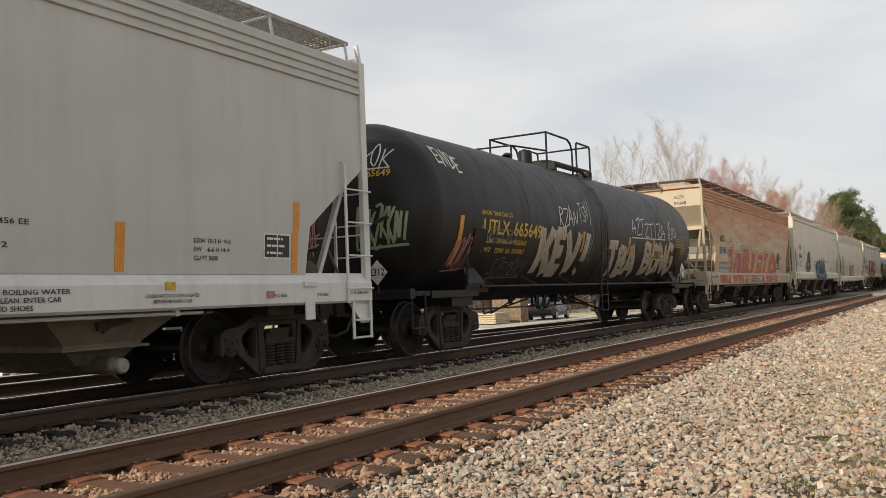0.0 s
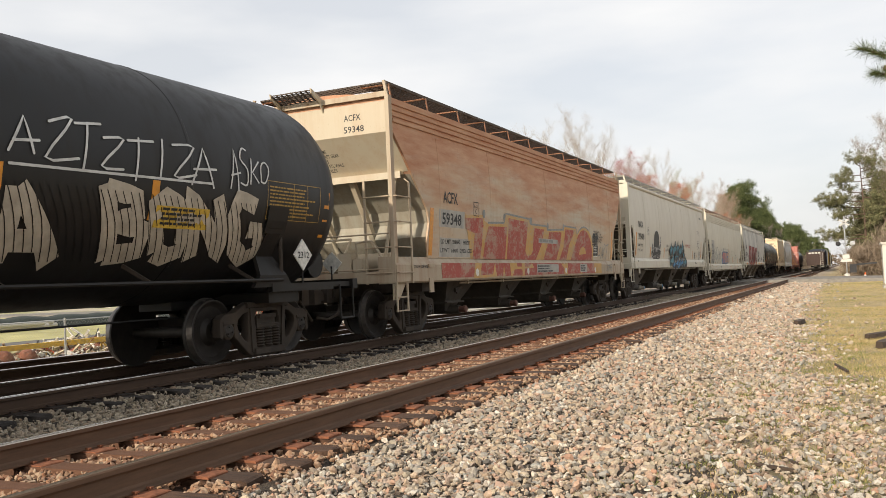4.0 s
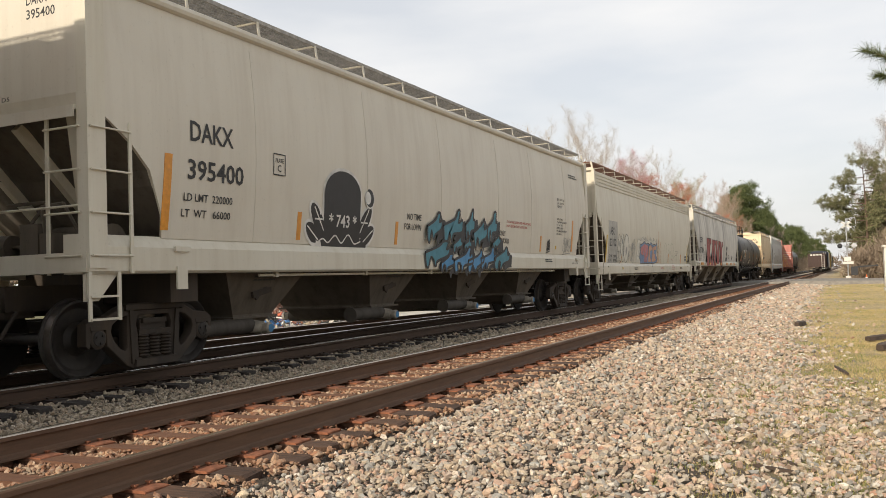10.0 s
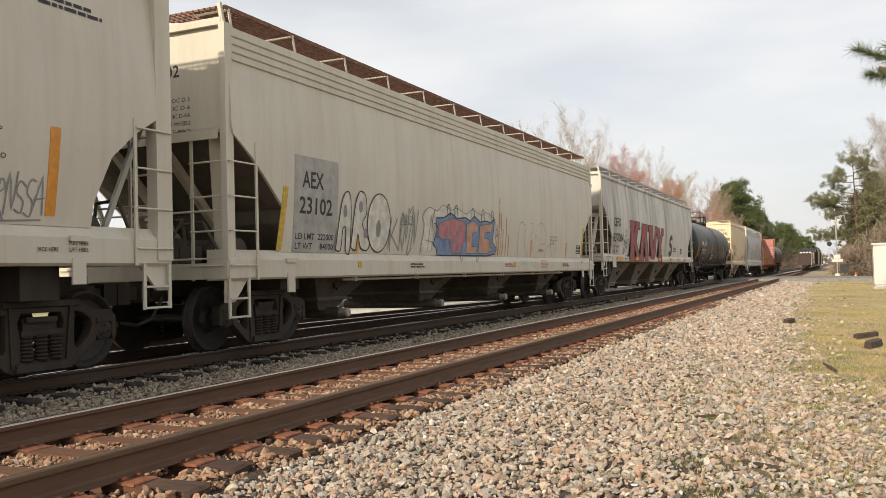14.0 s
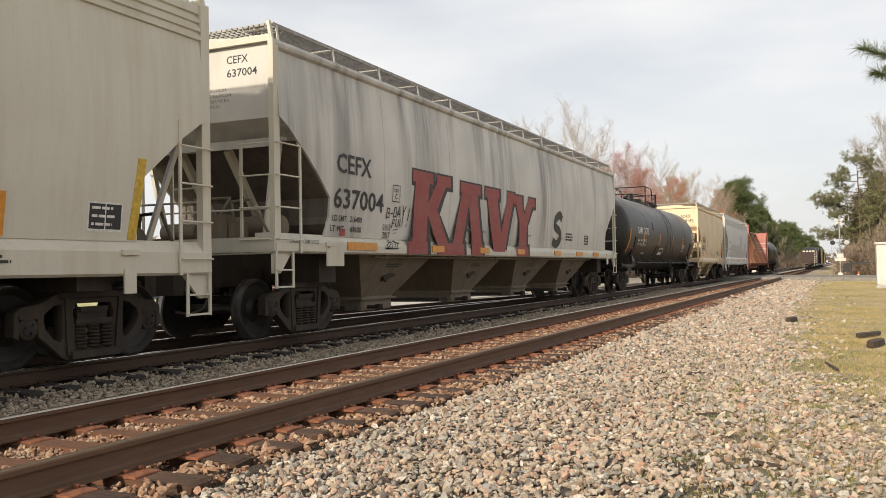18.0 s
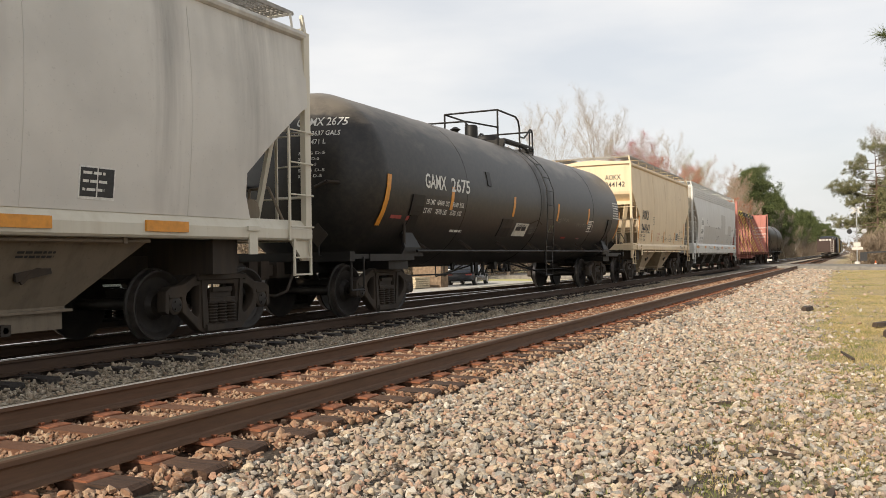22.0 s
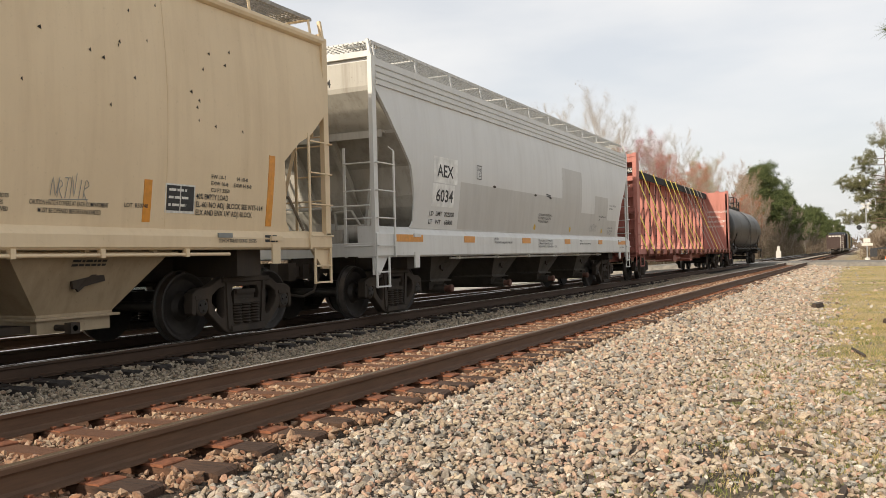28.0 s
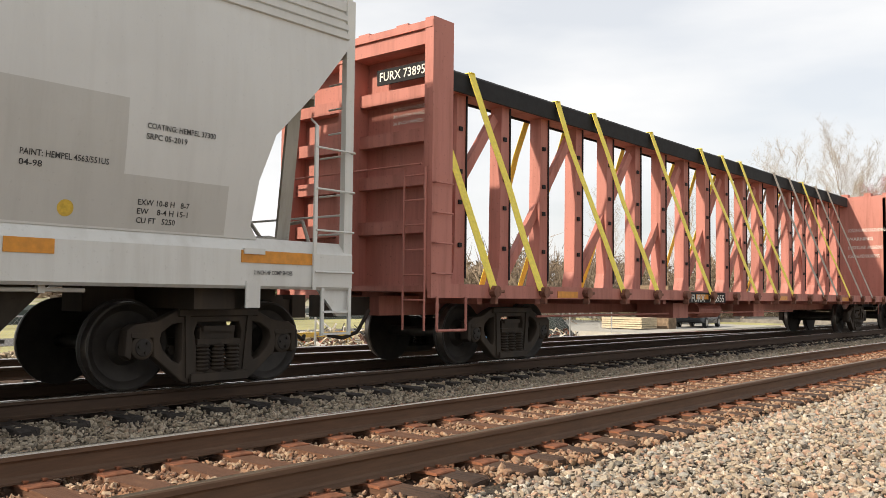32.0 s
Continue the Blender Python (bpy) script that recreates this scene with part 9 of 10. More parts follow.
def heap(name, label, x, y, w, d, count, mats, size=(0.5, 1.4), thick=(0.04, 0.12), top=1.0):
    th = thing(name, label, "scrap", (x, y, YZ))
    top *= 0.85
    for i in range(int(count * 2.2)):
        s = Shape()
        L = r.uniform(*size) * 0.6
        a, q = r.uniform(0, 6.283), r.uniform(0, 1) ** 0.5
        c = (w * 1.3 * q * math.cos(a), d * 1.25 * q * math.sin(a), 0.08 + r.uniform(0.3, 1.0) * top * (1.05 - q * q))
        m = pose(*c, r.uniform(-50, 50), r.uniform(-60, 60), r.uniform(0, 180))
        t = r.uniform(*thick)
        if i % 5 == 0:
            s.loft([[tuple(m @ Vector((L * (k - 1.5) * 0.22, yy, 0.05 * math.sin(k * 2.1 + i)))) for yy in (-L * 0.2, L * 0.2)] + [tuple(m @ Vector((L * (k - 1.5) * 0.22, yy, 0.05 * math.sin(k * 2.1 + i) - 0.015))) for yy in (L * 0.2, -L * 0.2)] for k in range(4)])
        elif i % 5 == 2:
            s.rod(tuple(m @ Vector((-L * 0.7, 0, 0))), tuple(m @ Vector((L * 0.7, 0, 0))), t * 0.35, 6)
        elif i % 5 == 4:
            s.box(-L * 0.17, L * 0.17, -L * 0.14, L * 0.14, -L * 0.1, L * 0.1, m)
        else:
            s.box(-L * 0.6, L * 0.6, -t * 0.35, t * 0.35, -t * 0.3, t * 0.3, m)
        part("scrap_piece", s, mats[i % len(mats)], th)
    s = Shape()
    s.loft([[(w * 1.1 * q * math.cos(a), d * 1.1 * q * math.sin(a), z) for a in [k * 0.5236 for k in range(12)]] for q, z in ((1, 0), (0.75, top * 0.25), (0.3, top * 0.42))])
    part("heap_core", s, M_DKSTEEL, th)


heap("scrap_heap", "heap of dark rusty scrap steel and pipes", -24.2, 22.5, 1.0, 2.0, 60, [M_RUSTY, M_JUNK, M_DKSTEEL, M_JUNK, M_REEL], top=0.75)
heap("scrap_heap", "heap of pale pipes and bent sheet scrap", -23.0, 16.5, 0.9, 2.2, 40, [M_RUSTY, M_JUNK, M_WOODG, M_REEL], top=0.55)
heap("scrap_heap", "heap of cream and rusty machine parts", -22.8, 27.0, 0.8, 1.2, 30, [M_REEL, M_RUSTY, M_JUNK], top=0.7)
heap("scrap_heap", "low heap of mixed white and black scrap", -22.2, 20.0, 0.6, 1.6, 40, [M_JUNK, M_REEL, M_RUSTY, M_REEL, M_WOODG], (0.3, 1.0), (0.03, 0.1), 0.5)
heap("scrap_heap", "low heap of mixed pale and rusty scrap", -22.4, 30.5, 0.7, 2.4, 44, [M_JUNK, M_REEL, M_RUSTY, M_DKSTEEL, M_BLUE], (0.3, 1.0), (0.03, 0.1), 0.5)
heap("scrap_heap", "low heap of rusty plates and pipes", -22.6, 12.8, 0.7, 1.6, 36, [M_RUSTY, M_REEL, M_RUSTY, M_JUNK], (0.3, 1.0), (0.03, 0.1), 0.5)
heap("scrap_heap", "tangle of rust red steel frames", -24.0, 32.6, 1.3, 2.6, 40, [M_RUSTY, M_CRATE, M_RUSTY, M_JUNK], (0.8, 2.4), (0.05, 0.12), 1.3)

heap("scrap_heap", "low scatter of white, rusty and dark scrap", -22.0, 24.4, 0.5, 1.3, 40, [M_JUNK, M_RUSTY, M_DKSTEEL, M_REEL, M_WOODG], (0.3, 0.9), (0.03, 0.09), 0.5)
heap("scrap_heap", "low scatter of pale machine parts and pipes", -21.9, 33.6, 0.5, 1.8, 40, [M_REEL, M_JUNK, M_RUSTY, M_DKSTEEL], (0.3, 0.9), (0.03, 0.09), 0.5)
heap("scrap_heap", "long heap of dark rusty scrap with white bars", -24.4, 15.6, 0.8, 2.4, 46, [M_RUSTY, M_DKSTEEL, M_JUNK, M_RUSTY, M_WOODG], (0.4, 1.2), (0.03, 0.1), 0.8)
heap("scrap_heap", "scatter of pale bars and rusty parts under the rack", -22.2, 18.6, 0.4, 2.6, 30, [M_JUNK, M_RUSTY, M_REEL, M_CRATE], (0.3, 0.8), (0.03, 0.08), 0.45)
th = thing("pipe_rack", "yellow steel trestle rack in the yard", "rack", (-22.4, 18.1, YZ))
for z in (0.5,):
    s = Shape()
    s.box(-0.1, 0.1, -3.4, 3.4, z, z + 0.16)
    part("beam", s, M_YEL, th)
for y in (-3.2, -1.2, 1.0, 3.2):
    for k in (-1, 1):
        s = Shape()
        s.beam((0, y, 0.52), (k * 0.35, y + 0.2, 0), 0.06, 0.06)
        part("leg", s, M_YEL, th)
for i, (y, rr) in enumerate(((15.0, 0.42), (16.1, 0.38), (17.2, 0.28), (18.0, 0.27))):
    th = thing("rusty_tank", "small rusty steel pressure tank on the ground", "tank", (-21.9, y, YZ + rr))
    s = Shape()
    s.lathe((0, 0, 0), [(-rr, 0.05), (-rr * 0.85, rr * 0.55), (-rr * 0.5, rr * 0.9), (-0.05, rr), (0.05, rr), (rr * 0.5, rr * 0.9), (rr * 0.85, rr * 0.55), (rr, 0.05)], 18, "y")
    part("shell", s, M_RUSTY, th, smooth=40)
for y, x in ((25.4, -22.6), (26.2, -22.3), (27.3, -22.7)):
    th = thing("cable_reel", "pale wooden cable reel standing on edge", "reel", (x, y, YZ + 0.34), turn=18)
    for k in (-0.24, 0.24):
        s = Shape()
        s.lathe((k - 0.02, 0, 0), [(0, 0.04), (0, 0.34), (0.04, 0.34), (0.04, 0.04)], 20)
        part("flange", s, M_REEL, th)
    s = Shape()
    s.lathe((-0.24, 0, 0), [(0, 0.15), (0.48, 0.15)], 14)
    part("drum", s, M_REEL, th)
for x, y, q in ((-23.1, 24.6, 0.52), (-23.0, 28.0, 0.62), (-23.2, 28.6, 0.55)):
    th = thing("white_tote", "white plastic storage tote on a grey pallet", "tote", (x, y, YZ), turn=9 * q)
    s = Shape()
    s.loft([[(a * 0.3, b * 0.27, z) for a, b in ((-w, -1), (-1, -w), (1, -w), (w, -1), (w, 1), (1, w), (-1, w), (-w, 1))] for w, z in ((0.85, 0.08), (0.9, 0.1), (0.9, q - 0.04), (0.8, q))])
    part("body", s, M_WHITE, th)
    for z in (0.2, 0.36):
        s = Shape()
        s.box(0.297, 0.31, -0.26, 0.26, z, z + 0.02)
        part("band", s, M_ALU, th)
    for y in (-0.24, 0, 0.24):
        s = Shape()
        s.box(-0.35, 0.35, y - 0.06, y + 0.06, 0, 0.08)
        part("pallet_board", s, M_WOODG, th)
for i, y in enumerate((29.5, 30.05, 30.6, 31.15)):
    th = thing("white_drum", "white plastic drum with a black rim", "drum", (-22.9, y, YZ), group="white drums")
    s = Shape()
    s.lathe((0, 0, 0), [(0, 0.05), (0, 0.22), (0.2, 0.235), (0.42, 0.22), (0.46, 0.2)], 16, "z")
    part("body", s, M_WHITE if i % 3 else M_BLUE, th, smooth=40)
    s = Shape()
    s.lathe((0, 0, 0.44), [(0, 0.225), (0.06, 0.225), (0.06, 0.1)], 16, "z")
    part("rim", s, M_DKSTEEL, th)
th = thing("black_trough", "long black trough lying across white drums", "trough", (-22.9, 30.3, YZ + 0.5))
s = Shape()
s.loft([[(x, y, z) for x, z in ((-0.14, 0.12), (-0.1, 0), (0.1, 0), (0.14, 0.12), (0.11, 0.12), (0.08, 0.03), (-0.08, 0.03), (-0.11, 0.12))] for y in (-1.05, 1.05)])
part("body", s, M_DKSTEEL, th)
th = thing("silt_windrow", "long low windrow under black woven cover", "windrow", (-53.0, 51.0, -0.93))
s = Shape()
rr = random.Random(44)
s.loft([[(x * q, y, z * q * (1.25 - 0.02 * y if y < 0 else 1.25 - 0.035 * y)) for x, z in ((-1.3, 0), (-0.8, 0.5), (0, 0.66), (0.8, 0.5), (1.3, 0))] for y, q in [(-39 + 0.9 * i, rr.uniform(0.86, 1.06)) for i in range(56)]])
part("cover", s, M_NET, th, smooth=40)
th = thing("pipe_stack", "stack of long white plastic pipes", "pipe stack", (-50.0, 38.5, -0.93))
for i in range(4):
    s = Shape()
    s.rod((0.3 * i, -5.5 + i, 0.26 + 0.2 * (i % 2)), (0.3 * i, 5 - 0.6 * i, 0.26 + 0.2 * (i % 2)), 0.14, 8)
    part("pipe", s, M_WHITE, th)
for x in (0.0, 0.6):
    s = Shape()
    s.box(x - 0.15, x + 0.45, -2, -1.8, 0, 0.12)
    part("bearer", s, M_WOODG, th)
th = thing("sheet_scrap", "bent white sheet metal with a red face", "scrap", (-22.2, 19.8, YZ), turn=12)
for nm, m, y0, y1, z1 in (("red_face", M_RED2, -0.26, 0.02, 0.36), ("white_face", M_WHITE, 0.02, 0.34, 0.44)):
    s = Shape()
    s.loft([[(0.05 + 0.1 * q, y, 0.02 + z1 * q) for q, y in ((0, y0), (0.6, y0 + 0.04), (1, (y0 + y1) / 2), (0.5, y1), (0, y1))], [(0.02 + 0.1 * q, y, 0.02 + z1 * q) for q, y in ((0, y0), (0.6, y0 + 0.04), (1, (y0 + y1) / 2), (0.5, y1), (0, y1))]])
    part(nm, s, m, th)
th = thing("timber_pile", "loose pile of brown sawn sticks", "timber pile", (-25.0, 21.4, -0.93))
for i in range(34):
    s = Shape()
    L, m = rr.uniform(0.4, 0.8), pose(rr.uniform(-0.5, 0.5), rr.uniform(-0.7, 0.7), 0.06 + 0.016 * i * rr.uniform(0.5, 1), rr.uniform(-8, 8), rr.uniform(-8, 8), 90 + rr.uniform(-35, 35))
    s.box(-L, L, -0.03, 0.03, -0.02, 0.02, m)
    part("stick", s, (M_WOODG, M_RUSTY, M_REEL)[i % 3], th)
th = thing("blue_drum", "blue plastic drum lying in the yard", "drum", (-22.7, 31.9, YZ + 0.22))
s = Shape()
s.lathe((0, 0, 0), [(-0.34, 0.05), (-0.34, 0.2), (-0.3, 0.22), (0.3, 0.22), (0.34, 0.2), (0.34, 0.05)], 16, "y")
part("body", s, M_BLUE, th)
th = thing("netted_pile", "flat-topped pile under dark netting", "pile", (-23.0, 34.7, YZ))
s = Shape()
s.loft([[(1.4 * q * math.cos(a), 1.75 * q * math.sin(a) * (1 + 0.06 * math.sin(3 * a)), z + 0.05 * math.sin(5 * a) * (1 - q)) for a in [k * 0.3927 for k in range(16)]] for q, z in ((1, 0), (0.8, 0.55), (0.55, 1.02), (0.4, 1.08))])
part("cover", s, M_NET, th)
for i in range(3):
    th = thing("crate_stack", "stack of orange plastic crates", "crate", (-24.0 + 0.3 * (i % 2), 8.0 + i * 0.8, YZ))
    for k in range(2 + i % 2):
        s = Shape()
        s.box(-0.36, 0.36, -0.34, 0.34, k * 0.3, k * 0.3 + 0.27, pose(0, 0, 0, 0, 0, r.uniform(-12, 12)))
        part("crate", s, M_CRATE, th)
th = thing("wire_cage", "grey wire mesh pallet cage", "cage", (-22.8, 11.2, YZ))
for x in (-0.5, 0.5):
    for y in (-0.6, 0.6):
        s = Shape()
        s.box(x - 0.02, x + 0.02, y - 0.02, y + 0.02, 0, 1.2)
        part("post", s, M_ALU, th)
for z in (0.2, 0.45, 0.7, 0.95, 1.2):
    s = Shape()
    s.pipe([(-0.5, -0.6, z), (0.5, -0.6, z), (0.5, 0.6, z), (-0.5, 0.6, z), (-0.5, -0.6, z)], 0.012, 4)
    part("wire", s, M_ALU, th)
th = thing("timber_post", "weathered brown timber post pillar", "post", (-22.3, 45.2, PZ))
s = Shape()
s.box(-0.9, 0.9, -0.5, 0.5, 0, 2.4)
part("body", s, M_WOODG, th)
th = thing("lumber_stack", "pale stack of sawn lumber boards", "lumber", (-22.9, 43.0, PZ))
for k in range(5):
    s = Shape()
    s.box(-1.2, 1.2, -0.9 + 0.05 * (k % 2), 0.9, 0.05 + k * 0.12, 0.15 + k * 0.12)
    part("board", s, M_REEL, th)


def parked_car(x, y, turn, mat, label):
    th = thing("parked_car", label, "car", (x, y, PZ), turn=turn)
    sec = [(-2.1, 0.45, 0.75, 0.7), (-1.95, 0.3, 0.92, 0.82), (-1.2, 0.24, 0.98, 0.86), (1.0, 0.24, 0.95, 0.87), (1.9, 0.28, 0.8, 0.82), (2.15, 0.4, 0.65, 0.7)]
    s = Shape()
    s.loft([[(w, yy, z0), (w, yy, z1 - 0.12), (w * 0.9, yy, z1), (-w * 0.9, yy, z1), (-w, yy, z1 - 0.12), (-w, yy, z0)] for yy, z0, z1, w in sec])
    part("body", s, mat, th, smooth=50)
    s = Shape()
    s.loft([[(w, yy, z) for w, z in ((0.76, 0.92), (0.6, zt), (-0.6, zt), (-0.76, 0.92))] for yy, zt in ((-1.75, 0.97), (-1.2, 1.36), (0.1, 1.44), (0.5, 1.4), (1.15, 0.98))])
    part("cabin", s, M_GLASS, th, smooth=50)
    s = Shape()
    s.box(-0.58, 0.58, -1.1, 0.4, 1.4, 1.46)
    part("roof", s, mat, th)
    for sx in (-0.78, 0.78):
        for yy in (-1.35, 1.35):
            s = Shape()
            s.lathe((sx - 0.1, yy, 0.3), [(0, 0.3), (0.03, 0.33), (0.17, 0.33), (0.2, 0.3)], 18)
            w = part("wheel", s, M_RUBBER, th)
            s = Shape()
            s.lathe((sx - 0.105, yy, 0.3), [(0, 0.2), (0.21, 0.2)], 14)
            part("rim", s, M_ALU, w)
    for sx in (-0.6, 0.6):
        s = Shape()
        s.box(sx - 0.18, sx + 0.18, -2.12, -2.05, 0.62, 0.76)
        part("tail_light", s, SPRAY["red"], th)


parked_car(-22.0, 50.0, 8, M_CARP, "dark grey parked saloon car on pale paving")
parked_car(-25.8, 55.0, 40, M_WHITE, "white parked car on pale paving")

# ---- bits of wood and grass on the verge ----
M_STICK = plain("rotten_wood", (0.06, 0.042, 0.03), 0.95, 0, 0.4, 8, 0.5)
for x, y, L, w, turn in ((-1.0, 21.9, 0.75, 0.2, 80), (0.5, 17.7, 0.8, 0.16, 62), (0.55, 15.8, 0.8, 0.2, 75), (-1.98, 5.6, 0.2, 0.035, 60), (-1.12, 8.1, 0.24, 0.04, 40), (-0.5, 6.25, 0.3, 0.04, 150), (-0.42, 6.5, 0.24, 0.03, 120), (-0.1, 12.4, 0.9, 0.05, 100), (-0.15, 5.15, 0.45, 0.05, 85), (-1.6, 11.0, 0.2, 0.04, 20), (-2.3, 9.0, 0.16, 0.035, 110), (0.3, 9.2, 0.3, 0.03, 70)):
    th = thing("wood_scrap", "dark rotten piece of tie wood on the gravel", "wood scrap", (x, y, ground_z(x, y) + 0.02), turn=turn)
    s = Shape()
    s.loft([[(xx, -w / 2 * q, 0), (xx, w / 2 * q, 0), (xx, w * 0.35 * q, w * 0.5), (xx, -w * 0.4 * q, w * 0.45)] for xx, q in ((-L / 2, 0.6), (-L * 0.2, 1), (L * 0.3, 0.85), (L / 2, 0.4))])
    part("body", s, M_STICK, th)


def grass(name, seed, spots, size, mat, label):
    rng = np.random.default_rng(seed)
    n = len(spots)
    c = np.asarray(spots)
    d = np.stack([rng.normal(0, 0.5, n), rng.normal(0, 0.5, n), rng.uniform(0.5, 1.2, n)], 1)
    d /= np.linalg.norm(d, axis=1)[:, None]
    e = np.stack([rng.normal(0, 1, n), rng.normal(0, 1, n), np.zeros(n)], 1)
    e /= np.linalg.norm(e, axis=1)[:, None]
    L = (size * rng.uniform(0.5, 1.4, n))[:, None]
    w = 0.0022 + 0.035 * size
    v = np.stack([c - e * w, c + e * w, c + d * L], 1).reshape(-1, 3)
    me = bpy.data.meshes.new(name)
    me.from_pydata(v.tolist(), [], np.arange(3 * n).reshape(-1, 3).tolist())
    me.materials.append(mat)
    tagged(new(name, me), label, "grass", kind="stuff")


M_GRASS = leaf_mat("green_grass", (0.11, 0.14, 0.035), (0.25, 0.26, 0.09))
M_STRAW = leaf_mat("straw_grass", (0.34, 0.255, 0.11), (0.54, 0.43, 0.21))
rng = np.random.default_rng(77)


def tufts(x0, x1, y0, y1, count, per, rad, lean=0.6):
    cx = x1 - (x1 - x0) * rng.uniform(0, 1, count) ** lean
    cy = rng.uniform(y0, y1, count)
    a = np.repeat(np.stack([cx, cy], 1), per, 0) + rng.normal(0, rad, (count * per, 2))
    return np.stack([a[:, 0], a[:, 1], [ground_z(p, q) - 0.005 for p, q in a]], 1)


grass("green_grass", 1, np.concatenate([tufts(-0.7, 2.2, 10.5, 18, 45, 200, 0.22, 1.2), tufts(-1.0, 4, 18, 30, 65, 220, 0.35, 1.2), tufts(-1.4, 5, 30, 71, 160, 200, 0.5, 1.2), tufts(-1.6, 1.2, 3.4, 11, 120, 60, 0.09, 1.0), tufts(-2.0, 0.2, 9, 22, 80, 70, 0.13, 1.0), tufts(-2.6, 0.4, 4.5, 14, 22, 40, 0.06, 1.0)]), 0.045, M_GRASS, "short green spring grass on the verge")
grass("straw_grass", 2, np.concatenate([tufts(-0.5, 2.4, 10, 18, 300, 90, 0.16, 1.0), tufts(-0.9, 4, 18, 30, 480, 90, 0.24, 1.1), tufts(-1.1, 5, 30, 71, 1000, 70, 0.3, 1.1), tufts(-1.1, 1.3, 4, 11, 90, 50, 0.1, 1.0)]), 0.045, M_STRAW, "dry straw coloured grass on the verge")
grass("grass_tufts", 3, np.concatenate([tufts(-1.5, 1.3, 3.6, 12, 75, 90, 0.07, 0.9), tufts(-2.3, 0.0, 7, 24, 50, 90, 0.1, 0.9)]), 0.036, M_GRASS, "small green weeds among the gravel")
grass("dry_tufts", 4, tufts(-1.0, 1.3, 4, 13, 60, 70, 0.09, 0.9), 0.036, M_STRAW, "small dry weeds among the gravel")


# ---- ties, plates, ballast stones ----
def tie_material(name, a, b, stain=0.5):
    m, n, l, bs = node_mat(name)
    v = coords(n)
    info = n.new("ShaderNodeObjectInfo").outputs["Random"]
    grain = link_noise(n, l, mapped(n, l, v, (1.2, 14, 14)), 3.0, 6, 0.7)
    col = mixed(n, l, ranged(n, l, grain, 0.3, 0.7), a, b)
    col = mixed(n, l, ranged(n, l, info, 0, 1, 0, 0.5), col, tuple(c * 0.45 for c in a))
    crack = link_noise(n, l, mapped(n, l, v, (0.8, 30, 8)), 2.0, 3, 0.6)
    col = mixed(n, l, ranged(n, l, crack, 0.36, 0.42, 0.85, 0), col, (0.006, 0.005, 0.004))
    # iron stain round the plates
    sep = n.new("ShaderNodeSeparateXYZ")
    l.new(v, sep.inputs["Vector"])
    far = n.new("ShaderNodeMath")
    far.operation = "ABSOLUTE"
    l.new(sep.outputs["X"], far.inputs[0])
    reach = n.new("ShaderNodeMath")
    reach.operation = "MULTIPLY_ADD"
    l.new(link_noise(n, l, v, 3.0, 4), reach.inputs[0])
    reach.inputs[1].default_value = 0.9
    l.new(far.outputs[0], reach.inputs[2])
    rust = ranged(n, l, reach.outputs[0], 1.15, 1.4, stain, 0)
    l.new(mixed(n, l, rust, col, (0.2, 0.088, 0.045)), bs.inputs["Base Color"])
    bs.inputs["Roughness"].default_value = 0.9
    bumped(n, l, bs, grain, 0.7, 0.02)
    return m


M_TIE = tie_material("old_tie_wood", (0.045, 0.024, 0.016), (0.15, 0.082, 0.046))
M_TIE2 = tie_material("dark_tie_wood", (0.03, 0.026, 0.023), (0.07, 0.055, 0.045), 0.15)
M_PLATE = plain("rusty_plate", (0.22, 0.083, 0.04), 0.9, 0.1, 0.45, 12, 0.4)


def stone_material(name, stops):
    m, n, l, b = node_mat(name)
    rnd = n.new("ShaderNodeNewGeometry").outputs["Random Per Island"]
    v = coords(n)
    col = ramped(n, l, rnd, stops)
    f = link_noise(n, l, v, 70.0, 5, 0.75)
    g = link_noise(n, l, v, 26.0, 3, 0.6)
    col = mixed(n, l, ranged(n, l, g, 0.3, 0.5, 0.3, 0), col, (0.55, 0.5, 0.41))
    l.new(mixed(n, l, ranged(n, l, f, 0.48, 0.68, 0, 0.6), col, (0.13, 0.1, 0.07)), b.inputs["Base Color"])
    b.inputs["Roughness"].default_value = 0.88
    bumped(n, l, b, f, 0.5, 0.004)
    return m


M_STONE = stone_material("tan_ballast_stone", [(0.0, (0.15, 0.095, 0.06)), (0.1, (0.44, 0.355, 0.255)), (0.19, (0.2, 0.195, 0.175)), (0.28, (0.47, 0.3, 0.21)), (0.37, (0.53, 0.44, 0.31)), (0.45, (0.1, 0.095, 0.085)), (0.53, (0.47, 0.36, 0.26)), (0.61, (0.35, 0.35, 0.315)), (0.69, (0.42, 0.235, 0.15)), (0.77, (0.66, 0.6, 0.5)), (0.85, (0.27, 0.26, 0.235)), (0.93, (0.5, 0.41, 0.3)), (1.0, (0.33, 0.24, 0.165))])
M_STONE2 = stone_material("grey_ballast_stone", [(0.0, (0.3, 0.24, 0.17)), (0.25, (0.45, 0.37, 0.26)), (0.5, (0.16, 0.13, 0.095)), (0.75, (0.54, 0.46, 0.345)), (1.0, (0.35, 0.24, 0.155))])
M_STONE3 = stone_material("rust_stained_stone", [(0.0, (0.2, 0.088, 0.045)), (0.25, (0.4, 0.25, 0.15)), (0.5, (0.17, 0.072, 0.038)), (0.75, (0.48, 0.35, 0.23)), (0.9, (0.27, 0.12, 0.06)), (1.0, (0.36, 0.21, 0.12))])

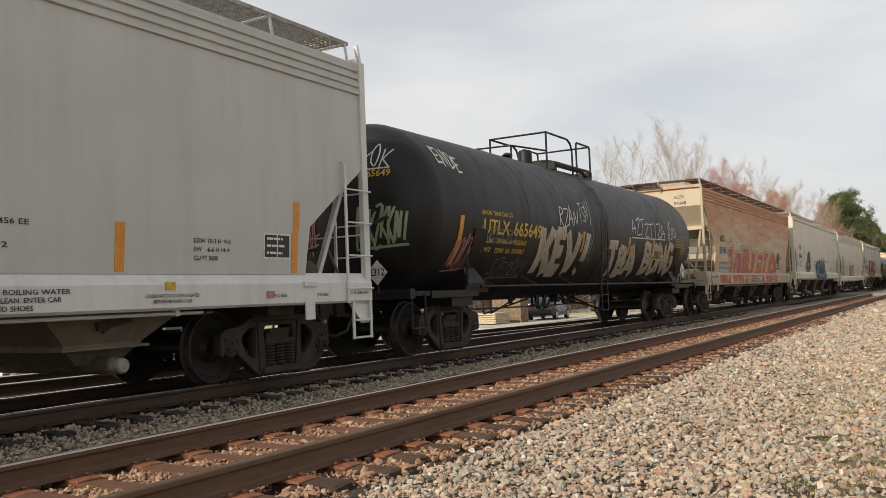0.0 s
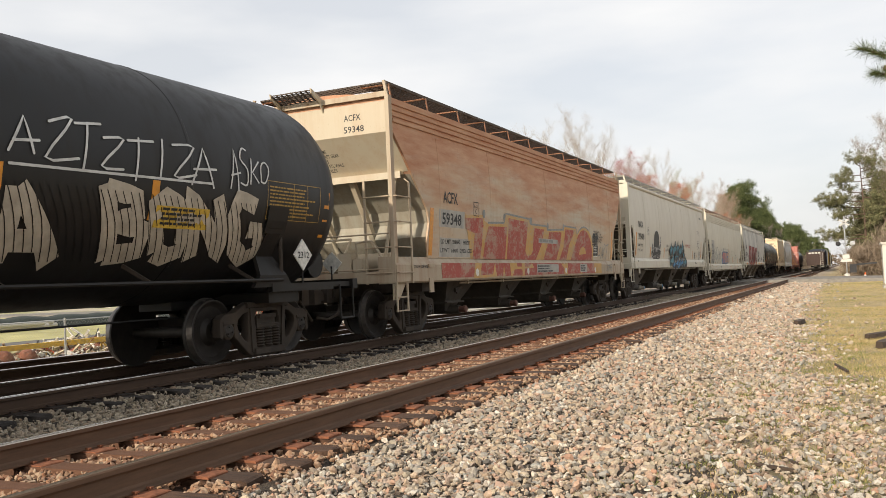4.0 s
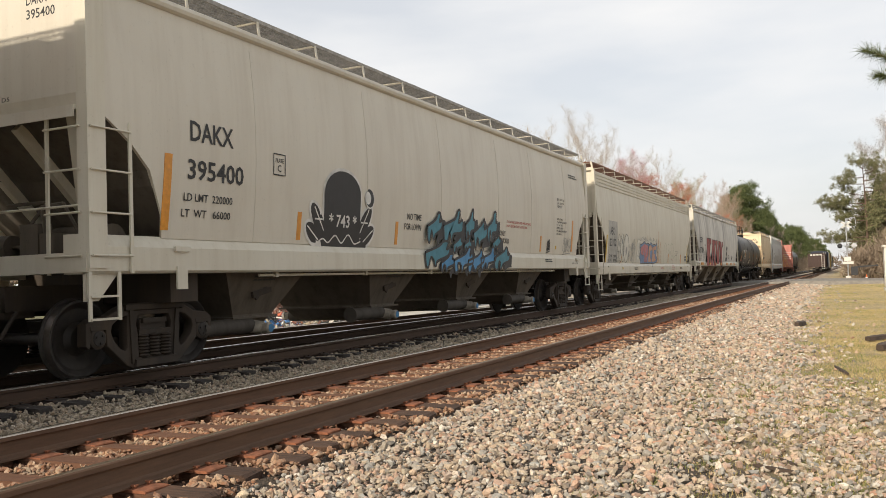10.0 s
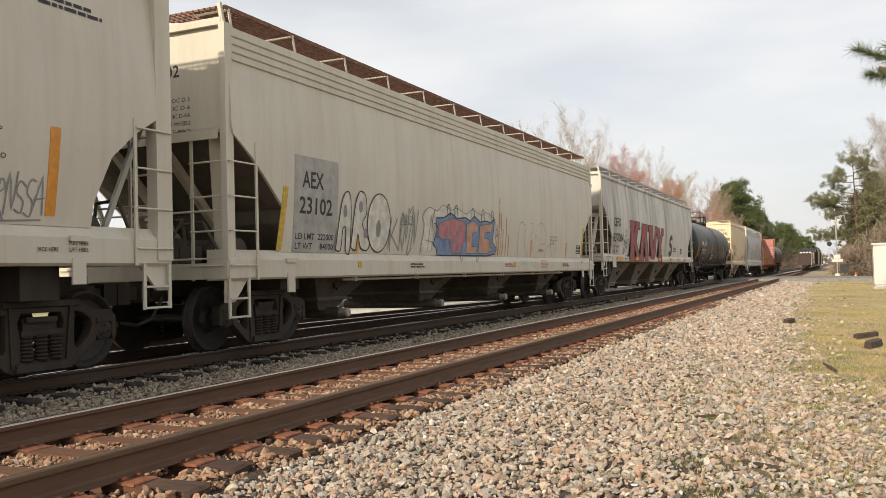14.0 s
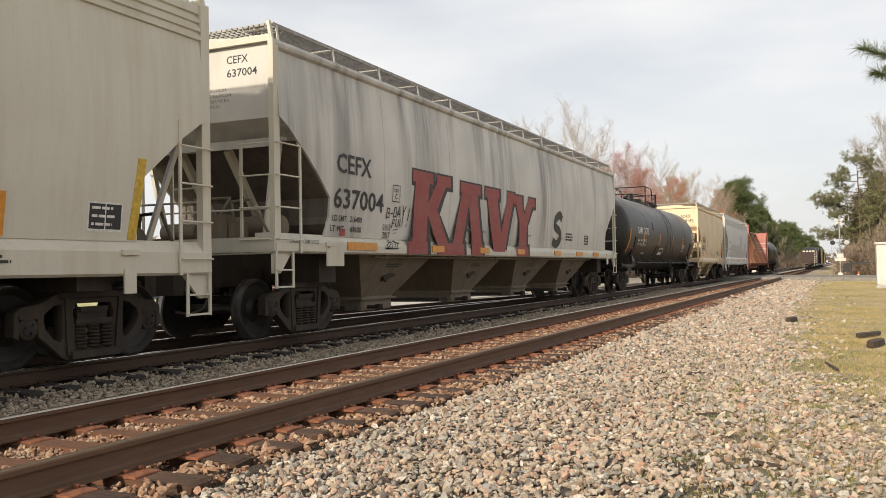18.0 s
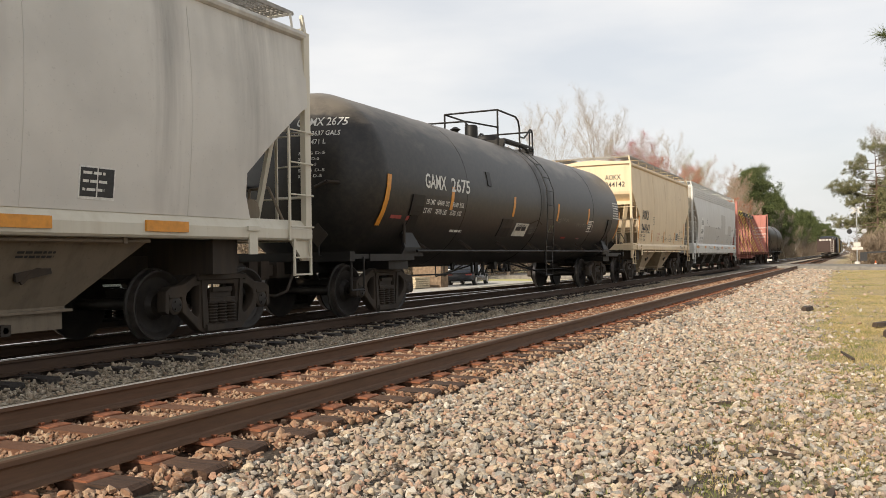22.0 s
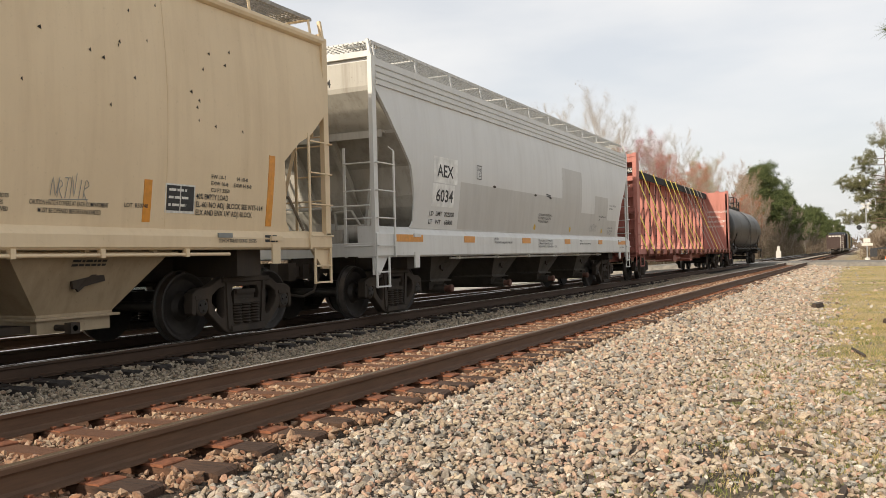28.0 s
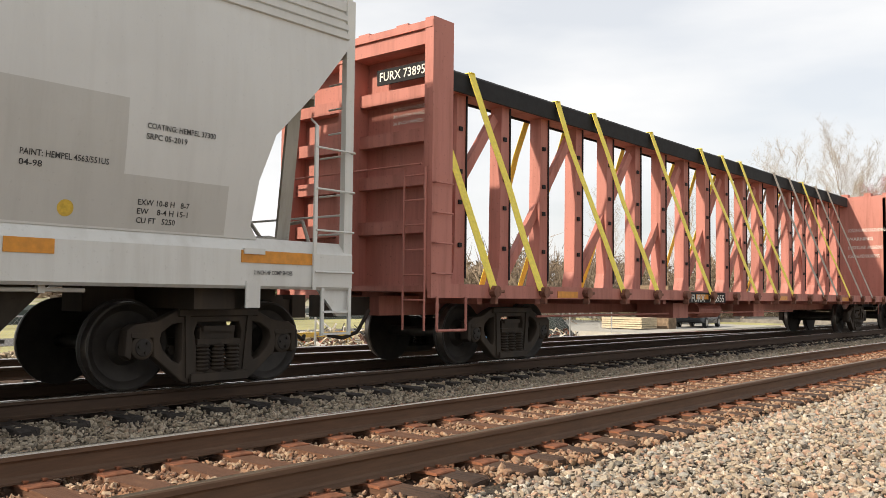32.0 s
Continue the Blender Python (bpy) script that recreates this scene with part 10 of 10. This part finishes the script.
# a rough split stone: twelve corners pushed about, twenty flat facets
G = (1 + 5 ** 0.5) / 2
LUMP = np.array([(0, a, b * G) for a in (-1, 1) for b in (-1, 1)] + [(a, b * G, 0) for a in (-1, 1) for b in (-1, 1)] + [(b * G, 0, a) for a in (-1, 1) for b in (-1, 1)]) / 1.9
LUMP_F = np.array([(i, j, k) for i, j, k in itertools.combinations(range(12), 3) if max(np.linalg.norm(LUMP[i] - LUMP[j]), np.linalg.norm(LUMP[j] - LUMP[k]), np.linalg.norm(LUMP[i] - LUMP[k])) < 1.1])
LUMP_F = np.array([(i, j, k) if np.dot(np.cross(LUMP[j] - LUMP[i], LUMP[k] - LUMP[i]), LUMP[i]) > 0 else (i, k, j) for i, j, k in LUMP_F])


def stones(name, spots, size, mat, label, seed):
    """One joined heap of stones at spots (x, y, z)."""
    rng = np.random.default_rng(seed)
    n = len(spots)
    spots = np.asarray(spots)
    r = size * rng.uniform(0.45, 1.0, n) * rng.choice([0.75, 1.0, 1.35], n)
    r = r * np.interp(spots[:, 0], [-0.6, 0.8], [1.0, 0.75]) if name == "ballast_stones" else r
    base = LUMP[None] * rng.uniform(0.55, 1.3, (n, 12, 1)) + rng.uniform(-0.13, 0.13, (n, 12, 3))
    base = base * np.stack([rng.uniform(0.95, 1.5, n), rng.uniform(0.7, 1.15, n), rng.uniform(0.5, 0.95, n)], 1)[:, None]
    a, b = rng.uniform(0, 6.283, n), rng.normal(0, 0.6, n)
    ca, sa, cb, sb = np.cos(a)[:, None], np.sin(a)[:, None], np.cos(b)[:, None], np.sin(b)[:, None]
    x, y, z = base[..., 0], base[..., 1], base[..., 2]
    x, z = x * cb + z * sb, -x * sb + z * cb
    x, y = x * ca - y * sa, x * sa + y * ca
    v = np.stack([x, y, z], -1) * r[:, None, None] + spots[:, None]
    f = (LUMP_F[None] + 12 * np.arange(n)[:, None, None]).reshape(-1)
    me = bpy.data.meshes.new(name)
    me.vertices.add(12 * n)
    me.vertices.foreach_set("co", v.reshape(-1))
    me.loops.add(len(f))
    me.loops.foreach_set("vertex_index", f)
    me.polygons.add(20 * n)
    me.polygons.foreach_set("loop_start", np.arange(0, 60 * n, 3))
    me.materials.append(mat)
    me.update(calc_edges=True)
    me.shade_flat()
    ob = new(name, me)
    return tagged(ob, label, "gravel", kind="stuff")


def strewn(n, x0, x1, y0, y1, lift, seed, power=1.0):
    """Spots on the ground, denser toward y0."""
    rng = np.random.default_rng(seed)
    x, y = rng.uniform(x0, x1, n), y0 + (y1 - y0) * rng.uniform(0, 1, n) ** power
    z = np.array([ground_z(a, b) for a, b in zip(x, y)]) + lift + rng.uniform(-0.03, 0.03, n)
    return np.stack([x, y, z], 1)


def spread(x0, x1, y0, y1, per_m2, lift, seed, edge=0.0):
    n = int((x1 - x0) * (y1 - y0) * per_m2)
    p = strewn(n, x0, x1, y0, y1, lift, seed)
    if edge:
        rng = np.random.default_rng(seed + 9)
        line = np.interp(p[:, 1], [0, 8.5, 12, 28, 57], [1.7, 1.2, 0.0, -0.9, -1.3]) + 0.35 * np.sin(p[:, 1] * 1.9) * np.sin(p[:, 0] * 2.3 + p[:, 1] * 0.7) + 0.25 * np.sin(p[:, 1] * 5.1)
        patchy = 0.5 + 0.5 * np.sin(p[:, 0] * 4.1 + 1.3 * np.sin(p[:, 1] * 2.7)) * np.sin(p[:, 1] * 3.3)
        p = p[rng.uniform(0, 1, n) < np.clip((line - p[:, 0]) / 0.9, 0.02, 1) * np.where((p[:, 0] > -1.1) & (patchy > 0.7), 0.3, 1)]
    return p


TIE_Y = [2.0 + i * 0.5 + q for i, q in enumerate(np.random.default_rng(61).uniform(-0.04, 0.04, 110))]


def cribs(x0, x1, i0, i1, per, lift, seed):
    """Spots in the gaps between the main track's ties."""
    rng = np.random.default_rng(seed)
    out = []
    for a, b in zip(TIE_Y[i0:i1], TIE_Y[i0 + 1:i1 + 1]):
        x, y = rng.uniform(x0, x1, per), rng.uniform(a + 0.1, b - 0.1, per)
        out.append(np.stack([x, y, np.array([ground_z(p, q) for p, q in zip(x, y)]) + lift + rng.uniform(-0.03, 0.02, per)], 1))
    return np.concatenate(out)


GRAVEL = "loose tan, pink and grey crushed stone ballast"
stones("ballast_stones", spread(-3.38, 1.5, 2.6, 7.5, 850, 0.0, 1, 1.4), 0.029, M_STONE, GRAVEL, 1)
stones("ballast_chips", spread(-3.36, 1.4, 2.6, 9.5, 500, 0.0, 21, 1.4), 0.015, M_STONE, "small tan and grey stone chips between the ballast", 21)
stones("verge_chips", spread(0.2, 2.0, 2.6, 11, 420, 0.0, 91), 0.012, M_STONE, "fine gravel trodden into the verge", 91)
stones("ballast_stones", spread(-3.38, 1.2, 7.5, 14, 650, 0.0, 2, 0.7), 0.032, M_STONE, GRAVEL, 2)
stones("ballast_stones", spread(-3.38, 0.8, 14, 30, 330, 0.0, 3, -0.1), 0.043, M_STONE, GRAVEL, 3)
stones("ballast_stones", spread(-3.7, 0.6, 30, 71, 80, 0.0, 4, -0.6), 0.075, M_STONE, GRAVEL, 4)
stones("ballast_stones", spread(-3.55, 1.3, -6, 2.6, 330, 0.0, 41, 1.4), 0.042, M_STONE, GRAVEL, 41)
stones("track_stones", spread(-5.95, -3.6, -6, 2.2, 260, 0.02, 42), 0.042, M_STONE3, "rust-stained stones between the rails", 42)
stones("grey_stones", spread(-7.85, -6.0, -6, 2.2, 260, 0.005, 43), 0.042, M_STONE2, "grey crushed stone between the tracks", 43)
stones("track_stones", np.concatenate([cribs(-5.35, -4.2, 0, 26, 260, 0.045, 5), cribs(-5.95, -3.5, 0, 26, 260, 0.02, 15), cribs(-3.75, -3.36, 0, 26, 70, 0.04, 35), cribs(-6.2, -5.98, 0, 26, 40, 0.03, 25)]), 0.025, M_STONE3, "rust-stained stones between the rails", 5)
stones("track_stones", np.concatenate([spread(-5.95, -4.1, 15, 46, 200, 0.03, 6), spread(-4.05, -3.42, 15, 46, 200, 0.01, 16), spread(-6.2, -5.95, 15, 46, 100, -0.01, 17)]), 0.04, M_STONE3, "rust-stained stones between the rails", 6)
stones("grey_stones", np.concatenate([spread(-7.75, -6.0, 2.2, 14, 700, 0.005, 7), spread(-8.12, -7.75, 2.2, 14, 700, 0.025, 71), spread(-9.6, -8.3, 2.2, 14, 60, -0.01, 72)]), 0.03, M_STONE2, "grey crushed stone between the tracks", 7)
stones("grey_stones", np.concatenate([spread(-7.75, -6.0, 14, 50, 240, 0.005, 8), spread(-8.12, -7.75, 14, 50, 240, 0.02, 81)]), 0.045, M_STONE2, "grey crushed stone between the tracks", 8)
stones("siding_stones", spread(-12.3, -10.0, 4, 30, 60, 0.0, 9), 0.045, M_STONE2, "grey crushed stone beside the siding", 9)


def tie_mesh(seed):
    r = random.Random(seed)
    s = Shape()
    w, L = 0.115, 1.3
    xs_ = [-L, -L + 0.03, -0.4, 0.3, L - 0.03, L]
    rings = []
    for i, x in enumerate(xs_):
        q = 0.85 if i in (0, 5) else 1.0
        j = [r.uniform(-0.008, 0.008) for _ in range(4)]
        rings.append([(x + r.uniform(-0.01, 0.01), -w * q + j[0], -0.36), (x, w * q + j[1], -0.36), (x, (w - 0.012) * q + j[2], -0.195 + j[3] - (1 - q) * 0.1), (x, -(w - 0.012) * q + j[1], -0.195 + j[0] - (1 - q) * 0.1)])
    s.loft(rings)
    return s


def plate_mesh():
    s = Shape()
    s.loft([[(-0.21 * q, -0.1, z), (0.21 * q, -0.1, z), (0.21 * q, 0.1, z), (-0.21 * q, 0.1, z)] for q, z in ((1, -0.198), (1, -0.186), (0.96, -0.18))])
    for x in (-0.088, 0.088):
        for y in (-0.06, 0.06):
            s.box(x - 0.01, x + 0.01, y - 0.01, y + 0.01, -0.19, -0.165).box(x - 0.019, x + 0.019, y - 0.014, y + 0.014, -0.168, -0.158)
    return s


TIES = [tie_mesh(i).mesh("tie", M_TIE) for i in range(5)]
TIES2 = [tie_mesh(i + 9).mesh("tie", M_TIE2) for i in range(4)]
M_PLATE2 = plain("dark_plate", (0.035, 0.024, 0.018), 0.9, 0.1, 0.45, 12, 0.4)
PLATE = {"a": plate_mesh().mesh("tie_plate", M_PLATE), "b": plate_mesh().mesh("tie_plate", M_PLATE2)}
rt = random.Random(3)
for tr, meshes, y0, count, jit in ((TRACKS[0], TIES, 2.0, 110, 0.09), (TRACKS[1], TIES2, 4.0, 70, 0.07)):
    for i in range(count):
        y = TIE_Y[i] if tr is TRACKS[0] else y0 + i * 0.5 + rt.uniform(-0.04, 0.04)
        t = part("tie", meshes[i % len(meshes)], None, tr)
        t.matrix_basis = pose(rt.uniform(-jit, jit), y, rt.uniform(-0.006, 0.004), 0, 0, rt.uniform(-1.6, 1.6))
        if i < 60:
            for x in (-0.755, 0.755):
                p = part("tie_plate", PLATE["a" if tr is TRACKS[0] else "b"], None, tr)
                p.location = (x, y, 0.0)
rb = random.Random(8)
for tr, meshes, y0, count in ((TRACKS[0], TIES, 1.5, 16), (TRACKS[1], TIES2, 3.5, 20)):
    for i in range(count):
        y = y0 - i * 0.5 + rb.uniform(-0.04, 0.04)
        part("tie", meshes[i % len(meshes)], None, tr).matrix_basis = pose(rb.uniform(-0.08, 0.08), y, 0, 0, 0, rb.uniform(-1.6, 1.6))
        for x in (-0.755, 0.755):
            part("tie_plate", PLATE["a" if tr is TRACKS[0] else "b"], None, tr).location = (x, y, 0.0)
far = Shape()
for i in range(150):
    y = 57.0 + i * 0.55
    far.box(-1.3 + rt.uniform(-0.08, 0.08), 1.3, y - 0.11, y + 0.11, -0.36, -0.195)
part("far_ties", far, M_TIE, TRACKS[0])["kind"] = "stuff"
sid = Shape()
for i in range(60):
    y = 4 + i * 0.55
    sid.box(-1.3, 1.3, y - 0.11, y + 0.11, -0.36, -0.2)
part("siding_ties", sid, M_TIE2, TRACKS[2])["kind"] = "stuff"

rng = np.random.default_rng(31)
q, an = rng.uniform(0, 1, 1500) ** 0.5, rng.uniform(0, 6.283, 1500)
stones("stone_pile", np.stack([-19.6 + 0.9 * q * np.cos(an), 10.0 + 2.6 * q * np.sin(an), -0.7 + 0.85 * (1 - q)], 1), 0.07, M_STONE2, "pale pile of crushed stone beside the fence", 31)


# ---- what moves: the train and its wheels ----
def speed_place(t):
    """How far the train stands from its place at 16 s; it gathers speed."""
    u = (t - 16) / 16
    return -78.707 * u - 7.9385 * u * u - 0.144 * u ** 3 + 0.247 * u ** 4


def motions():
    for th, u in TRAIN:
        walk(th, [(t, pose(TRAIN_X, u + speed_place(t), 0)) for t in range(0, 33)])
    turns = [(i / 10, math.degrees(speed_place(i / 10) / 0.457)) for i in range(0, 321)]
    for w, sy in WHEELS:
        walk(w, [(t, pose(0, sy, 0.457, -a, 0, 0)) for t, a in turns])


motions()
